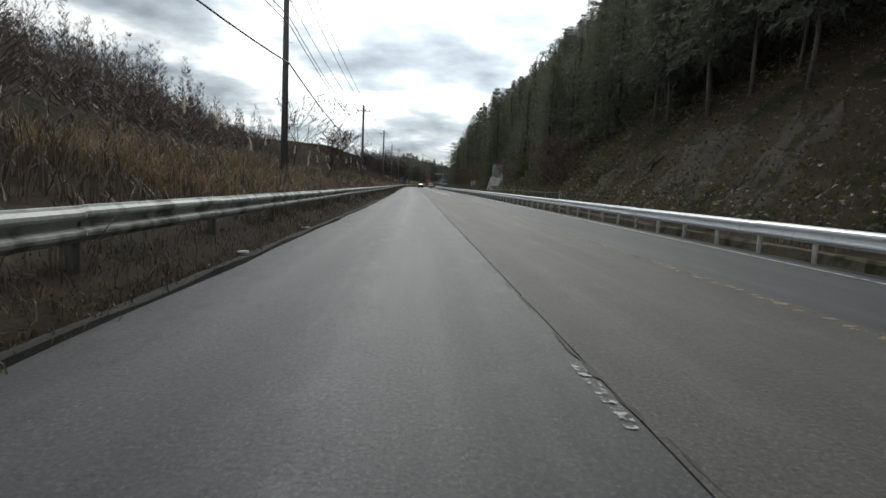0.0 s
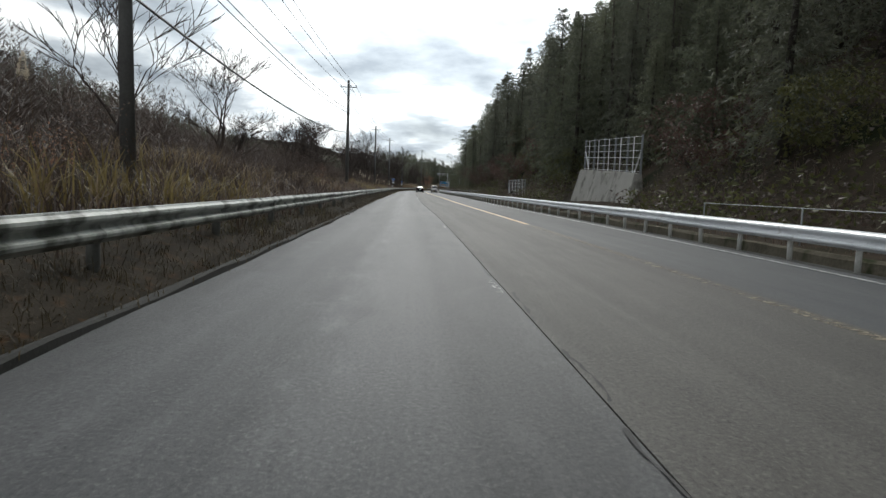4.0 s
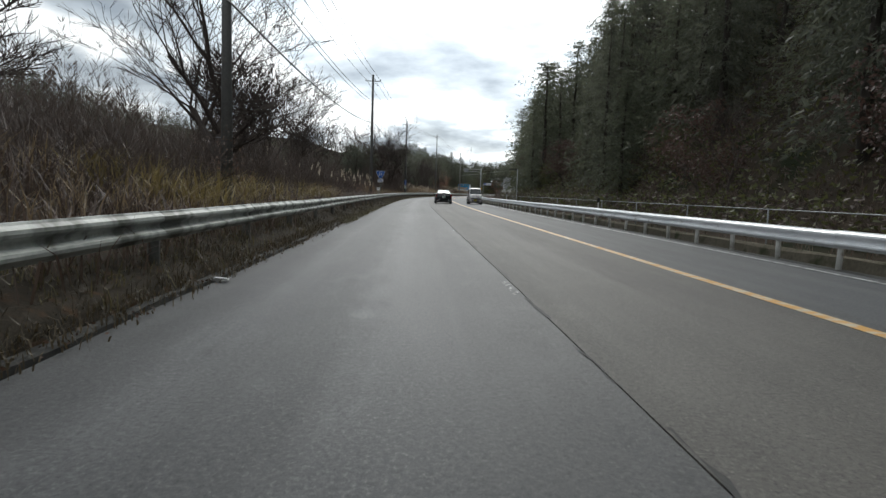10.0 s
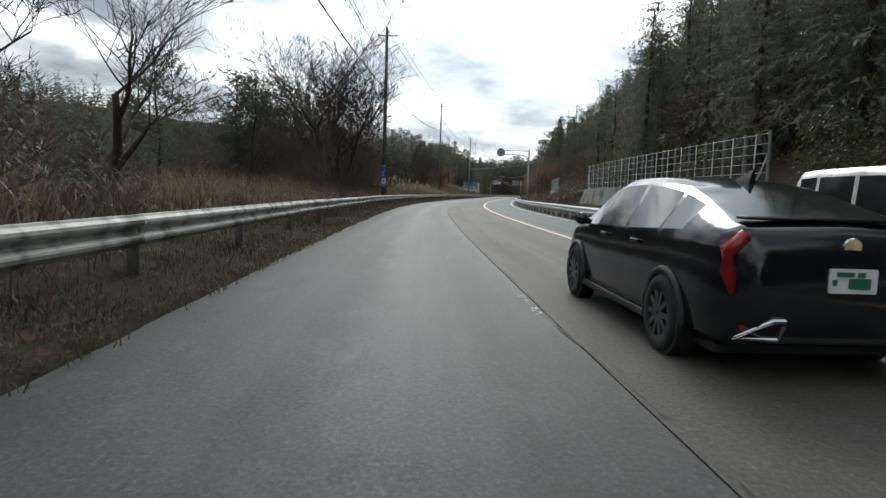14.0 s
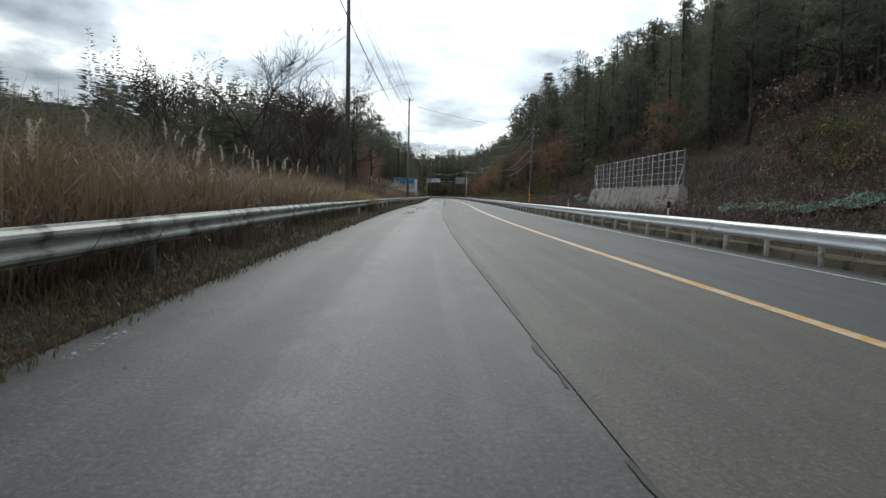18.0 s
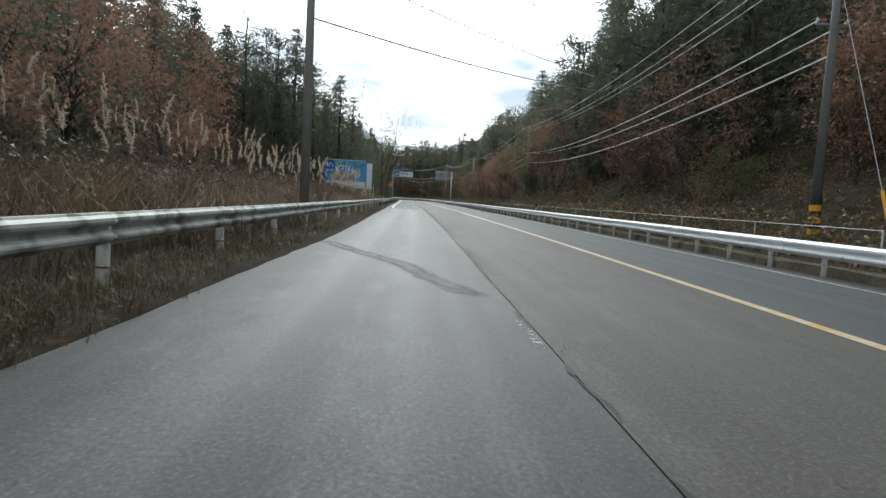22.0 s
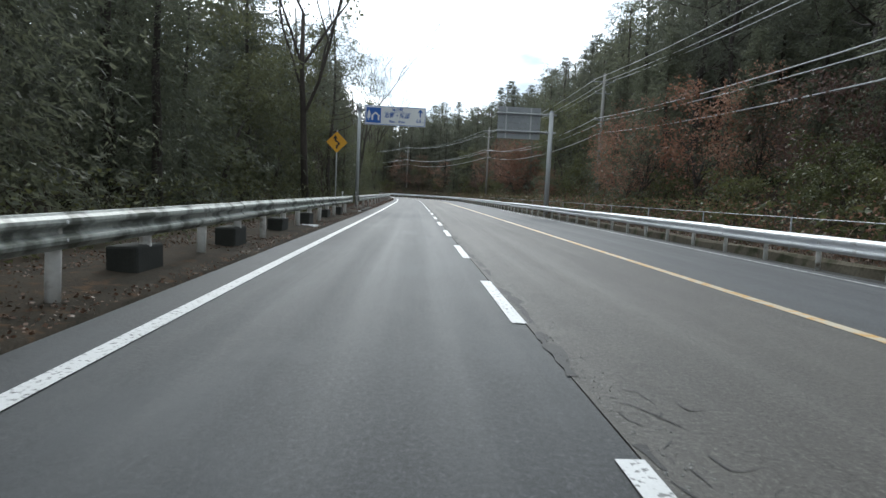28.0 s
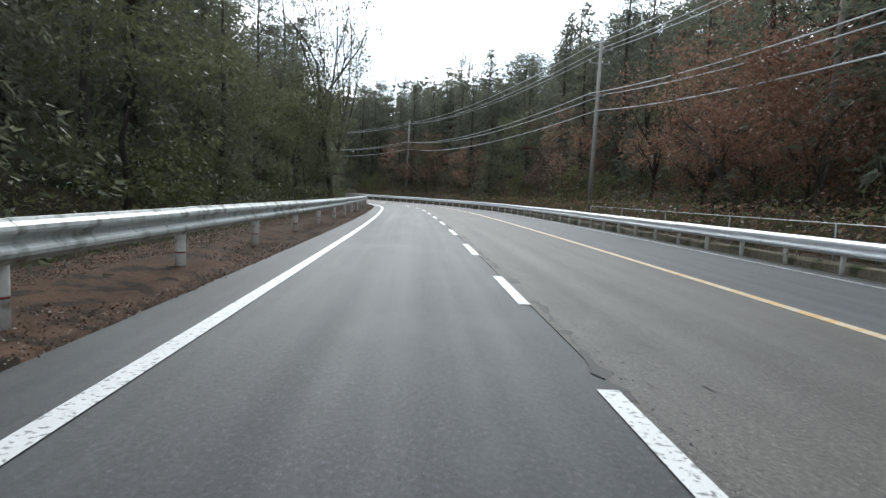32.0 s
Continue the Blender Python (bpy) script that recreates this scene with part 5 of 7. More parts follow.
# russet thicket along the foot of the right slope
russet = random.Random(29)
s = 414.0
while s < 464:
    planted(russet.choice(("rust_a", "russet_a", "rust_b", "russet_a", "russet_a", "bush_a")), s, 10.9 + russet.uniform(0, 2.4), russet.uniform(0.72, 1.05), russet.uniform(0, 360), 1.1, 0.25)
    s += russet.uniform(2.2, 3.6)
planted("rust_a", 484.5, 12.2, 0.52, 40, 1.2, 0.2)
for s_ in (503.0, 507.0, 511.5):
    planted("rust_a", s_, 13.2, 0.85, 90 * s_, 1.1, 0.25)

# shrubs on the left bank and at the foot of the right slope
hedge = random.Random(17)
s = 2.0
while s < 394:
    for lo, hi in ((5.5, 6.6), (6.8, 8.6)):
        if hedge.random() < (0.75 if s < 245 or s > 312 else 0.4):
            planted(hedge.choice(("shrub_a", "shrub_a", "shrub_b")), s + hedge.uniform(0, 3), -hedge.uniform(lo, hi), hedge.uniform(0.6, 1.0) * (0.6 if s < 36 or 100 < s < 140 else 0.85), hedge.uniform(0, 360), 1.0, 0.05)
    if s > 262 and hedge.random() < 0.7:
        planted("shrub_b", s, 11.8 + hedge.uniform(0, 5), hedge.uniform(0.7, 1.2), hedge.uniform(0, 360), 1.0, 0.05)
    s += 3.6

# single trees on the left bank: kind, s, d, size, turn
FIRST_BANK_TREES = (("bare_c", 34, -8.0, 0.9, 40), ("seedy", 40, -7.0, 0.95, 10), ("bare_c", 58, -8.8, 1.0, 200), ("bare_c", 73, -9.5, 1.2, 30), ("bare_b", 92, -12.5, 1.0, 300),
    ("bare_w", 97.5, -9.0, 1.0, 250), ("bare_w", 103, -8.4, 0.85, 115), ("bare_w", 92, -11.5, 1.0, 20), ("bare_b", 107, -9.2, 0.7, 250), ("bare_w", 112, -9.6, 1.1, 200), ("bare_w", 118, -9.8, 1.0, 70),
    ("bare_a", 109, -10.5, 0.6, 130), ("bare_b", 117, -10.0, 0.8, 240),)
LONG_BANK_TREES = (("bare_a", 124, -12.0, 0.8, 10), ("bare_c", 139, -9.0, 1.0, 100), ("bare_b", 152, -10.5, 0.9, 150), ("bare_a", 158.6, -7.5, 1.05, 60), ("bare_w", 160.5, -8.4, 1.2, 310), ("bare_w", 149.5, -10.0, 1.0, 80), ("bare_w", 167.5, -9.0, 1.0, 200), ("bare_w", 174.0, -8.4, 1.0, 20), ("bare_a", 166, -9.6, 0.95, 190),
    ("bare_b", 169, -12.0, 0.95, 70), ("bare_b", 174, -10.2, 0.95, 280), ("bare_b", 177, -9.2, 1.0, 0), ("bare_a", 177, -13.0, 1.0, 330), ("bare_a", 181, -11.5, 0.95, 30),
    ("bare_b", 184, -12.5, 1.0, 220), ("bare_b", 189, -11.0, 0.85, 120), ("bare_a", 192, -13.0, 0.95, 100),)
BEND_TREES = (("bare_b", 205, -14.5, 1.25, 75), ("bare_a", 211, -15.5, 1.2, 15), ("bare_b", 218, -14.0, 1.2, 175), ("bare_a", 225, -14.5, 1.15, 265), ("pine_c", 233, -16, 0.6, 90),
    ("bare_b", 237, -8.0, 1.2, 45), ("pine_c", 238, -12.5, 0.6, 240), ("bare_a", 240, -7.4, 1.25, 200), ("pine_c", 240, -14, 0.62, 0), ("pine_c", 241.5, -11.5, 0.6, 10),
    ("bare_b", 243, -7.8, 1.25, 330), ("bare_a", 245, -9.5, 1.3, 70), ("pine_c", 246, -11.5, 0.62, 130), ("pine_c", 246, -15, 0.66, 50), ("bare_a", 247, -8.0, 1.25, 95),
    ("bare_b", 250, -8.2, 1.2, 140), ("pine_c", 251, -11.5, 0.6, 30), ("bare_b", 253, -9.0, 1.2, 10), ("bare_a", 256, -9.5, 1.1, 170),)
REED_BANK_TREES = (("bare_a", 262, -12.0, 0.75, 20), ("bare_c", 272, -10.0, 0.9, 50), ("bare_c", 288, -10.5, 1.0, 250), ("bare_b", 295, -12.0, 0.8, 160), ("bare_a", 303, -11.0, 1.0, 210),
    ("cypress_a", 308, -19, 0.5, 60), ("bare_b", 309, -9.5, 0.95, 300), ("bare_a", 313, -10.5, 0.9, 30), ("bare_b", 317, -9.0, 0.95, 45), ("bare_a", 321, -12.0, 0.9, 130),
    ("bare_w", 287, -15.0, 0.55, 75), ("bare_w", 292, -14.5, 0.65, 190), ("bare_w", 296.5, -15.0, 0.7, 300), ("bare_w", 300.5, -14.5, 0.7, 40), ("bare_a", 315, -11.5, 1.1, 260), ("bare_w", 319, -11.0, 1.05, 150), ("bare_a", 325.5, -11.0, 1.15, 80),)
BILLBOARD_BANK_TREES = (("pine_a", 330, -9.2, 0.88, 110), ("pine_c", 333, -13.0, 0.75, 80), ("pine_a", 336, -10.0, 0.95, 20), ("cypress_a", 339, -13.5, 0.8, 10), ("pine_a", 341, -8.8, 0.85, 150),
    ("pine_b", 344, -11.5, 0.8, 100), ("russet_a", 346, -11.0, 0.95, 40), ("russet_a", 351, -12.5, 1.05, 90),
    ("russet_a", 357, -11.5, 1.0, 260), ("rust_a", 362, -12.5, 1.0, 60), ("pine_c", 391, -14.5, 1.1, 300), ("cedar_a", 397, -14.0, 1.1, 40), ("cypress_a", 404, -13.0, 1.1, 140),)
WOOD_EDGE_TREES = (("cedar_a", 408, -10.5, 1.0, 220), ("cypress_a", 412, -9.2, 1.05, 20), ("tall_a", 526, -6.8, 1.05, 20), ("tall_a", 533, -7.6, 0.95, 130), ("tall_a", 458, -6.9, 1.05, 60), ("bare_c", 466, -7.2, 0.9, 120), ("pine_b", 474, -7.8, 1.0, 70),
    ("tall_a", 488, -7.3, 0.9, 200),)
SLOPE_EDGE_TREES = tuple(("cedar_trunk", -14 + 3.1 * k, 16.4 + 0.9 * math.sin(k * 2.3), 0.95 + 0.12 * math.sin(k * 1.7), 47 * k) for k in range(21))
TALL_SLOPE_TREES = (("bare_a", 186, 19.0, 0.9, 40), ("bare_b", 190, 17.0, 0.9, 200), ("cedar_a", 371, 17.5, 1.2, 30), ("pine_c", 376, 16.0, 1.25, 110), ("cedar_a", 380, 18.5, 1.25, 200), ("cypress_a", 385, 16.5, 1.3, 70),
    ("cedar_a", 390, 17.5, 1.2, 310), ("pine_c", 394, 15.5, 1.2, 250))
for kind, s_, d_, k_, w_ in SLOPE_EDGE_TREES + TALL_SLOPE_TREES + FIRST_BANK_TREES + LONG_BANK_TREES + BEND_TREES + REED_BANK_TREES + BILLBOARD_BANK_TREES + WOOD_EDGE_TREES:
    planted(kind, s_, d_, k_, w_, 1.0, 0.15)


def far_woods(name, count, s_lo, s_hi, d_lo, d_hi, tall, mat, seed, label, fat=0.3, rise=0.0):
    """Distant wooded ridge: many small ragged crowns in one mesh."""
    r = np.random.default_rng(seed)
    ss, dd = r.uniform(s_lo, s_hi, count), r.uniform(d_lo, d_hi, count)
    zz = height(ss, dd)
    xy = road(ss, dd)
    vs, fs = [], []
    for i in range(count):
        h = tall * r.uniform(0.7, 1.15)
        w = h * r.uniform(0.16, 0.26)
        n = 46 if fat > 0.25 else 110
        u = r.random(n) ** 0.8
        az = r.random(n) * 6.283
        rad = w * (1 - u) ** 0.7
        base = np.stack([xy[i, 0] + np.cos(az) * rad * 0.35, xy[i, 1] + np.sin(az) * rad * 0.35, zz[i] + h * (0.1 + 0.85 * u)], 1)
        way = np.stack([np.cos(az), np.sin(az), np.full(n, -0.1 + rise) + 0.6 * u], 1)
        way = way / np.linalg.norm(way, axis=1)[:, None]
        L = np.maximum(0.5, rad * (1.1 if fat > 0.25 else 0.8))
        v2, f2 = needles(base, way, L, L * fat, r, 0.2)
        fs.append(f2 + len(vs) * 3 * n)
        vs.append(v2)
    me = pydata(name, np.concatenate(vs), np.concatenate(fs), mat)
    return tagged(new(name, me), label, "woods", kind="stuff")


far_woods("far_woods", 1500, -20, 200, -70, -21, 8.5, THICKET, 101, "brown leafless wood on the far hill", 0.055, 1.1)
far_woods("far_woods", 900, 60, 340, -120, -50, 9.5, CEDAR, 102, "dark conifer wood on the distant ridge", 0.11)
far_woods("far_woods", 620, 150, 240, -52, -19, 6.0, THICKET, 103, "low brown thicket behind the bank", 0.055, 1.1)
far_woods("far_woods", 800, 236, 345, -56, -20, 5.0, CEDAR, 107, "low dark wood behind the reed bank", 0.1)
far_woods("far_woods", 520, 335, 480, -46, -20, 13.0, CEDAR, 108, "dark conifer wood behind the roadside trees", 0.11)
far_woods("far_woods", 500, 340, 520, 30, 56, 13.0, CEDAR, 109, "dark conifer wood high on the hill")
far_woods("far_woods", 520, 262, 350, -60, -30, 5.6, CEDAR, 106, "dark conifer wood on the hill behind the bank", 0.1)
far_woods("far_woods", 520, 500, 600, -60, -28, 13.0, CEDAR, 104, "dark conifer wood beyond the bend")
far_woods("far_woods", 700, 545, 612, 30, 110, 15.0, CEDAR, 105, "dark conifer wood beyond the bend")

# ---------------------------------------------------------------- grass and weeds


def blades(name, spots, per, tall, lean, width, mat, seed, label, category="grass", bend=0.45):
    """Tufts of bowed blades: spots are (s, d) arrays; each blade is a bent strip."""
    r = np.random.default_rng(seed)
    ss, dd = spots
    n = len(ss) * per
    s_, d_ = np.repeat(ss, per) + r.normal(0, 0.12, n), np.repeat(dd, per) + r.normal(0, 0.12, n)
    xy = road(s_, d_)
    z = np.maximum(height(s_, d_), np.where((d_ > -6.5) & (d_ < -3.6), 0.05 + 0.9 * shoulder(s_) * np.clip((-d_ - 3.9) / 1.1, 0, 1), -1))
    az = r.random(n) * 6.283
    L = tall * (0.55 + 0.6 * r.random(n))
    tilt = lean * r.random(n)
    ux, uy = np.cos(az), np.sin(az)
    b0 = np.stack([xy[:, 0], xy[:, 1], z - 0.03], 1)
    b1 = b0 + np.stack([ux * L * tilt * 0.45, uy * L * tilt * 0.45, L * 0.55], 1)
    b2 = b1 + np.stack([ux * L * (tilt * 0.6 + bend * 0.3), uy * L * (tilt * 0.6 + bend * 0.3), L * (0.42 - 0.35 * tilt)], 1)
    w = np.stack([-uy, ux, np.zeros(n)], 1) * width * (0.6 + 0.8 * r.random((n, 1)))
    vs = np.stack([b0 - w, b0 + w, b1 + w, b1 - w, b2], 1).reshape(-1, 3)
    k = np.arange(n)[:, None] * 5
    fs = [tuple(f) for f in (k + np.array([[0, 1, 2, 3]])).tolist()] + [tuple(f) for f in (k + np.array([[3, 2, 4]])).tolist()]
    me = bpy.data.meshes.new(name)
    me.from_pydata(vs.tolist(), [], fs)
    me.materials.append(mat)
    return tagged(new(name, me), label, category, kind="stuff")


def scatter(s0, s1, d0, d1, density, seed, clumpy=0.0):
    r = np.random.default_rng(seed)
    n = int((s1 - s0) * abs(d1 - d0) * density)
    ss, dd = r.uniform(s0, s1, n), r.uniform(min(d0, d1), max(d0, d1), n)
    if clumpy:
        keep = lift_noise(ss, dd * 3, 4.0) > clumpy - 1 + 0.6 * r.random(n)
        ss, dd = ss[keep], dd[keep]
    return ss, dd


def plumes(name, spots, tall, seed, label, fat=1.0):
    """Pampas stems with feathery seed heads."""
    r = np.random.default_rng(seed)
    ss, dd = spots
    sv, sf, B, W, Ln = [], [], [], [], []
    for s_, d_ in zip(ss, dd):
        x, y = map(float, road(s_, d_))
        z = float(height(s_, d_))
        L = tall * r.uniform(0.7, 1.2)
        az, tl = r.random() * 6.283, r.uniform(0.03, 0.22)
        top = np.array([x + math.cos(az) * tl * L, y + math.sin(az) * tl * L, z + L])
        v2, f2 = sweep([(x, y, z - 0.05), ((x + top[0]) / 2 - 0.02, (y + top[1]) / 2, z + L * 0.55), tuple(top)], [0.006, 0.005, 0.003], 3)
        sf += [tuple(j + len(sv) for j in f) for f in f2]
        sv += v2
        hang = np.array([math.cos(az), math.sin(az), 0.0])
        bow, size = r.uniform(0.02, 0.14) * fat * fat, r.uniform(0.75, 1.15) * fat
        for k in range(96):
            f = r.random()
            p = top + (np.array([0, 0, 0.42 * f - 0.5 * bow * f * f]) + hang * bow * f * f) * size
            w = np.array([0, 0, 0.9 - 1.2 * bow * f]) + hang * (0.25 + 2.0 * bow * f) + r.normal(size=3) * 0.26
            B.append(p - np.array([0, 0, 0.06]))
            W.append(w / np.linalg.norm(w))
            Ln.append(r.uniform(0.10, 0.19) * size * (1 - 0.35 * f))
    B, W, Ln = np.array(B), np.array(W), np.array(Ln)
    vs, fs = sprays(B, W, Ln, Ln * 0.05, r, 0.45)
    tagged(mesh_object(name + "_stems", sv, sf, STRAW), "thin dry stems of pampas grass", "grass", kind="stuff")
    tagged(new(name, pydata(name, vs, fs, PLUME)), label, "grass", kind="stuff")


# under and before the rail
blades("verge_weeds", scatter(-20, 200, -4.0, -5.5, 30, 201), 6, 0.26, 1.0, 0.004, STRAW_DARK, 202, "low dark dead weeds along the kerb")
blades("verge_weeds", scatter(200, 397, -3.9, -5.5, 34, 203), 6, 0.24, 1.0, 0.004, STRAW_DARK, 204, "low dark dead weeds along the kerb")
blades("verge_grass", scatter(285, 397, -4.1, -5.0, 22, 205), 11, 0.26, 0.9, 0.0045, VERGE_GREEN, 206, "short green grass among dead weeds")
blades("verge_grass", scatter(-10, 285, -4.2, -5.0, 9, 278, 0.6), 8, 0.28, 0.9, 0.005, VERGE_GREEN, 279, "short olive grass among dead weeds")
blades("verge_turf", scatter(-15, 200, -3.96, -5.0, 70, 380), 7, 0.10, 1.0, 0.006, STRAW_DARK, 381, "matted dark dead grass along the kerb")
blades("verge_turf", scatter(200, 396, -3.9, -5.0, 50, 382), 7, 0.10, 1.0, 0.006, STRAW_DARK, 383, "matted dark dead grass along the road edge")
blades("verge_turf", scatter(160, 300, -3.68, -4.6, 42, 378), 6, 0.13, 0.9, 0.005, VERGE_GREEN, 379, "low trampled grass along the road edge")
blades("bank_bramble", scatter(-20, 200, -5.0, -12, 5, 207), 7, 0.85, 0.8, 0.010, BRAMBLE, 208, "brown tangle of dead bramble on the bank")
blades("bank_bramble", scatter(200, 395, -5.0, -13, 3.4, 209), 7, 0.9, 0.8, 0.010, BRAMBLE, 210, "brown tangle of dead bramble on the bank")
blades("bank_grass", scatter(-20, 200, -5.2, -10.5, 1.6, 211, 0.75), 14, 1.05, 0.9, 0.008, STRAW, 212, "tall dry pampas grass on the bank")
blades("bank_grass", scatter(200, 300, -5.2, -9.5, 2.6, 213, 0.7), 14, 1.3, 0.5, 0.008, STRAW, 214, "tall dry pampas grass on the bank")
blades("bank_grass", scatter(394, 399, -5.0, -9.5, 6, 218), 14, 1.5, 0.7, 0.008, STRAW, 219, "tall dry reed grass before the billboard")
blades("bank_grass", scatter(300, 398, -5.1, -9.5, 4.6, 215, 0.6), 14, 1.2, 0.85, 0.008, STRAW, 216, "tall dry pampas grass on the bank")
for k, (a, b) in enumerate(((6, 30), (56, 72), (113, 134), (150, 168), (299, 314))):
    blades("bamboo_grass", scatter(a, b, -5.0, -8.0, (2.0, 3.0, 3.0, 3.0, 5.0)[k], 220 + k, 0.6), 14, (0.75, 1.1, 1.0, 1.1, 1.35)[k], 0.95, 0.013, STRAW_YELLOW, 230 + k, "yellowing bamboo grass leaning over the rail")
for k, (a, b, dens, tall) in enumerate(((-5, 70, 0.12, 1.6), (120, 150, 0.2, 1.6), (168, 200, 0.35, 1.5), (186, 198, 0.6, 1.7), (252, 300, 0.55, 1.8), (328, 352, 1.5, 1.95), (353, 366, 1.6, 1.9), (367, 380, 1.0, 2.1), (384, 395, 2.6, 1.25), (395.6, 398.8, 3.5, 1.9))):
    plumes("pampas_plumes", scatter(a, b, -5.2, -8.5, dens, 240 + k), tall, 250 + k, "pale feathery pampas plumes on the bank", 1.5 if k == 7 else 1.05)
blades("bamboo_grass", scatter(301.5, 309.5, -4.68, -6.0, 18, 226), 14, 1.35, 1.0, 0.020, STRAW_YELLOW, 236, "yellow bamboo grass hanging over the rail", bend=0.9)
blades("verge_bramble", scatter(-20, 395, -4.55, -5.6, 9, 227, 0.5), 8, 0.75, 0.9, 0.009, BRAMBLE, 237, "dead bramble growing through the guardrail")
for k, (a, b, tall) in enumerate(((284, 300, 2.0), (318, 334, 2.1), (271, 281, 2.2))):
    blades("tall_reed_grass", scatter(a, b, -4.9, -7.6, 7, 228 + k), 12, tall, 0.7, 0.008, STRAW, 238 + k, "tall dry reed grass leaning over the guardrail", bend=0.7)
    blades("tall_reed_grass", scatter(a, b, -4.75, -6.5, 6, 328 + k), 12, tall * 0.6, 0.9, 0.008, BRAMBLE, 338 + k, "reddish dead weeds growing through the guardrail", bend=0.7)
blades("slope_weeds", scatter(-20, 340, 7.9, 12.5, 2.6, 260), 5, 0.55, 0.9, 0.009, BRAMBLE, 261, "brown dead weeds at the foot of the slope")
blades("slope_weeds", scatter(340, 560, 7.9, 12.0, 2.6, 262), 5, 0.5, 0.9, 0.009, BRAMBLE, 263, "brown dead weeds at the foot of the slope")
blades("slope_scrub", scatter(262, 345, 11, 20, 2.6, 264), 10, 1.0, 0.9, 0.011, BRAMBLE, 265, "reddish brown scrub on the open slope")


def litter(name, spots, seed, label, size=0.05):
    r = np.random.default_rng(seed)
    ss, dd = spots
    n = len(ss)
    xy = road(ss, dd)
    z = np.where(dd < -3.97, np.interp(-dd, [3.97, 4.6, 5.2, 6.0], [0.03, 0.05, 0.1, 0.1]), np.where(dd > 7, height(ss, dd) + 0.02, 0.012)) + 0.02 + 0.03 * r.random(n)
    base = np.stack([xy[:, 0], xy[:, 1], z], 1)
    way = r.normal(size=(n, 3)) * np.array([1, 1, 0.35])
    way /= np.linalg.norm(way, axis=1)[:, None]
    L = size * (0.7 + 0.9 * r.random(n))
    vs, fs = sprays(base, way, L, L * 0.38, r, 0.0)
    return tagged(new(name, pydata(name, vs, fs, LITTER)), label, "leaves", kind="stuff")


litter("leaf_litter", scatter(396, 470, -3.95, -6.0, 170, 270), 271, "fallen brown leaves on the verge", 0.034)
litter("leaf_litter", scatter(461, 540, -3.85, -6.0, 420, 272), 273, "reddish pine needles and leaves on the verge", 0.021)
litter("leaf_litter", scatter(405, 470, 7.6, 11.5, 30, 274), 275, "fallen brown leaves at the foot of the slope", 0.07)
litter("leaf_litter", scatter(-20, 396, -3.8, -4.6, 40, 276, 0.5), 277, "dead leaves blown against the kerb", 0.032)


def undergrowth(name, s0, s1, d0, d1, count, mat, seed, label, leaf=0.3):
    """Low leafy tangle on the slopes, in one mesh."""
    r = np.random.default_rng(seed)
    ss, dd = r.uniform(s0, s1, count), d0 + (d1 - d0) * r.random(count) ** 2.0
    for a, b, keep in WALLS:
        ok = ~((ss > a) & (ss < b) & (dd < keep))
        ss, dd = ss[ok], dd[ok]
    ok = ~((ss < 44) & (dd > 0) & (dd < 16) & (r.random(len(ss)) < 0.35))
    ss, dd = ss[ok], dd[ok]
    xy = road(ss, dd)
    n = len(ss)
    base = np.stack([xy[:, 0], xy[:, 1], height(ss, dd) + r.random(n) ** 2 * 1.3], 1)
    way = r.normal(size=(n, 3)) * np.array([1, 1, 0.6]) + np.array([0, 0, 0.4])
    way /= np.linalg.norm(way, axis=1)[:, None]
    L = leaf * (0.6 + 0.9 * r.random(n))
    vs, fs = needles(base, way, L, L * 0.28, r, 0.1)
    return tagged(new(name, pydata(name, vs, fs, mat)), label, "undergrowth", kind="stuff")


undergrowth("undergrowth", -20, 260, 9.5, 34, 90000, BUSH, 280, "dark green undergrowth on the wooded slope", 0.19)
undergrowth("undergrowth", -20, 260, 9.0, 30, 70000, THICKET, 281, "brown bare undergrowth on the wooded slope", 0.15)
undergrowth("undergrowth", 44.5, 47.5, 10.2, 14.5, 1300, VERGE_GREEN, 287, "yellow-green moss and scrub on the cut slope", 0.16)
undergrowth("undergrowth", 260, 345, 11.5, 34, 50000, THICKET, 282, "grey-brown undergrowth on the open slope", 0.10)
undergrowth("undergrowth", 260, 345, 11.5, 34, 45000, BRAMBLE, 288, "reddish brown undergrowth on the open slope", 0.09)
undergrowth("undergrowth", 340, 610, 9.5, 30, 100000, RUST, 283, "rust-brown undergrowth below the trees", 0.11)
undergrowth("undergrowth", 340, 610, 9.5, 34, 80000, BUSH, 284, "green undergrowth below the trees", 0.18)


def twigs(s0, s1, d0, d1, count, tall, mat, seed, label):
    """Leafless thicket: thin rods fanning up from the ground and from one another."""
    r = np.random.default_rng(seed)
    ss, dd = r.uniform(s0, s1, count), d0 + (d1 - d0) * r.random(count) ** 1.4
    xy = road(ss, dd)
    top = tall * (0.55 + 0.45 * lift_noise(ss, dd * 2.0, 2.6))
    u = r.random(count) ** 1.5
    base = np.stack([xy[:, 0], xy[:, 1], height(ss, dd) + u * top], 1)
    way = r.normal(size=(count, 3)) * np.array([0.55, 0.55, 0.3]) + np.array([0, 0, 1.0])
    way /= np.linalg.norm(way, axis=1)[:, None]
    L = (0.55 + 0.8 * r.random(count)) * (1.15 - 0.5 * u)
    vs, fs = needles(base, way, L, 0.006 + 0.010 * r.random(count) * (1 - u), r, 0.0)
    return tagged(new("thicket", pydata("thicket", vs, fs, mat)), label, "thicket", kind="stuff")


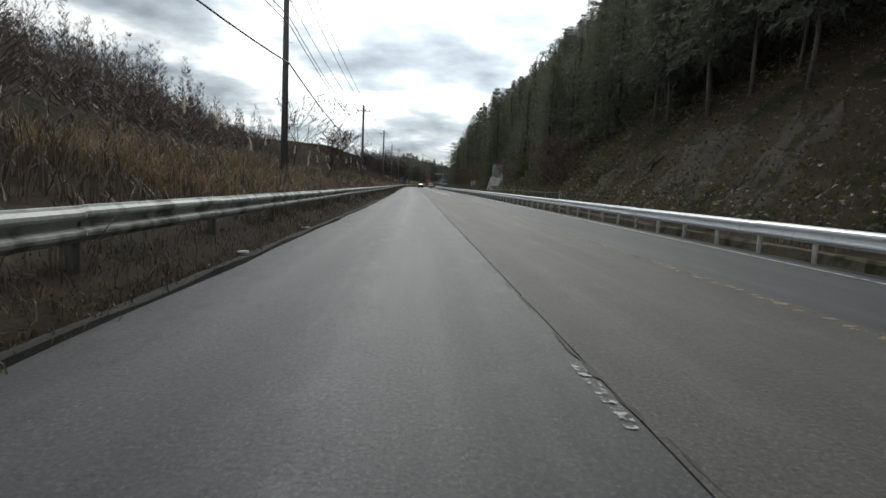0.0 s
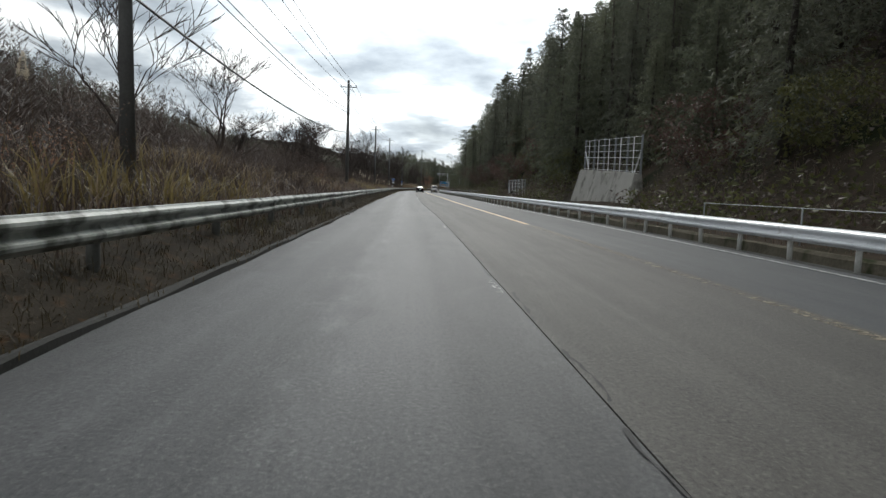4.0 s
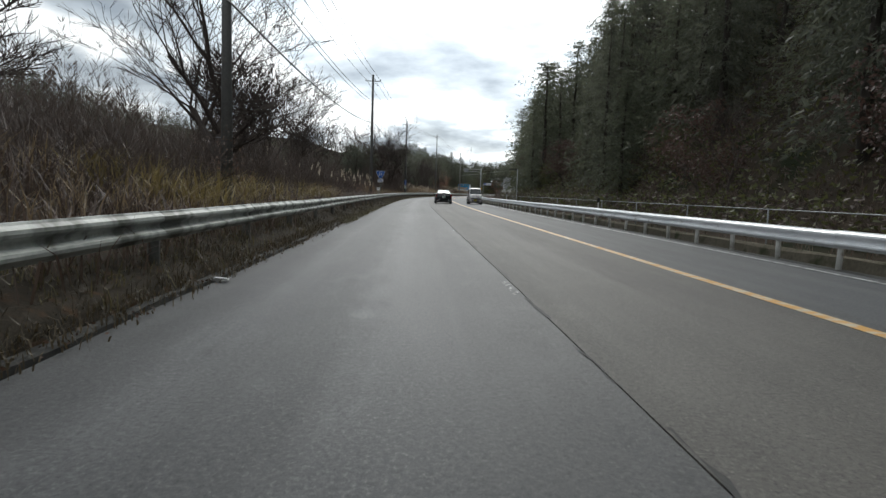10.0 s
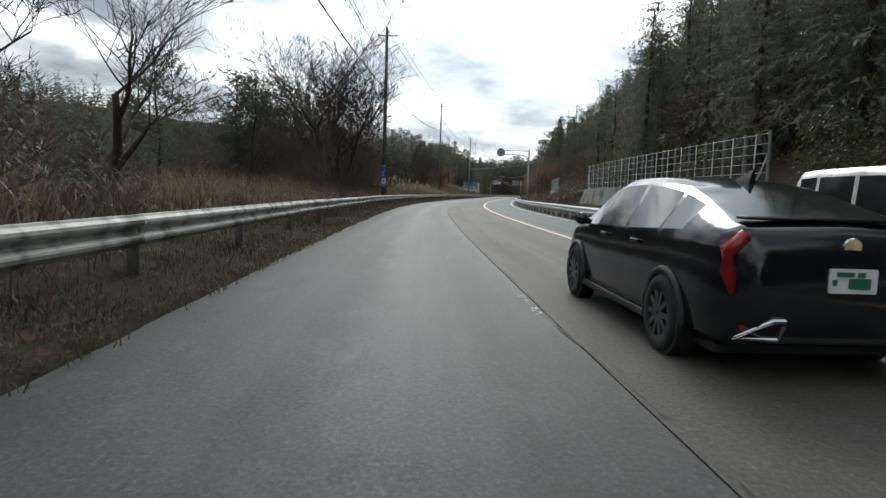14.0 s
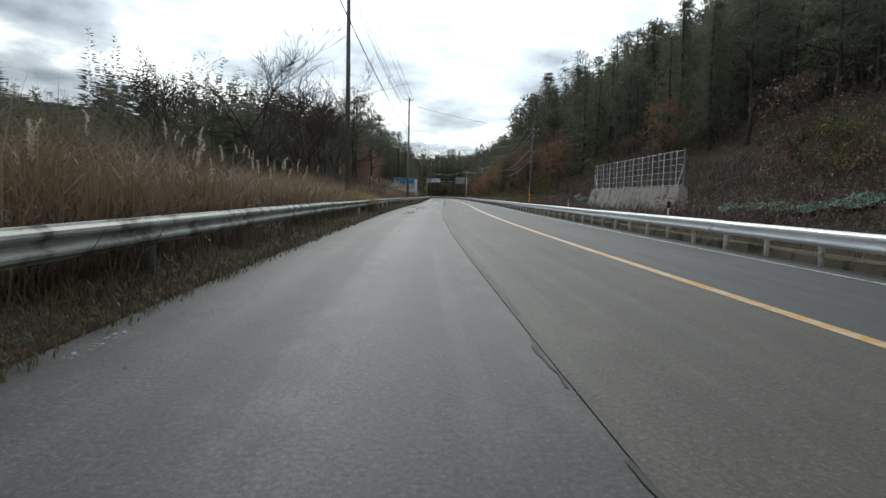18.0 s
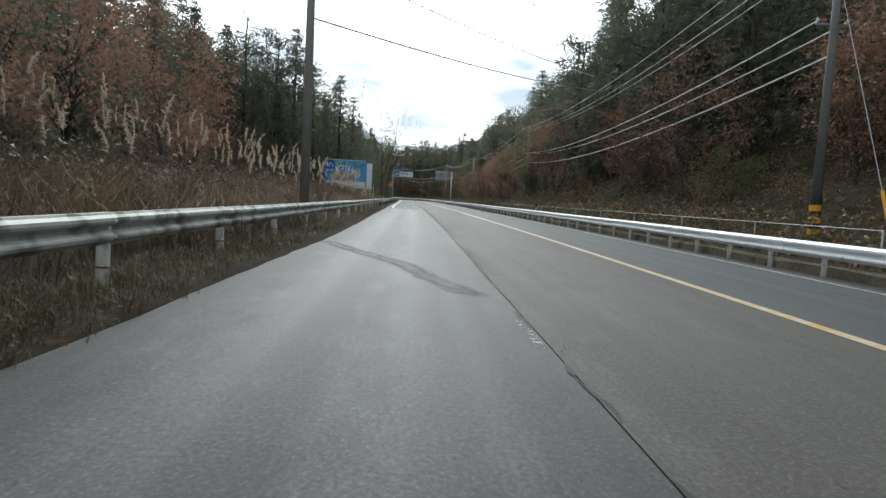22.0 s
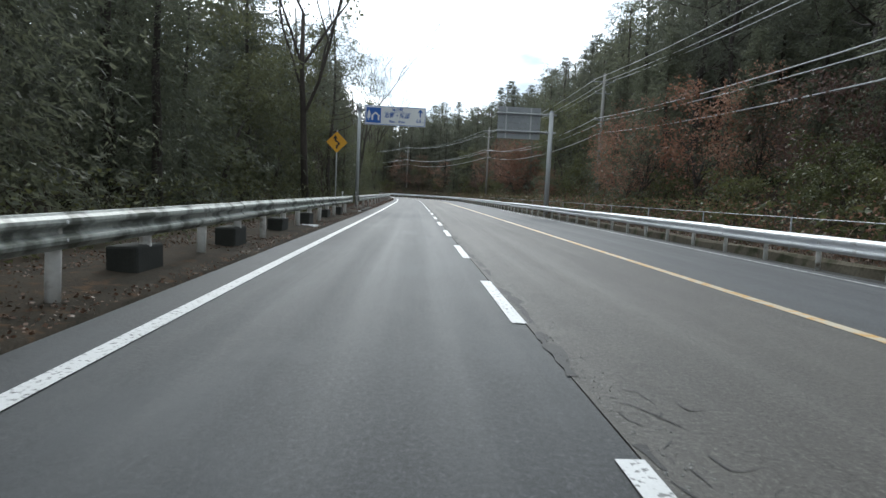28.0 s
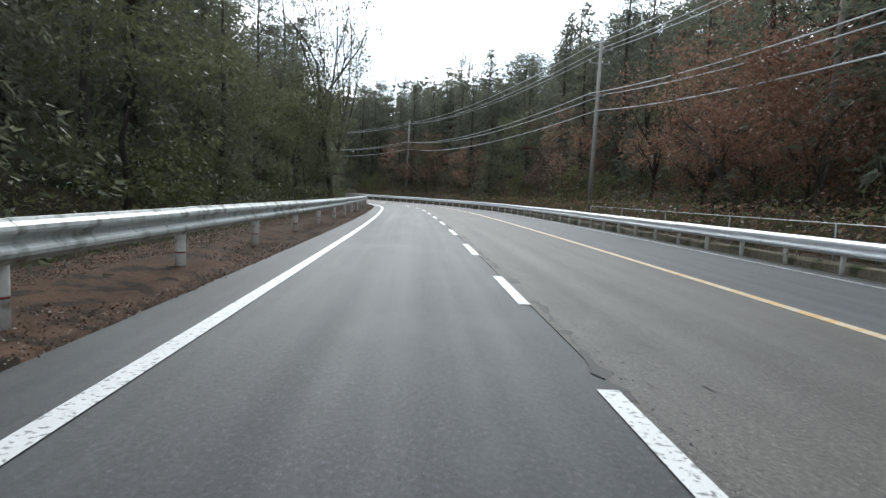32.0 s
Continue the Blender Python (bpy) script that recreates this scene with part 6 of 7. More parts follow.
twigs(86, 122, -8.0, -20, 26000, 2.6, THICKET, 289, "dark leafless thicket behind the bank")
twigs(150, 206, -6.8, -18, 60000, 3.2, THICKET, 290, "dark leafless thicket behind the bank")
twigs(234, 259, -7.0, -17, 80000, 8.5, THICKET, 292, "dark leafless thicket under the roadside trees")
twigs(300, 332, -8.0, -18, 24000, 2.6, THICKET, 293, "grey leafless thicket behind the reeds")
undergrowth("undergrowth", 400, 610, -6.2, -20, 80000, BUSH, 285, "dark undergrowth in the left-hand wood", 0.09)
undergrowth("undergrowth", 330, 410, -8.0, -20, 26000, BRAMBLE, 286, "brown undergrowth in the left-hand wood", 0.15)

# ---------------------------------------------------------------- signs
BLUE = material("blue_sign_film", (0.010, 0.085, 0.36), (0.016, 0.11, 0.42), 20, 1.5, 0.4, bump=0)
SKY_BLUE = material("billboard_blue", (0.03, 0.26, 0.55), (0.05, 0.32, 0.62), 12, 0.8, 0.5, bump=0)
SIGN_WHITE = material("white_sign_film", (0.62, 0.63, 0.63), (0.72, 0.73, 0.72), 15, 1.0, 0.45, bump=0)
SIGN_YELLOW = material("yellow_sign_film", (0.62, 0.30, 0.012), (0.72, 0.37, 0.02), 15, 1.0, 0.4, bump=0)
SIGN_BLACK = material("black_sign_film", (0.012, 0.012, 0.013), (0.025, 0.025, 0.025), 15, 1.0, 0.5, bump=0)
SIGN_GREEN = material("green_sign_film", (0.012, 0.13, 0.07), (0.02, 0.17, 0.09), 15, 1.0, 0.4, bump=0)
GREEN_POST = material("green_brown_post", (0.10, 0.12, 0.10), (0.17, 0.18, 0.15), 20, 1.5, 0.6, bump=0.1)


def plate_from(outline, depth, name, mat, parent, m, label=""):
    """A flat plate of that outline (x, z), its face towards -y."""
    bm = bmesh.new()
    f = bm.faces.new([bm.verts.new((x, 0, z)) for x, z in outline])
    e = bmesh.ops.extrude_face_region(bm, geom=[f])
    bmesh.ops.translate(bm, vec=(0, depth, 0), verts=[v for v in e["geom"] if isinstance(v, bmesh.types.BMVert)])
    ob = part(name, bm, mat, parent, label)
    ob.matrix_basis = m
    return ob


def rect(w, h):
    return [(-w / 2, -h / 2), (w / 2, -h / 2), (w / 2, h / 2), (-w / 2, h / 2)]


def rounded(w, h, r, n=4):
    pts = []
    for cx, cz, a0 in ((w / 2 - r, -h / 2 + r, -90), (w / 2 - r, h / 2 - r, 0), (-w / 2 + r, h / 2 - r, 90), (-w / 2 + r, -h / 2 + r, 180)):
        for k in range(n + 1):
            a = radians(a0 + 90 * k / n)
            pts.append((cx + r * math.cos(a), cz + r * math.sin(a)))
    return pts


def lettering(text, size, mat, parent, m, name="lettering", bold=0.0, wide=1.0):
    """Letters as thin solid shapes, readable from -y."""
    cu = bpy.data.curves.new("lettering", "FONT")
    cu.body, cu.size, cu.align_x, cu.align_y, cu.extrude, cu.offset = text, size, "CENTER", "CENTER", 0.002, bold
    ob = bpy.data.objects.new("tmp", cu)
    scene.collection.objects.link(ob)
    dg = bpy.context.evaluated_depsgraph_get()
    me = bpy.data.meshes.new_from_object(ob.evaluated_get(dg))
    bpy.data.objects.remove(ob)
    me.transform(Matrix.Rotation(radians(90), 4, "X") @ Matrix.Diagonal((wide, 1, 1, 1)))
    me.materials.clear()
    me.materials.append(mat)
    o = new(name, me)
    o.parent, o.matrix_basis = parent, m
    return o


def at(x, y, z, rx=0, ry=0, rz=0):
    return pose(x, y, z, rx, ry, rz)


# route shield on its post
sg = empty("route_sign", on_road(196.4, -4.75), "blue triangular route 21 shield on a thin post", "road sign")
part("post", tube((0, 0.03, -0.3), (0, 0.03, 3.02), 0.03, 0.03, 10), GREEN_POST, sg, smooth=True)


def shield(k):
    pts = []
    for x, z in ((0.0, -0.40), (0.10, -0.375), (0.30, -0.02), (0.405, 0.20), (0.40, 0.29), (0.32, 0.335), (0.0, 0.365)):
        pts.append((x * k, z * k))
    return pts + [(-x, z) for x, z in pts[-2:0:-1]]


plate_from(shield(1.0), 0.02, "rim", SIGN_WHITE, sg, at(0, -0.012, 2.70), "white rim")
plate_from(shield(0.93), 0.012, "shield", BLUE, sg, at(0, -0.022, 2.70))
lettering("21", 0.34, SIGN_WHITE, sg, at(0, -0.026, 2.72), "number", 0.008, 1.1)
lettering("国道", 0.10, SIGN_WHITE, sg, at(0, -0.026, 2.95), "lettering")
plate_from(rounded(0.52, 0.33, 0.03), 0.015, "place_plate", SIGN_WHITE, sg, at(0, -0.01, 2.13))
for k, (x, z, w) in enumerate(((-0.15, 2.2, 0.1), (0, 2.2, 0.1), (0.15, 2.2, 0.1), (-0.1, 2.06, 0.1), (0.12, 2.06, 0.1))):
    plate_from(rect(w, 0.075), 0.004, "bar", BLUE, sg, at(x, -0.016, z))
km = empty("kilometre_post", on_road(196.7, -4.95), "small white kilometre plate on a dark post", "marker")
part("post", tube((0, 0.03, -0.3), (0, 0.03, 1.48), 0.035, 0.035, 8), GREEN_POST, km, smooth=True)
plate_from(rounded(0.28, 0.30, 0.03), 0.015, "plate", SIGN_WHITE, km, at(0, -0.015, 1.36))
lettering("8", 0.20, SIGN_BLACK, km, at(0, -0.02, 1.39), "number", 0.004)

# advertising plates wrapped on the pole
ad = empty("pole_banner", on_road(245.2, -4.95, 0.1), "blue and white advertising plates strapped to a utility pole", "sign")


def wrapped(name, za, zb, mat, parent, half=1.15, r=0.178):
    vs, fs = [], []
    n = 12
    for z in (za, zb):
        for rr in (r, r + 0.006):
            for k in range(n + 1):
                a = -math.pi / 2 + half * (2 * k / n - 1)
                vs.append((rr * math.cos(a), rr * math.sin(a), z))
    m_ = n + 1
    for k in range(n):
        fs += [(m_ + k, m_ + k + 1, 3 * m_ + k + 1, 3 * m_ + k), (k + 1, k, 2 * m_ + k, 2 * m_ + k + 1), (k, k + 1, m_ + k + 1, m_ + k), (3 * m_ + k, 3 * m_ + k + 1, 2 * m_ + k + 1, 2 * m_ + k)]
    return mesh_object(name, vs, fs, mat, parent)


wrapped("edge", 1.45, 3.02, SIGN_WHITE, ad, 1.2, 0.172)
wrapped("blue_plate", 2.06, 2.98, BLUE, ad)
wrapped("white_plate", 1.66, 2.04, SIGN_WHITE, ad)
wrapped("green_plate", 1.49, 1.62, SIGN_GREEN, ad)
for k, ch in enumerate("こぶし"):
    lettering(ch, 0.22, SIGN_WHITE, ad, at(0.03, -0.188, 2.80 - 0.25 * k), "lettering")
plate_from(rect(0.03, 0.5), 0.003, "bar", SIGN_WHITE, ad, at(-0.075, -0.18, 2.35))
arch = [(0.06 * math.cos(a), 0.08 * math.sin(a)) for a in np.linspace(0, math.pi, 9)] + [(-0.06, -0.09), (-0.028, -0.09)] + [(0.028 * math.cos(a), 0.045 * math.sin(a)) for a in np.linspace(math.pi, 0, 9)] + [(0.028, -0.09), (0.06, -0.09)]
plate_from(arch[::-1], 0.003, "emblem", SIGN_BLACK, ad, at(0, -0.19, 1.90))
for x in (-0.06, 0.0, 0.06):
    plate_from(rect(0.04, 0.03), 0.003, "bar", SIGN_BLACK, ad, at(x, -0.188, 1.72))
    plate_from(rect(0.035, 0.05), 0.003, "bar", SIGN_WHITE, ad, at(x, -0.188, 1.555))
stake = empty("wooden_stake", on_road(247.5, -5.0), "dark weathered wooden stake in the grass", "post")
part("stake", box(0.09, 0.09, 1.6, (0, 0, 0.6), 0.01), BARK, stake)

# round sign hanging over the lane, seen from behind
rs = empty("overhead_sign_mast", on_road(271.0, 8.0, -0.4), "grey steel mast with a round sign seen from behind", "road sign")
part("mast", tube((0, 0, 0.0), (0, 0, 6.9), 0.11, 0.10, 14), POLE_STEEL, rs, smooth=True)
part("upper_arm", tube((0.0, 0, 6.72), (-3.05, 0, 6.72), 0.05, 0.045, 10), POLE_STEEL, rs, smooth=True)
vs, fs = sweep([(0, 0, 5.3), (-0.12, 0, 5.75), (-0.45, 0, 6.12), (-0.9, 0, 6.26), (-3.05, 0, 6.28)], 0.05, 8)
mesh_object("lower_arm", vs, fs, POLE_STEEL, rs, smooth=True)
part("clamp", tube((0, 0, 5.15), (0, 0, 5.4), 0.14, 0.14, 14), STEEL_GREY, rs)
b = tube((-3.25, 0.0, 6.5), (-3.25, 0.03, 6.5), 0.48, 0.48, 32)
part("disc", b, STEEL_GREY, rs, "grey back of a round sign")
part("bracket", box(0.9, 0.03, 0.06, (-3.2, -0.02, 6.72), 0.005), POLE_STEEL, rs)
part("bracket", box(0.9, 0.03, 0.06, (-3.2, -0.02, 6.28), 0.005), POLE_STEEL, rs)

# low mast by the oncoming lane and delineators
lm = empty("small_sign_mast", on_road(195.8, 8.1), "thin grey mast with a small dark sign arm", "road sign")
part("mast", tube((0, 0, -0.3), (0, 0, 3.6), 0.04, 0.035, 10), POLE_STEEL, lm, smooth=True)
part("arm", box(0.85, 0.05, 0.10, (-0.38, 0, 3.58), 0.01), SIGN_BLACK, lm)
for k, (s_, d_) in enumerate(((104.8, 7.25), (139.0, 7.3), (167.0, 7.3), (196.8, 7.3), (287.5, 7.75), (304.0, 7.85), (377.0, 8.1), (418.0, 8.1), (492.0, 8.15), (36.0, 7.3))):
    root = empty("delineator", on_road(s_, d_), "white roadside delineator with a small reflector box", "delineator", "delineators")
    part("post", tube((0, 0, -0.2), (0, 0, 1.02), 0.03, 0.03, 8), RAIL_POST, root, smooth=True)
    part("reflector", box(0.12, 0.04, 0.22, (0, -0.03, 1.1), 0.01), STEEL_GREY if k % 2 else CONCRETE_DARK, root)
for s_, d_ in ((407.0, -4.72), (398.2, -4.6), (461.6, -4.62), (455.5, -4.7)):
    root = empty("rail_reflector", on_road(s_, d_), "round white reflector on a stalk above the guardrail", "reflector", "rail reflectors")
    part("stalk", tube((0, 0, 0.8), (0, 0, 1.02), 0.012, 0.012, 6), STEEL, root)
    part("disc", tube((0, -0.02, 1.07), (0, 0.02, 1.07), 0.055, 0.055, 14), SIGN_WHITE, root)

# yellow winding-road sign
ys = empty("warning_sign", on_road(456.2, -5.15), "yellow diamond winding-road warning sign on a grey post", "road sign")
part("post", tube((0, 0.03, -0.3), (0, 0.03, 4.15), 0.032, 0.032, 10), POLE_STEEL, ys, smooth=True)
plate_from([(0, -0.53), (0.53, 0), (0, 0.53), (-0.53, 0)], 0.012, "diamond", SIGN_YELLOW, ys, at(0, -0.012, 3.56))
zig = [(-0.045, -0.32), (0.045, -0.32), (0.045, -0.22), (0.15, -0.10), (0.15, -0.02), (-0.03, 0.10), (-0.03, 0.17), (0.04, 0.17), (-0.08, 0.36), (-0.20, 0.17), (-0.12, 0.17), (-0.12, 0.06), (0.06, -0.06), (-0.045, -0.18)]
plate_from(zig, 0.004, "winding_arrow", SIGN_BLACK, ys, at(0, -0.018, 3.56))

# direction sign hanging over the left lane
dsn = empty("overhead_direction_sign", on_road(465.5, -4.95), "white direction sign on a grey cantilever mast", "road sign")
part("mast", tube((0, 0, -0.3), (0, 0, 6.85), 0.115, 0.10, 14), POLE_STEEL, dsn, smooth=True)
part("arm", tube((0, 0, 6.45), (4.25, 0, 6.45), 0.06, 0.055, 10), POLE_STEEL, dsn, smooth=True)
part("arm", tube((0, 0, 5.85), (4.25, 0, 5.85), 0.05, 0.045, 10), POLE_STEEL, dsn, smooth=True)
part("collar", tube((0, 0, 6.3), (0, 0, 6.6), 0.15, 0.15, 12), STEEL_GREY, dsn)
part("base_plate", box(0.45, 0.45, 0.03, (0, 0, 0.06), 0.005), STEEL_GREY, dsn)
board = plate_from(rounded(3.95, 1.22, 0.05), 0.04, "board", SIGN_WHITE, dsn, at(2.33, -0.10, 6.12))
for w_, h_, x_, z_ in ((3.86, 0.03, 0, 0.575), (3.86, 0.03, 0, -0.575)):
    plate_from(rect(w_, h_), 0.004, "border", BLUE, dsn, at(2.33 + x_, -0.106, 6.12 + z_))
for x_ in (-1.93, 1.93):
    plate_from(rect(0.03, 1.14), 0.004, "border", BLUE, dsn, at(2.33 + x_, -0.106, 6.12))
plate_from(rect(0.94, 0.98), 0.004, "pictogram", BLUE, dsn, at(0.92, -0.106, 6.12), "blue square with a white house and tree")
plate_from([(-0.40, -0.2), (-0.34, -0.2), (-0.34, -0.32), (-0.30, -0.32), (-0.30, -0.2), (-0.22, -0.2), (-0.20, 0.12), (-0.30, 0.38), (-0.40, 0.12)], 0.004, "tree_shape", SIGN_WHITE, dsn, at(0.92, -0.111, 6.12))
plate_from([(-0.14, -0.32), (-0.02, -0.32), (-0.02, -0.02), (0.12, 0.10), (0.26, -0.02), (0.26, -0.32), (0.38, -0.32), (0.38, -0.04), (0.43, -0.04), (0.12, 0.24), (-0.18, -0.04), (-0.14, -0.04)], 0.004, "house_shape", SIGN_WHITE, dsn, at(0.92, -0.111, 6.12))
lettering("道の駅", 0.24, BLUE, dsn, at(2.45, -0.108, 6.52), bold=0.004)
lettering("志野・織部", 0.33, BLUE, dsn, at(2.45, -0.108, 6.13), bold=0.006)
lettering("Shino - Oribe", 0.19, BLUE, dsn, at(2.45, -0.108, 5.76), bold=0.004)
plate_from(rect(1.75, 0.02), 0.004, "rule", BLUE, dsn, at(2.45, -0.106, 6.35))
plate_from([(-0.04, -0.25), (0.04, -0.25), (0.04, 0.08), (0.15, -0.02), (0.15, 0.08), (0.0, 0.25), (-0.15, 0.08), (-0.15, -0.02), (-0.04, 0.08)], 0.004, "arrow", BLUE, dsn, at(3.95, -0.106, 6.38))
lettering("0.5", 0.33, BLUE, dsn, at(3.86, -0.108, 5.86), bold=0.004, wide=0.8)
lettering("km", 0.13, BLUE, dsn, at(4.15, -0.108, 5.79))

# sign for the other direction, its ribbed back towards us
bk = empty("rear_facing_sign", on_road(466.9, 8.0), "back of an overhead sign on a stout grey mast", "road sign")
part("mast", tube((0, 0, -0.3), (0, 0, 7.15), 0.17, 0.15, 16), POLE_STEEL, bk, smooth=True)
part("cap", tube((0, 0, 7.13), (0, 0, 7.25), 0.17, 0.10, 16), STEEL_GREY, bk)
for z in (6.95, 5.75):
    part("arm", tube((0.35, 0, z), (-3.75, 0, z), 0.065, 0.06, 10), POLE_STEEL, bk, smooth=True)
    part("flange", tube((-0.25, 0, z), (-0.32, 0, z), 0.13, 0.13, 12), STEEL_GREY, bk)
for k in range(6):
    part("back_slat", box(2.95, 0.025, 0.345, (-2.2, 0.12, 5.42 + 0.36 * k), 0.006), STEEL_GREY, bk)
for x in (-3.1, -1.4):
    part("rib", box(0.10, 0.06, 2.1, (x, 0.08, 6.33), 0.006), POLE_STEEL, bk)

# billboard in the pampas grass
bb = empty("billboard", on_road(400.0, -8.75, -0.12), "sky-blue roadside billboard behind pampas plumes", "billboard")
for x in (-2.1, -0.7, 0.7, 2.1):
    part("leg", box(0.10, 0.10, 2.6, (x, 0.12, 0.9), 0.01), POLE_STEEL, bb)
plate_from(rect(4.6, 3.15), 0.06, "panel", SKY_BLUE, bb, at(0, 0, 3.5))
plate_from(rect(4.6, 0.05), 0.01, "edge", SIGN_WHITE, bb, at(0, -0.012, 5.06))
plate_from(rect(0.92, 0.98), 0.006, "pictogram", BLUE, bb, at(-1.72, -0.008, 4.5), "dark blue square with a white house and tree")
plate_from([(-0.36, -0.18), (-0.31, -0.18), (-0.31, -0.3), (-0.27, -0.3), (-0.27, -0.18), (-0.2, -0.18), (-0.18, 0.1), (-0.28, 0.36), (-0.38, 0.1)], 0.004, "tree_shape", SIGN_WHITE, bb, at(-1.72, -0.013, 4.5))
plate_from([(-0.12, -0.3), (-0.02, -0.3), (-0.02, -0.02), (0.11, 0.10), (0.24, -0.02), (0.24, -0.3), (0.34, -0.3), (0.34, -0.04), (0.40, -0.04), (0.11, 0.24), (-0.17, -0.04), (-0.12, -0.04)], 0.004, "house_shape", SIGN_WHITE, bb, at(-1.72, -0.013, 4.5))
lettering("道の駅", 0.24, SIGN_WHITE, bb, at(-1.72, -0.010, 3.86), bold=0.004)
lettering("志野・織部", 0.62, SIGN_WHITE, bb, at(0.55, -0.008, 4.5), bold=0.035)
lettering("志野・織部", 0.62, SIGN_GREEN, bb, at(0.55, -0.014, 4.5), bold=0.012)
plate_from([(-1.6, 0.0), (-0.9, 0.45), (0.1, 0.5), (1.0, 0.1), (1.0, -0.45), (-1.6, -0.45)][::-1], 0.006, "picture", material("billboard_picture_brown", (0.22, 0.14, 0.10), (0.42, 0.34, 0.28), 5, 2, 0.5, bump=0), bb, at(-0.2, -0.008, 3.3))
plate_from([(0.42 * math.cos(a), 0.36 * math.sin(a)) for a in np.linspace(0, 2 * math.pi, 25)[:-1]][::-1], 0.006, "picture", material("billboard_picture_food", (0.5, 0.33, 0.08), (0.62, 0.55, 0.35), 6, 3, 0.5, bump=0), bb, at(1.3, -0.016, 3.45))
plate_from(rect(4.5, 0.7), 0.006, "picture", SIGN_WHITE, bb, at(0, -0.008, 2.35), "pale lower panel")
b2 = empty("white_board", on_road(401.2, -6.15, 0.0), "plain white sign board beside a billboard", "sign board")
plate_from(rect(0.62, 2.9), 0.05, "panel", SIGN_WHITE, b2, at(0, 0, 3.3))
plate_from(rect(0.62, 0.03), 0.005, "joint", STEEL_GREY, b2, at(0, -0.008, 3.85))
for x in (-0.22, 0.22):
    part("leg", box(0.07, 0.07, 2.3, (x, 0.1, 0.8), 0.008), POLE_STEEL, b2)

# black and yellow guard on the right-hand pole, guy-wire cover
gd = empty("pole_guard", on_road(351.0, 12.1, 0.3), "black and yellow striped guard round a pole", "guard")
for k in range(7):
    part("stripe", tube((0, 0, 0.2 + 0.2 * k), (0, 0, 0.4 + 0.2 * k), 0.185, 0.185, 14), SIGN_YELLOW if k % 2 else SIGN_BLACK, gd)
gw = empty("guy_wire", on_road(346.4, 11.3, 0.2), "slanting guy wire with a yellow cover", "guy wire")
part("cover", tube((0, 0, 0.0), (0.12, 0.9, 1.9), 0.05, 0.05, 8), SIGN_YELLOW, gw)
part("wire", tube((0.12, 0.9, 1.9), (0.62, 4.5, 9.2), 0.012, 0.012, 5), CABLE_PALE, gw)

# green netting on the cut slope
net = material("green_net", (0.010, 0.065, 0.040), (0.025, 0.115, 0.070), 12, 1.5, 0.8, bump=0.4)
r = np.random.default_rng(77)
for k, (a, b, d0) in enumerate(((264, 283, 13.0), (285, 296, 13.2), (327, 334, 14.2), (335, 343, 13.4))):
    n = int((b - a) / 0.5)
    vs, fs = [], []
    for i in range(n + 1):
        for j in range(3):
            q = a + 0.5 * i
            dd_ = d0 + 0.30 * j + 0.22 * math.sin(q * 0.6 + k)
            x, y = road(q, dd_)
            vs.append((float(x), float(y), float(height(q, dd_)) + 0.16 + 0.07 * math.sin(q * 2.7 + j) + 0.12 * r.random()))
    fs = [(i * 3 + j, (i + 1) * 3 + j, (i + 1) * 3 + j + 1, i * 3 + j + 1) for i in range(n) for j in range(2)]
    ob = mesh_object("slope_net", vs, fs, net)
    so = ob.modifiers.new("thick", "SOLIDIFY")
    so.thickness = 0.03
    tagged(ob, "crumpled green plastic net lying on the cut slope", "net", "slope nets")

# rail ends, gutter grates, kerb by the side road
for s_, flip in ((394.0, 1), (397.0, -1), (457.0, 1), (461.45, -1)):
    root = empty("rail_end", on_road(s_, RAIL_LEFT + 0.075), "folded white end plate of a guardrail", "guardrail end", "guardrail ends")
    part("end_plate", box(0.10, 0.50, 0.37, (0.0, 0.16 * flip, 0.735), 0.035), RAIL_PAINT, root)
for s_ in (407.3, 444.0, 458.8):
    root = empty("gutter_grate", on_road(s_, -4.45, 0.05), "rusty steel gutter grating among leaves", "grating", "gutter gratings")
    part("frame", box(0.75, 1.0, 0.03, (0, 0, 0.0), 0.004), STEEL_GREY, root)
    for k in range(9):
        part("bar", box(0.68, 0.035, 0.03, (0, -0.42 + 0.105 * k, 0.03), 0.004), STEEL, root)
ck = strip("kerb", 459.6, 466.5, lambda s: [(-3.97, -0.2), (-4.0, 0.12), (-4.03, 0.14), (-4.15, 0.14), (-4.18, 0.0)], KERB, 0.8)
tagged(ck, "dark mossy kerb stone beside pine litter", "kerb", kind="structure")

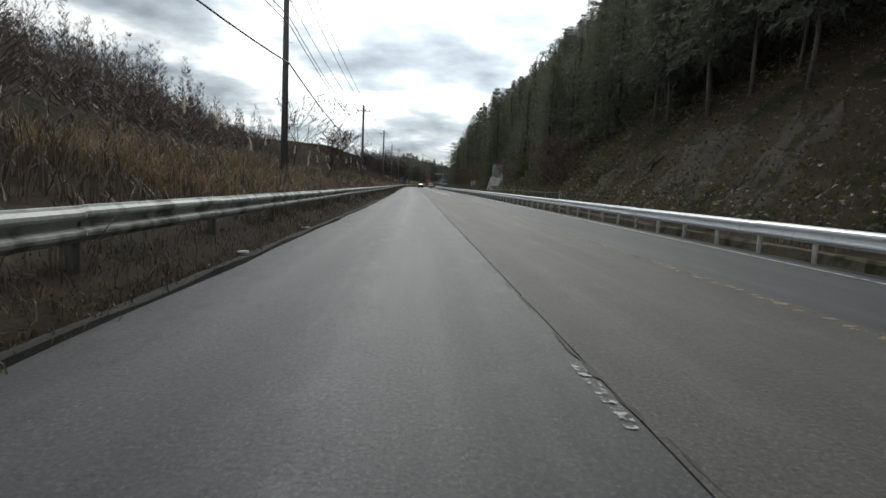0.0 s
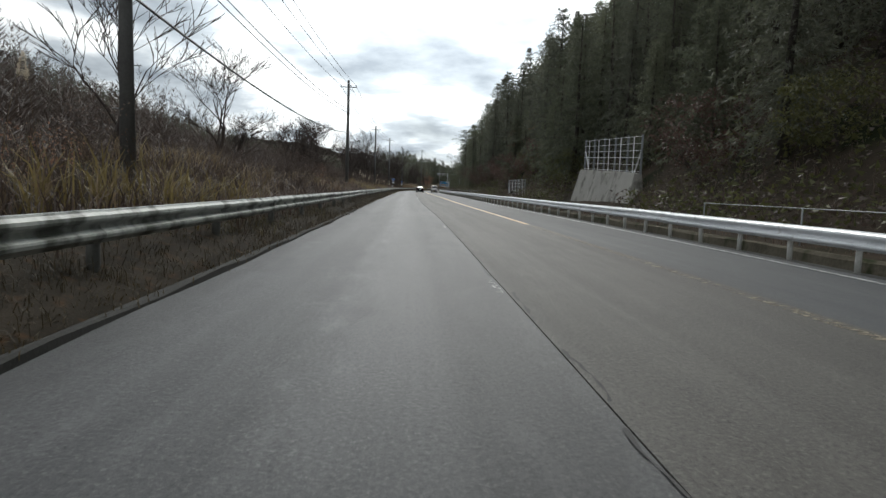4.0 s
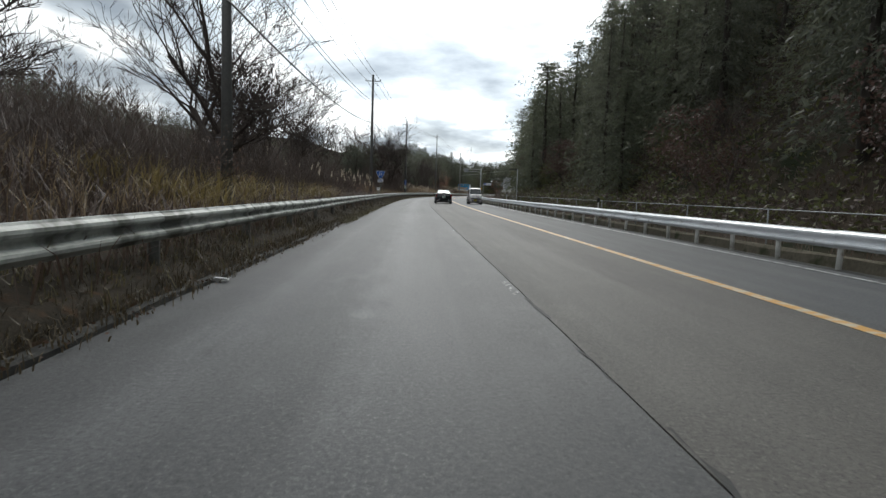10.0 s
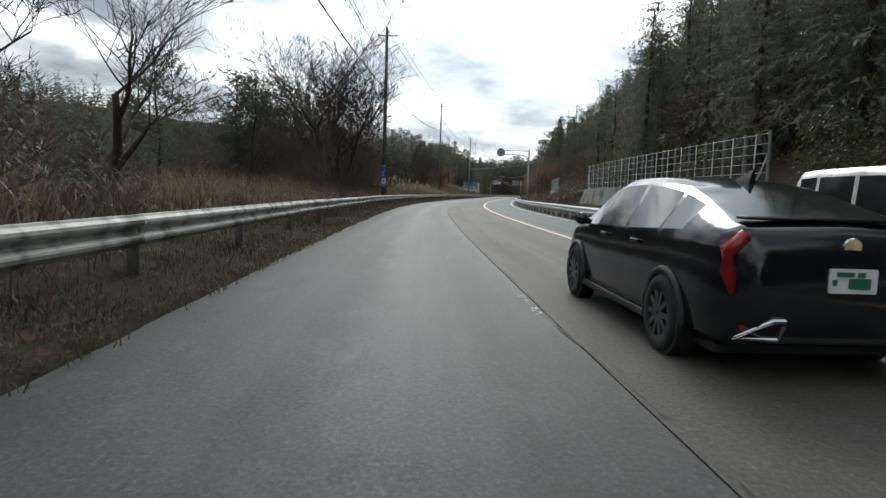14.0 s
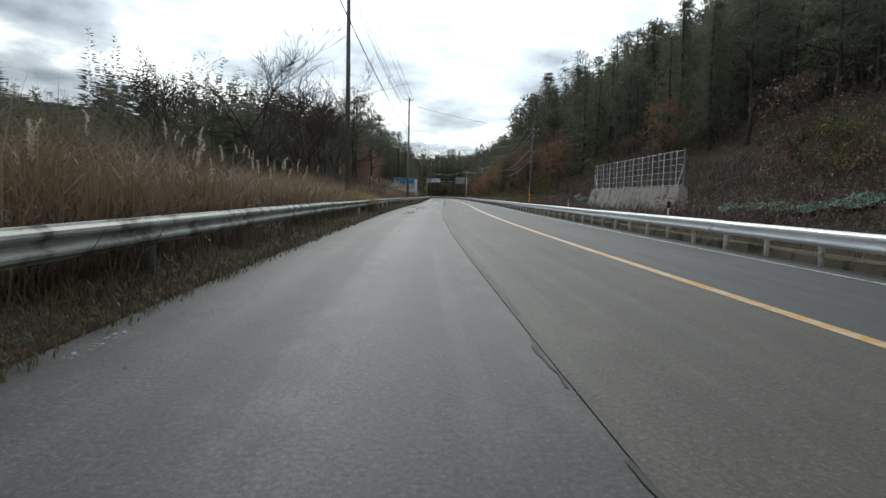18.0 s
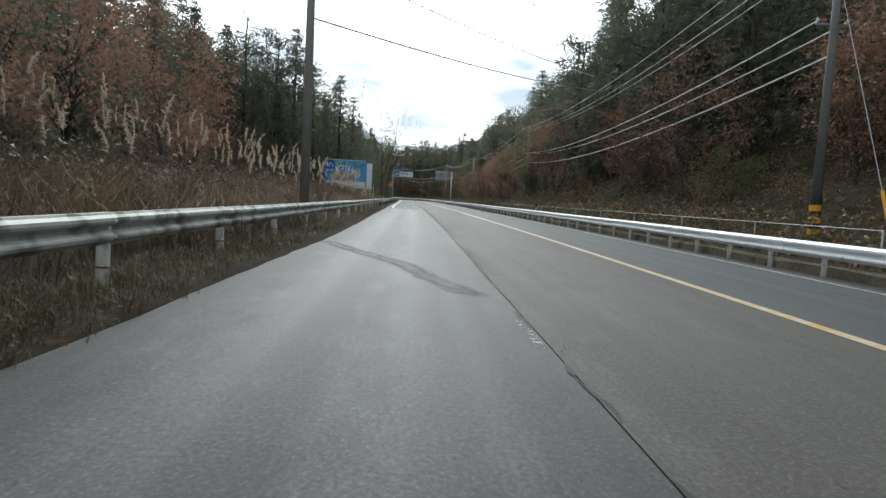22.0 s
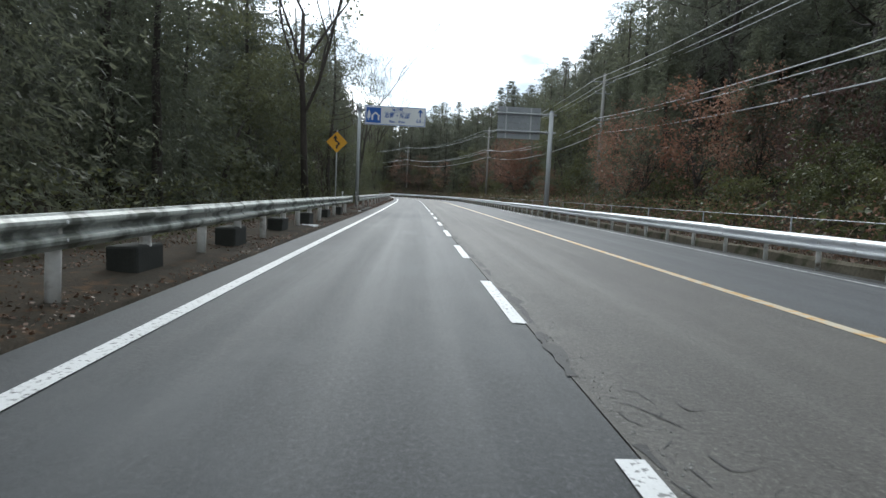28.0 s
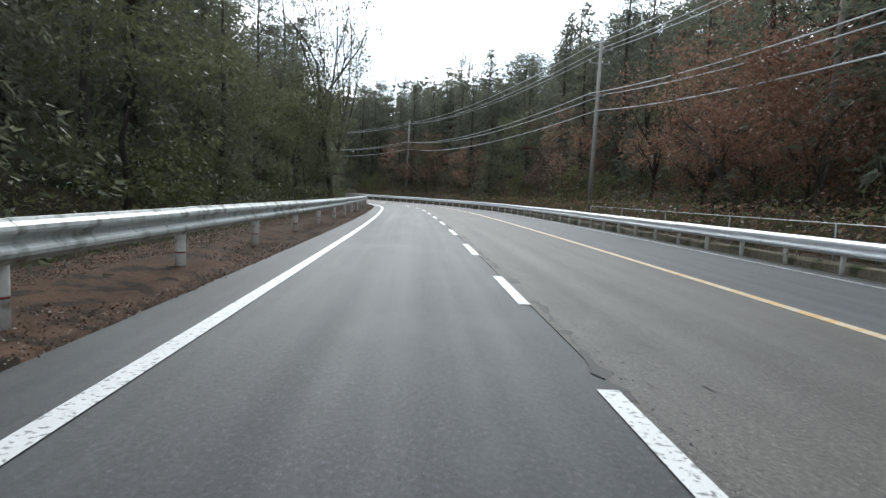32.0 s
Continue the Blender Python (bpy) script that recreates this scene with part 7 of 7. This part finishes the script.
# bare earth faces on the cut slope
EARTH = material("bare_cut_earth", (0.045, 0.038, 0.030), (0.095, 0.082, 0.068), 3, 0.5, 0.95, bump=0.9, spots=((0.030, 0.030, 0.018), 0.48, 0.60, 0.7), spec=0.1)
for k, (a, b, lo, hi, lean) in enumerate(((12.0, 15.0, 10.4, 14.0, 1.8), (19.5, 23.0, 10.2, 14.6, 2.2), (25.0, 31.5, 10.3, 14.8, 2.6), (33.5, 35.4, 10.0, 13.8, 2.0), (38.0, 42.0, 10.2, 12.6, 1.4))):
    vs, fs = [], []
    for i in range(13):
        for j in range(9):
            v = j / 8
            edge = 0.5 * math.sin(j * 1.9 + k) * (abs(i - 6) / 6)
            q, dd_ = a + (b - a) * i / 12 + lean * v + edge, lo + (hi - lo) * v + 0.25 * math.sin(i * 1.3 + k)
            rim = 0.12 if 0 < i < 12 and 0 < j < 8 else -0.25
            x, y = road(q, dd_)
            vs.append((float(x), float(y), float(height(q, dd_)) + rim + 0.10 * math.sin(i * 2.1 + j * 1.7)))
    fs = [(i * 9 + j, (i + 1) * 9 + j, (i + 1) * 9 + j + 1, i * 9 + j + 1) for i in range(12) for j in range(8)]
    tagged(mesh_object("earth_face", vs, fs, EARTH, smooth=True), "bare brown earth face on the cut slope", "slope", kind="structure")


def crumbs(a, b, d0, d1, count, seed, size=0.014):
    """Broken stones along a crumbling joint."""
    r = np.random.default_rng(seed)
    ss, dd = r.uniform(a, b, count), d0 + (d1 - d0) * r.random(count) ** 2
    keep = lift_noise(ss, dd, 1.7) > -0.5 + r.random(count)
    ss, dd = ss[keep], dd[keep]
    n = len(ss)
    c = np.concatenate([road(ss, dd), np.full((n, 1), 0.008)], 1)
    k = size * (0.5 + r.random((n, 1, 1)))
    tri = np.array([[1, 0, 0], [-0.5, 0.87, 0], [-0.5, -0.87, 0], [0, 0, 0.35]])[None] + r.normal(0, 0.25, (n, 4, 3))
    tri[:, :3, 2] = 0.0
    vs = (c[:, None, :] + tri * k).reshape(-1, 3)
    q = np.arange(n)[:, None] * 4
    fs = np.concatenate([q + np.array([[0, 1, 3]]), q + np.array([[1, 2, 3]]), q + np.array([[2, 0, 3]])])
    return tagged(new("loose_stones", pydata("loose_stones", vs, fs, STONE)), "loose crumbs of broken asphalt along the joint", "stones", kind="stuff")


STONE = material("broken_asphalt_crumbs", (0.08, 0.078, 0.074), (0.26, 0.255, 0.24), 60, 9, 0.8, bump=0.2)
crumbs(336, 396, 0.03, 0.30, 9000, 401, 0.010)
crumbs(396, 500, 0.05, 0.30, 9000, 402, 0.009)
crumbs(150, 396, -3.75, -3.0, 6000, 404, 0.010)

# scraps at the roadside
scrap = material("torn_plastic", (0.5, 0.5, 0.5), (0.65, 0.65, 0.64), 20, 2, 0.5, bump=0)
for k, (s_, d_) in enumerate(((190.4, -3.75), (189.2, -2.0), (15.0, -3.9), (302.4, -3.95), (172.5, -3.8), (146.5, -3.85), (9.6, -3.9), (134.0, 0.0), (246.8, 0.3))):
    root = empty("roadside_scrap", on_road(s_, d_, 0.012 if d_ > -3.9 else 0.07), "small scrap of pale litter on the road edge", "litter", "scraps of litter")
    bm = box(0.16 if d_ < -3 else 0.05, 0.10 if d_ < -3 else 0.04, 0.03, (0, 0, 0.015), 0.01)
    for v in bm.verts:
        v.co += Vector((plan.gauss(0, 0.012), plan.gauss(0, 0.012), abs(plan.gauss(0, 0.01))))
    part("scrap", bm, scrap, root)

# ---------------------------------------------------------------- vehicles
TYRE = material("tyre_rubber", (0.010, 0.010, 0.010), (0.022, 0.022, 0.022), 40, 3, 0.85, bump=0.3)
RIM_DARK = material("dark_alloy", (0.06, 0.06, 0.065), (0.10, 0.10, 0.105), 30, 3, 0.35, metal=0.8, bump=0)
RIM_SILVER = material("silver_alloy", (0.38, 0.38, 0.39), (0.46, 0.46, 0.47), 30, 3, 0.35, metal=0.8, bump=0)
CAR_BLACK = material("black_car_paint", (0.006, 0.008, 0.010), (0.010, 0.012, 0.015), 5, 0.8, 0.12, bump=0, spec=0.6)
CAR_SILVER = material("silver_pink_car_paint", (0.45, 0.42, 0.42), (0.46, 0.43, 0.43), 5, 0.8, 0.28, metal=0.35, bump=0)
CAR_GLASS = material("tinted_car_glass", (0.010, 0.013, 0.014), (0.016, 0.02, 0.02), 5, 1, 0.06, bump=0, spec=0.8)
CHROME = material("bright_chrome", (0.62, 0.63, 0.64), (0.70, 0.71, 0.72), 20, 2, 0.12, metal=1.0, bump=0)
TRIM = material("black_plastic_trim", (0.012, 0.012, 0.012), (0.022, 0.022, 0.022), 30, 3, 0.6, bump=0.1)
LAMP_RED = material("red_lamp_lens", (0.20, 0.008, 0.010), (0.27, 0.012, 0.014), 20, 2, 0.15, bump=0)
LAMP_CLEAR = material("clear_lamp_lens", (0.55, 0.57, 0.58), (0.68, 0.70, 0.71), 20, 2, 0.1, bump=0)
PLATE_YELLOW = material("yellow_number_plate", (0.62, 0.50, 0.03), (0.70, 0.57, 0.04), 20, 2, 0.5, bump=0)


def ring(st):
    """Half of a car's cross-section at one place along it, from the floor up to the roof's middle."""
    y, w, zb, zm, belt, wr, roof = st
    return [(0, zb), (w * 0.86, zb), (w * 0.975, zb + 0.10), (w, zm), (w * 0.985, belt - 0.10), (w * 0.955, belt), (wr + (w * 0.955 - wr) * 0.12, belt + (roof - belt) * 0.82),
            (wr * 0.93, roof - 0.025 * min(1, (roof - belt) * 4)), (wr * 0.55, roof), (0, roof + 0.012)]


def car_shell(root, stations, paint, side_glass, front_glass, rear_glass, fine=3):
    """A lofted body; the faces of its windows are parts of their own. Glass spans are given along the car."""
    ys = [s_[0] for s_ in stations]
    dense = []
    for i in range(len(ys) - 1):
        for k in range(fine):
            dense.append(ys[i] + (ys[i + 1] - ys[i]) * k / fine)
    dense.append(ys[-1])
    marks = sorted(set([round(v, 4) for v in dense] + [round(v, 4) for span in side_glass + [front_glass, rear_glass] for v in span]))
    cols = list(zip(*stations))

    def smooth_at(col, y):
        i = max(0, min(len(ys) - 2, int(np.searchsorted(ys, y, side="right")) - 1))
        t = (y - ys[i]) / (ys[i + 1] - ys[i])
        m0 = (cols[col][i + 1] - cols[col][max(0, i - 1)]) / (ys[i + 1] - ys[max(0, i - 1)])
        m1 = (cols[col][min(len(ys) - 1, i + 2)] - cols[col][i]) / (ys[min(len(ys) - 1, i + 2)] - ys[i])
        h = ys[i + 1] - ys[i]
        return (2 * t ** 3 - 3 * t * t + 1) * cols[col][i] + (t ** 3 - 2 * t * t + t) * h * m0 + (3 * t * t - 2 * t ** 3) * cols[col][i + 1] + (t ** 3 - t * t) * h * m1

    rings = [[(y, x, z) for x, z in ring((y, *[smooth_at(c, y) for c in range(1, 7)]))] for y in marks]
    groups = {}
    for i in range(len(marks) - 1):
        mid = (marks[i] + marks[i + 1]) / 2
        for sgn in (1, -1):
            for k in range(len(rings[0]) - 1):
                key = "body"
                for j, (a, b) in enumerate(side_glass):
                    if k == 5 and a < mid < b:
                        key = "side_window%d%d" % (j, sgn)
                if k in (7, 8) and front_glass[0] < mid < front_glass[1]:
                    key = "windscreen"
                if k in (7, 8) and rear_glass[0] < mid < rear_glass[1]:
                    key = "rear_window"
                q = [rings[i][k], rings[i + 1][k], rings[i + 1][k + 1], rings[i][k + 1]]
                groups.setdefault(key, []).append([(x * sgn, y, z) for y, x, z in (q if sgn > 0 else q[::-1])])
    for end in (0, -1):
        rg = rings[end]
        groups["body"].append([(x, y, z) for y, x, z in rg] + [(-x, y, z) for y, x, z in rg[-2:0:-1]])
    for key, faces in groups.items():
        bm = bmesh.new()
        for f in faces:
            try:
                bm.faces.new([bm.verts.new(v) for v in f])
            except ValueError:
                pass
        bmesh.ops.remove_doubles(bm, verts=bm.verts, dist=0.0006)
        name = "body" if key == "body" else ("side_window" if key.startswith("side") else key)
        part(name, bm, paint if key == "body" else CAR_GLASS, root, smooth=True)


def wheel(root, x, y, radius, width, rim_mat, outward):
    m = at(x, y, radius)
    w = new("wheel")
    w.parent, w.matrix_basis = root, m
    own = bmesh.new()
    prof = [(radius * 0.62, -width / 2), (radius * 0.93, -width / 2), (radius, -width * 0.36), (radius, width * 0.36), (radius * 0.93, width / 2), (radius * 0.62, width / 2)]
    n = 28
    vv = [[own.verts.new((u, rr * math.cos(6.2832 * k / n), rr * math.sin(6.2832 * k / n))) for rr, u in prof] for k in range(n)]
    for k in range(n):
        for j in range(len(prof)):
            own.faces.new((vv[k][j], vv[k][(j + 1) % len(prof)], vv[(k + 1) % n][(j + 1) % len(prof)], vv[(k + 1) % n][j]))
    part("tyre", own, TYRE, w, smooth=True)
    o = tube((-width * 0.44, 0, 0), (width * 0.44, 0, 0), radius * 0.2, radius * 0.2, 14)
    face = outward * width * 0.42
    for k in range(10):
        a = 6.2832 * k / 10
        box(0.03, radius * 0.62, 0.05, (face, radius * 0.36 * math.cos(a), radius * 0.36 * math.sin(a)), 0.006, o, Matrix.Rotation(a, 4, "X"))
    part("rim", o, rim_mat, w)
    b = tube((outward * -width * 0.1, 0, 0), (outward * -width * 0.05, 0, 0), radius * 0.61, radius * 0.61, 24)
    part("brake_shadow_plate", b, TRIM, w)


def arches(root, spots, radius, half):
    for y in spots:
        for sgn in (1, -1):
            pts = [(sgn * half, y + (radius + 0.045) * math.cos(a), radius + (radius + 0.045) * math.sin(a)) for a in np.linspace(-0.25, math.pi + 0.25, 15)]
            vs, fs = sweep(pts, 0.035, 6)
            mesh_object("wheel_arch", vs, fs, TRIM, root, smooth=True)
            bm = tube((sgn * (half - 0.16), y, radius), (sgn * (half + 0.012), y, radius), radius + 0.035, radius + 0.035, 26)
            part("wheel_housing", bm, TRIM, root)


def dark_hatchback(m):
    """A sleek black five-door saloon, rear towards -y."""
    root = empty("black_car", m, "glossy black hybrid hatchback with white rear plate", "car")
    st = [(-2.27, 0.66, 0.36, 0.60, 0.84, 0.58, 0.88), (-2.18, 0.78, 0.28, 0.62, 0.98, 0.66, 1.06), (-1.95, 0.855, 0.22, 0.62, 1.02, 0.66, 1.12), (-1.55, 0.875, 0.20, 0.62, 1.02, 0.63, 1.24), (-1.05, 0.88, 0.19, 0.62, 1.0, 0.60, 1.375),
          (-0.45, 0.88, 0.18, 0.62, 0.97, 0.60, 1.455), (0.15, 0.88, 0.18, 0.62, 0.95, 0.60, 1.47), (0.65, 0.88, 0.18, 0.60, 0.94, 0.61, 1.40), (1.05, 0.875, 0.18, 0.60, 0.93, 0.64, 1.22), (1.42, 0.865, 0.18, 0.58, 0.90, 0.70, 0.985), (1.85, 0.84, 0.20, 0.55, 0.80, 0.66, 0.85), (2.12, 0.76, 0.22, 0.50, 0.68, 0.58, 0.72), (2.27, 0.62, 0.26, 0.42, 0.54, 0.45, 0.56)]
    car_shell(root, st, CAR_BLACK, [(-1.50, -1.12), (-1.06, -0.30), (-0.22, 0.62), (0.68, 1.0)], (0.60, 1.38), (-1.95, -1.02))
    for y in (-1.32, 1.38):
        for sgn in (1, -1):
            wheel(root, sgn * 0.812, y, 0.315, 0.205, RIM_DARK, sgn)
    arches(root, (-1.32, 1.38), 0.315, 0.872)
    for sgn in (1, -1):
        vs, fs = sweep([(sgn * 0.70, -2.20, 1.03), (sgn * 0.80, -2.16, 0.92), (sgn * 0.795, -2.17, 0.78), (sgn * 0.775, -2.21, 0.62)], [0.045, 0.06, 0.055, 0.02], 8)
        mesh_object("tail_lamp", vs, fs, LAMP_RED, root, "red wrap-round lens", True)
        vs, fs = sweep([(sgn * 0.44, -2.285, 0.46), (sgn * 0.52, -2.285, 0.46), (sgn * 0.76, -2.235, 0.33), (sgn * 0.48, -2.27, 0.33), (sgn * 0.45, -2.285, 0.43)], 0.018, 6)
        mesh_object("bumper_trim", vs, fs, CHROME, root, "chrome hook-shaped trim")
        vs, fs = sweep([(sgn * 0.90, 0.78, 0.96), (sgn * 1.02, 0.74, 1.0), (sgn * 1.06, 0.72, 1.0)], [0.03, 0.075, 0.06], 8)
        mesh_object("mirror", vs, fs, CAR_BLACK, root, smooth=True)
        for y in (-0.62, 0.30):
            part("door_handle", box(0.03, 0.20, 0.035, (sgn * 0.885, y, 0.86), 0.012), CAR_BLACK, root)
        part("sill", box(0.05, 2.1, 0.07, (sgn * 0.865, 0.02, 0.235), 0.02), TRIM, root)
        part("reflector", box(0.12, 0.02, 0.035, (sgn * 0.66, -2.225, 0.40), 0.006), LAMP_RED, root)
    part("spoiler", box(1.30, 0.16, 0.025, (0, -2.02, 1.135), 0.01), CAR_BLACK, root)
    pl = plate_from(rounded(0.33, 0.165, 0.012), 0.012, "number_plate", SIGN_WHITE, root, at(0, -2.284, 0.74))
    for x, z, w_, h_ in ((-0.06, 0.845, 0.12, 0.03), (0.05, 0.845, 0.05, 0.03), (-0.13, 0.79, 0.03, 0.04), (0.04, 0.785, 0.15, 0.07)):
        plate_from(rect(w_, h_), 0.003, "bar", SIGN_GREEN, root, at(x, -2.292, z - 0.06))
    part("badge", tube((0, -2.235, 0.965), (0, -2.25, 0.962), 0.065, 0.06, 18), CHROME, root)
    for x in (-0.48, 0.5):
        part("badge", box(0.13, 0.008, 0.022, (x, -2.215, 0.965), 0.003), CHROME, root)
    part("rear_bumper_insert", box(1.15, 0.05, 0.16, (0, -2.235, 0.38), 0.02), TRIM, root)
    fin = bmesh.new()
    vv = [fin.verts.new(v) for v in ((0.03, -0.95, 1.40), (-0.03, -0.95, 1.40), (-0.03, -0.70, 1.43), (0.03, -0.70, 1.43), (0.008, -0.98, 1.53), (-0.008, -0.98, 1.53))]
    for f in ((0, 1, 5, 4), (1, 2, 5), (2, 3, 4, 5), (3, 0, 4), (0, 3, 2, 1)):
        fin.faces.new([vv[i] for i in f])
    part("antenna_fin", fin, CAR_BLACK, root)
    part("floor_pan", box(1.5, 3.9, 0.10, (0, 0, 0.20), 0.02), TRIM, root)
    return root


def small_van(m):
    """A boxy silver kei-class van, its front towards -y."""
    root = empty("silver_van", m, "silver boxy small van with yellow number plate", "van")
    st = [(-1.70, 0.62, 0.26, 0.45, 0.70, 0.55, 0.76), (-1.64, 0.70, 0.20, 0.50, 0.92, 0.62, 1.00), (-1.40, 0.73, 0.17, 0.55, 0.99, 0.66, 1.10), (-1.18, 0.737, 0.17, 0.55, 1.0, 0.655, 1.34), (-0.90, 0.737, 0.17, 0.55, 1.0, 0.645, 1.64), (-0.62, 0.737, 0.17, 0.55, 1.0, 0.64, 1.745),
          (0.0, 0.737, 0.17, 0.55, 1.0, 0.645, 1.78), (0.8, 0.737, 0.17, 0.55, 1.0, 0.645, 1.78), (1.45, 0.733, 0.18, 0.55, 1.0, 0.61, 1.76), (1.62, 0.72, 0.20, 0.55, 1.0, 0.60, 1.70), (1.70, 0.68, 0.26, 0.55, 0.98, 0.56, 1.45)]
    car_shell(root, st, CAR_SILVER, [(-1.02, -0.62), (-0.55, 0.25), (0.33, 1.05), (1.12, 1.52)], (-1.38, -0.72), (1.60, 1.69))
    for y in (-1.15, 1.22):
        for sgn in (1, -1):
            wheel(root, sgn * 0.697, y, 0.275, 0.15, RIM_SILVER, sgn)
    arches(root, (-1.15, 1.22), 0.275, 0.732)
    for sgn in (1, -1):
        part("head_lamp", box(0.30, 0.16, 0.20, (sgn * 0.50, -1.635, 0.83), 0.05), LAMP_CLEAR, root)
        part("fog_lamp", tube((sgn * 0.52, -1.70, 0.42), (sgn * 0.52, -1.68, 0.42), 0.05, 0.05, 12), LAMP_CLEAR, root)
        vs, fs = sweep([(sgn * 0.74, -0.98, 1.04), (sgn * 0.83, -1.0, 1.08), (sgn * 0.87, -1.0, 1.08)], [0.03, 0.085, 0.07], 8)
        mesh_object("mirror", vs, fs, CAR_SILVER, root, smooth=True)
        for y in (-0.1, 0.75):
            part("door_handle", box(0.025, 0.16, 0.03, (sgn * 0.742, y, 0.90), 0.008), CHROME, root)
        part("tail_lamp", box(0.05, 0.05, 0.42, (sgn * 0.67, 1.67, 1.15), 0.012), LAMP_RED, root)
    part("grille", box(0.74, 0.03, 0.13, (0, -1.665, 0.80), 0.02), STEEL_GREY, root)
    part("badge", box(0.10, 0.01, 0.06, (0, -1.685, 0.81), 0.01), CHROME, root)
    part("intake", box(0.98, 0.03, 0.13, (0, -1.70, 0.60), 0.02), TRIM, root)
    part("lower_grille", box(0.86, 0.03, 0.14, (0, -1.70, 0.36), 0.02), TRIM, root)
    plate_from(rounded(0.33, 0.165, 0.012), 0.012, "number_plate", PLATE_YELLOW, root, at(-0.05, -1.73, 0.45))
    for x, z, w_, h_ in ((-0.07, 0.49, 0.12, 0.028), (0.0, 0.43, 0.2, 0.06)):
        plate_from(rect(w_, h_), 0.003, "bar", SIGN_BLACK, root, at(x - 0.03, -1.735, z))
    for sgn in (0.28, -0.20):
        vs, fs = sweep([(sgn, -1.36, 1.12), (sgn + 0.12, -1.28, 1.18), (sgn + 0.42, -1.15, 1.27)], 0.01, 5)
        mesh_object("wiper", vs, fs, TRIM, root)
    part("floor_pan", box(1.3, 3.1, 0.10, (0, 0, 0.19), 0.02), TRIM, root)
    return root


dark_hatchback(on_road(205.4, 1.50, 0.01))
small_van(on_road(206.8, 5.05, 0.006))
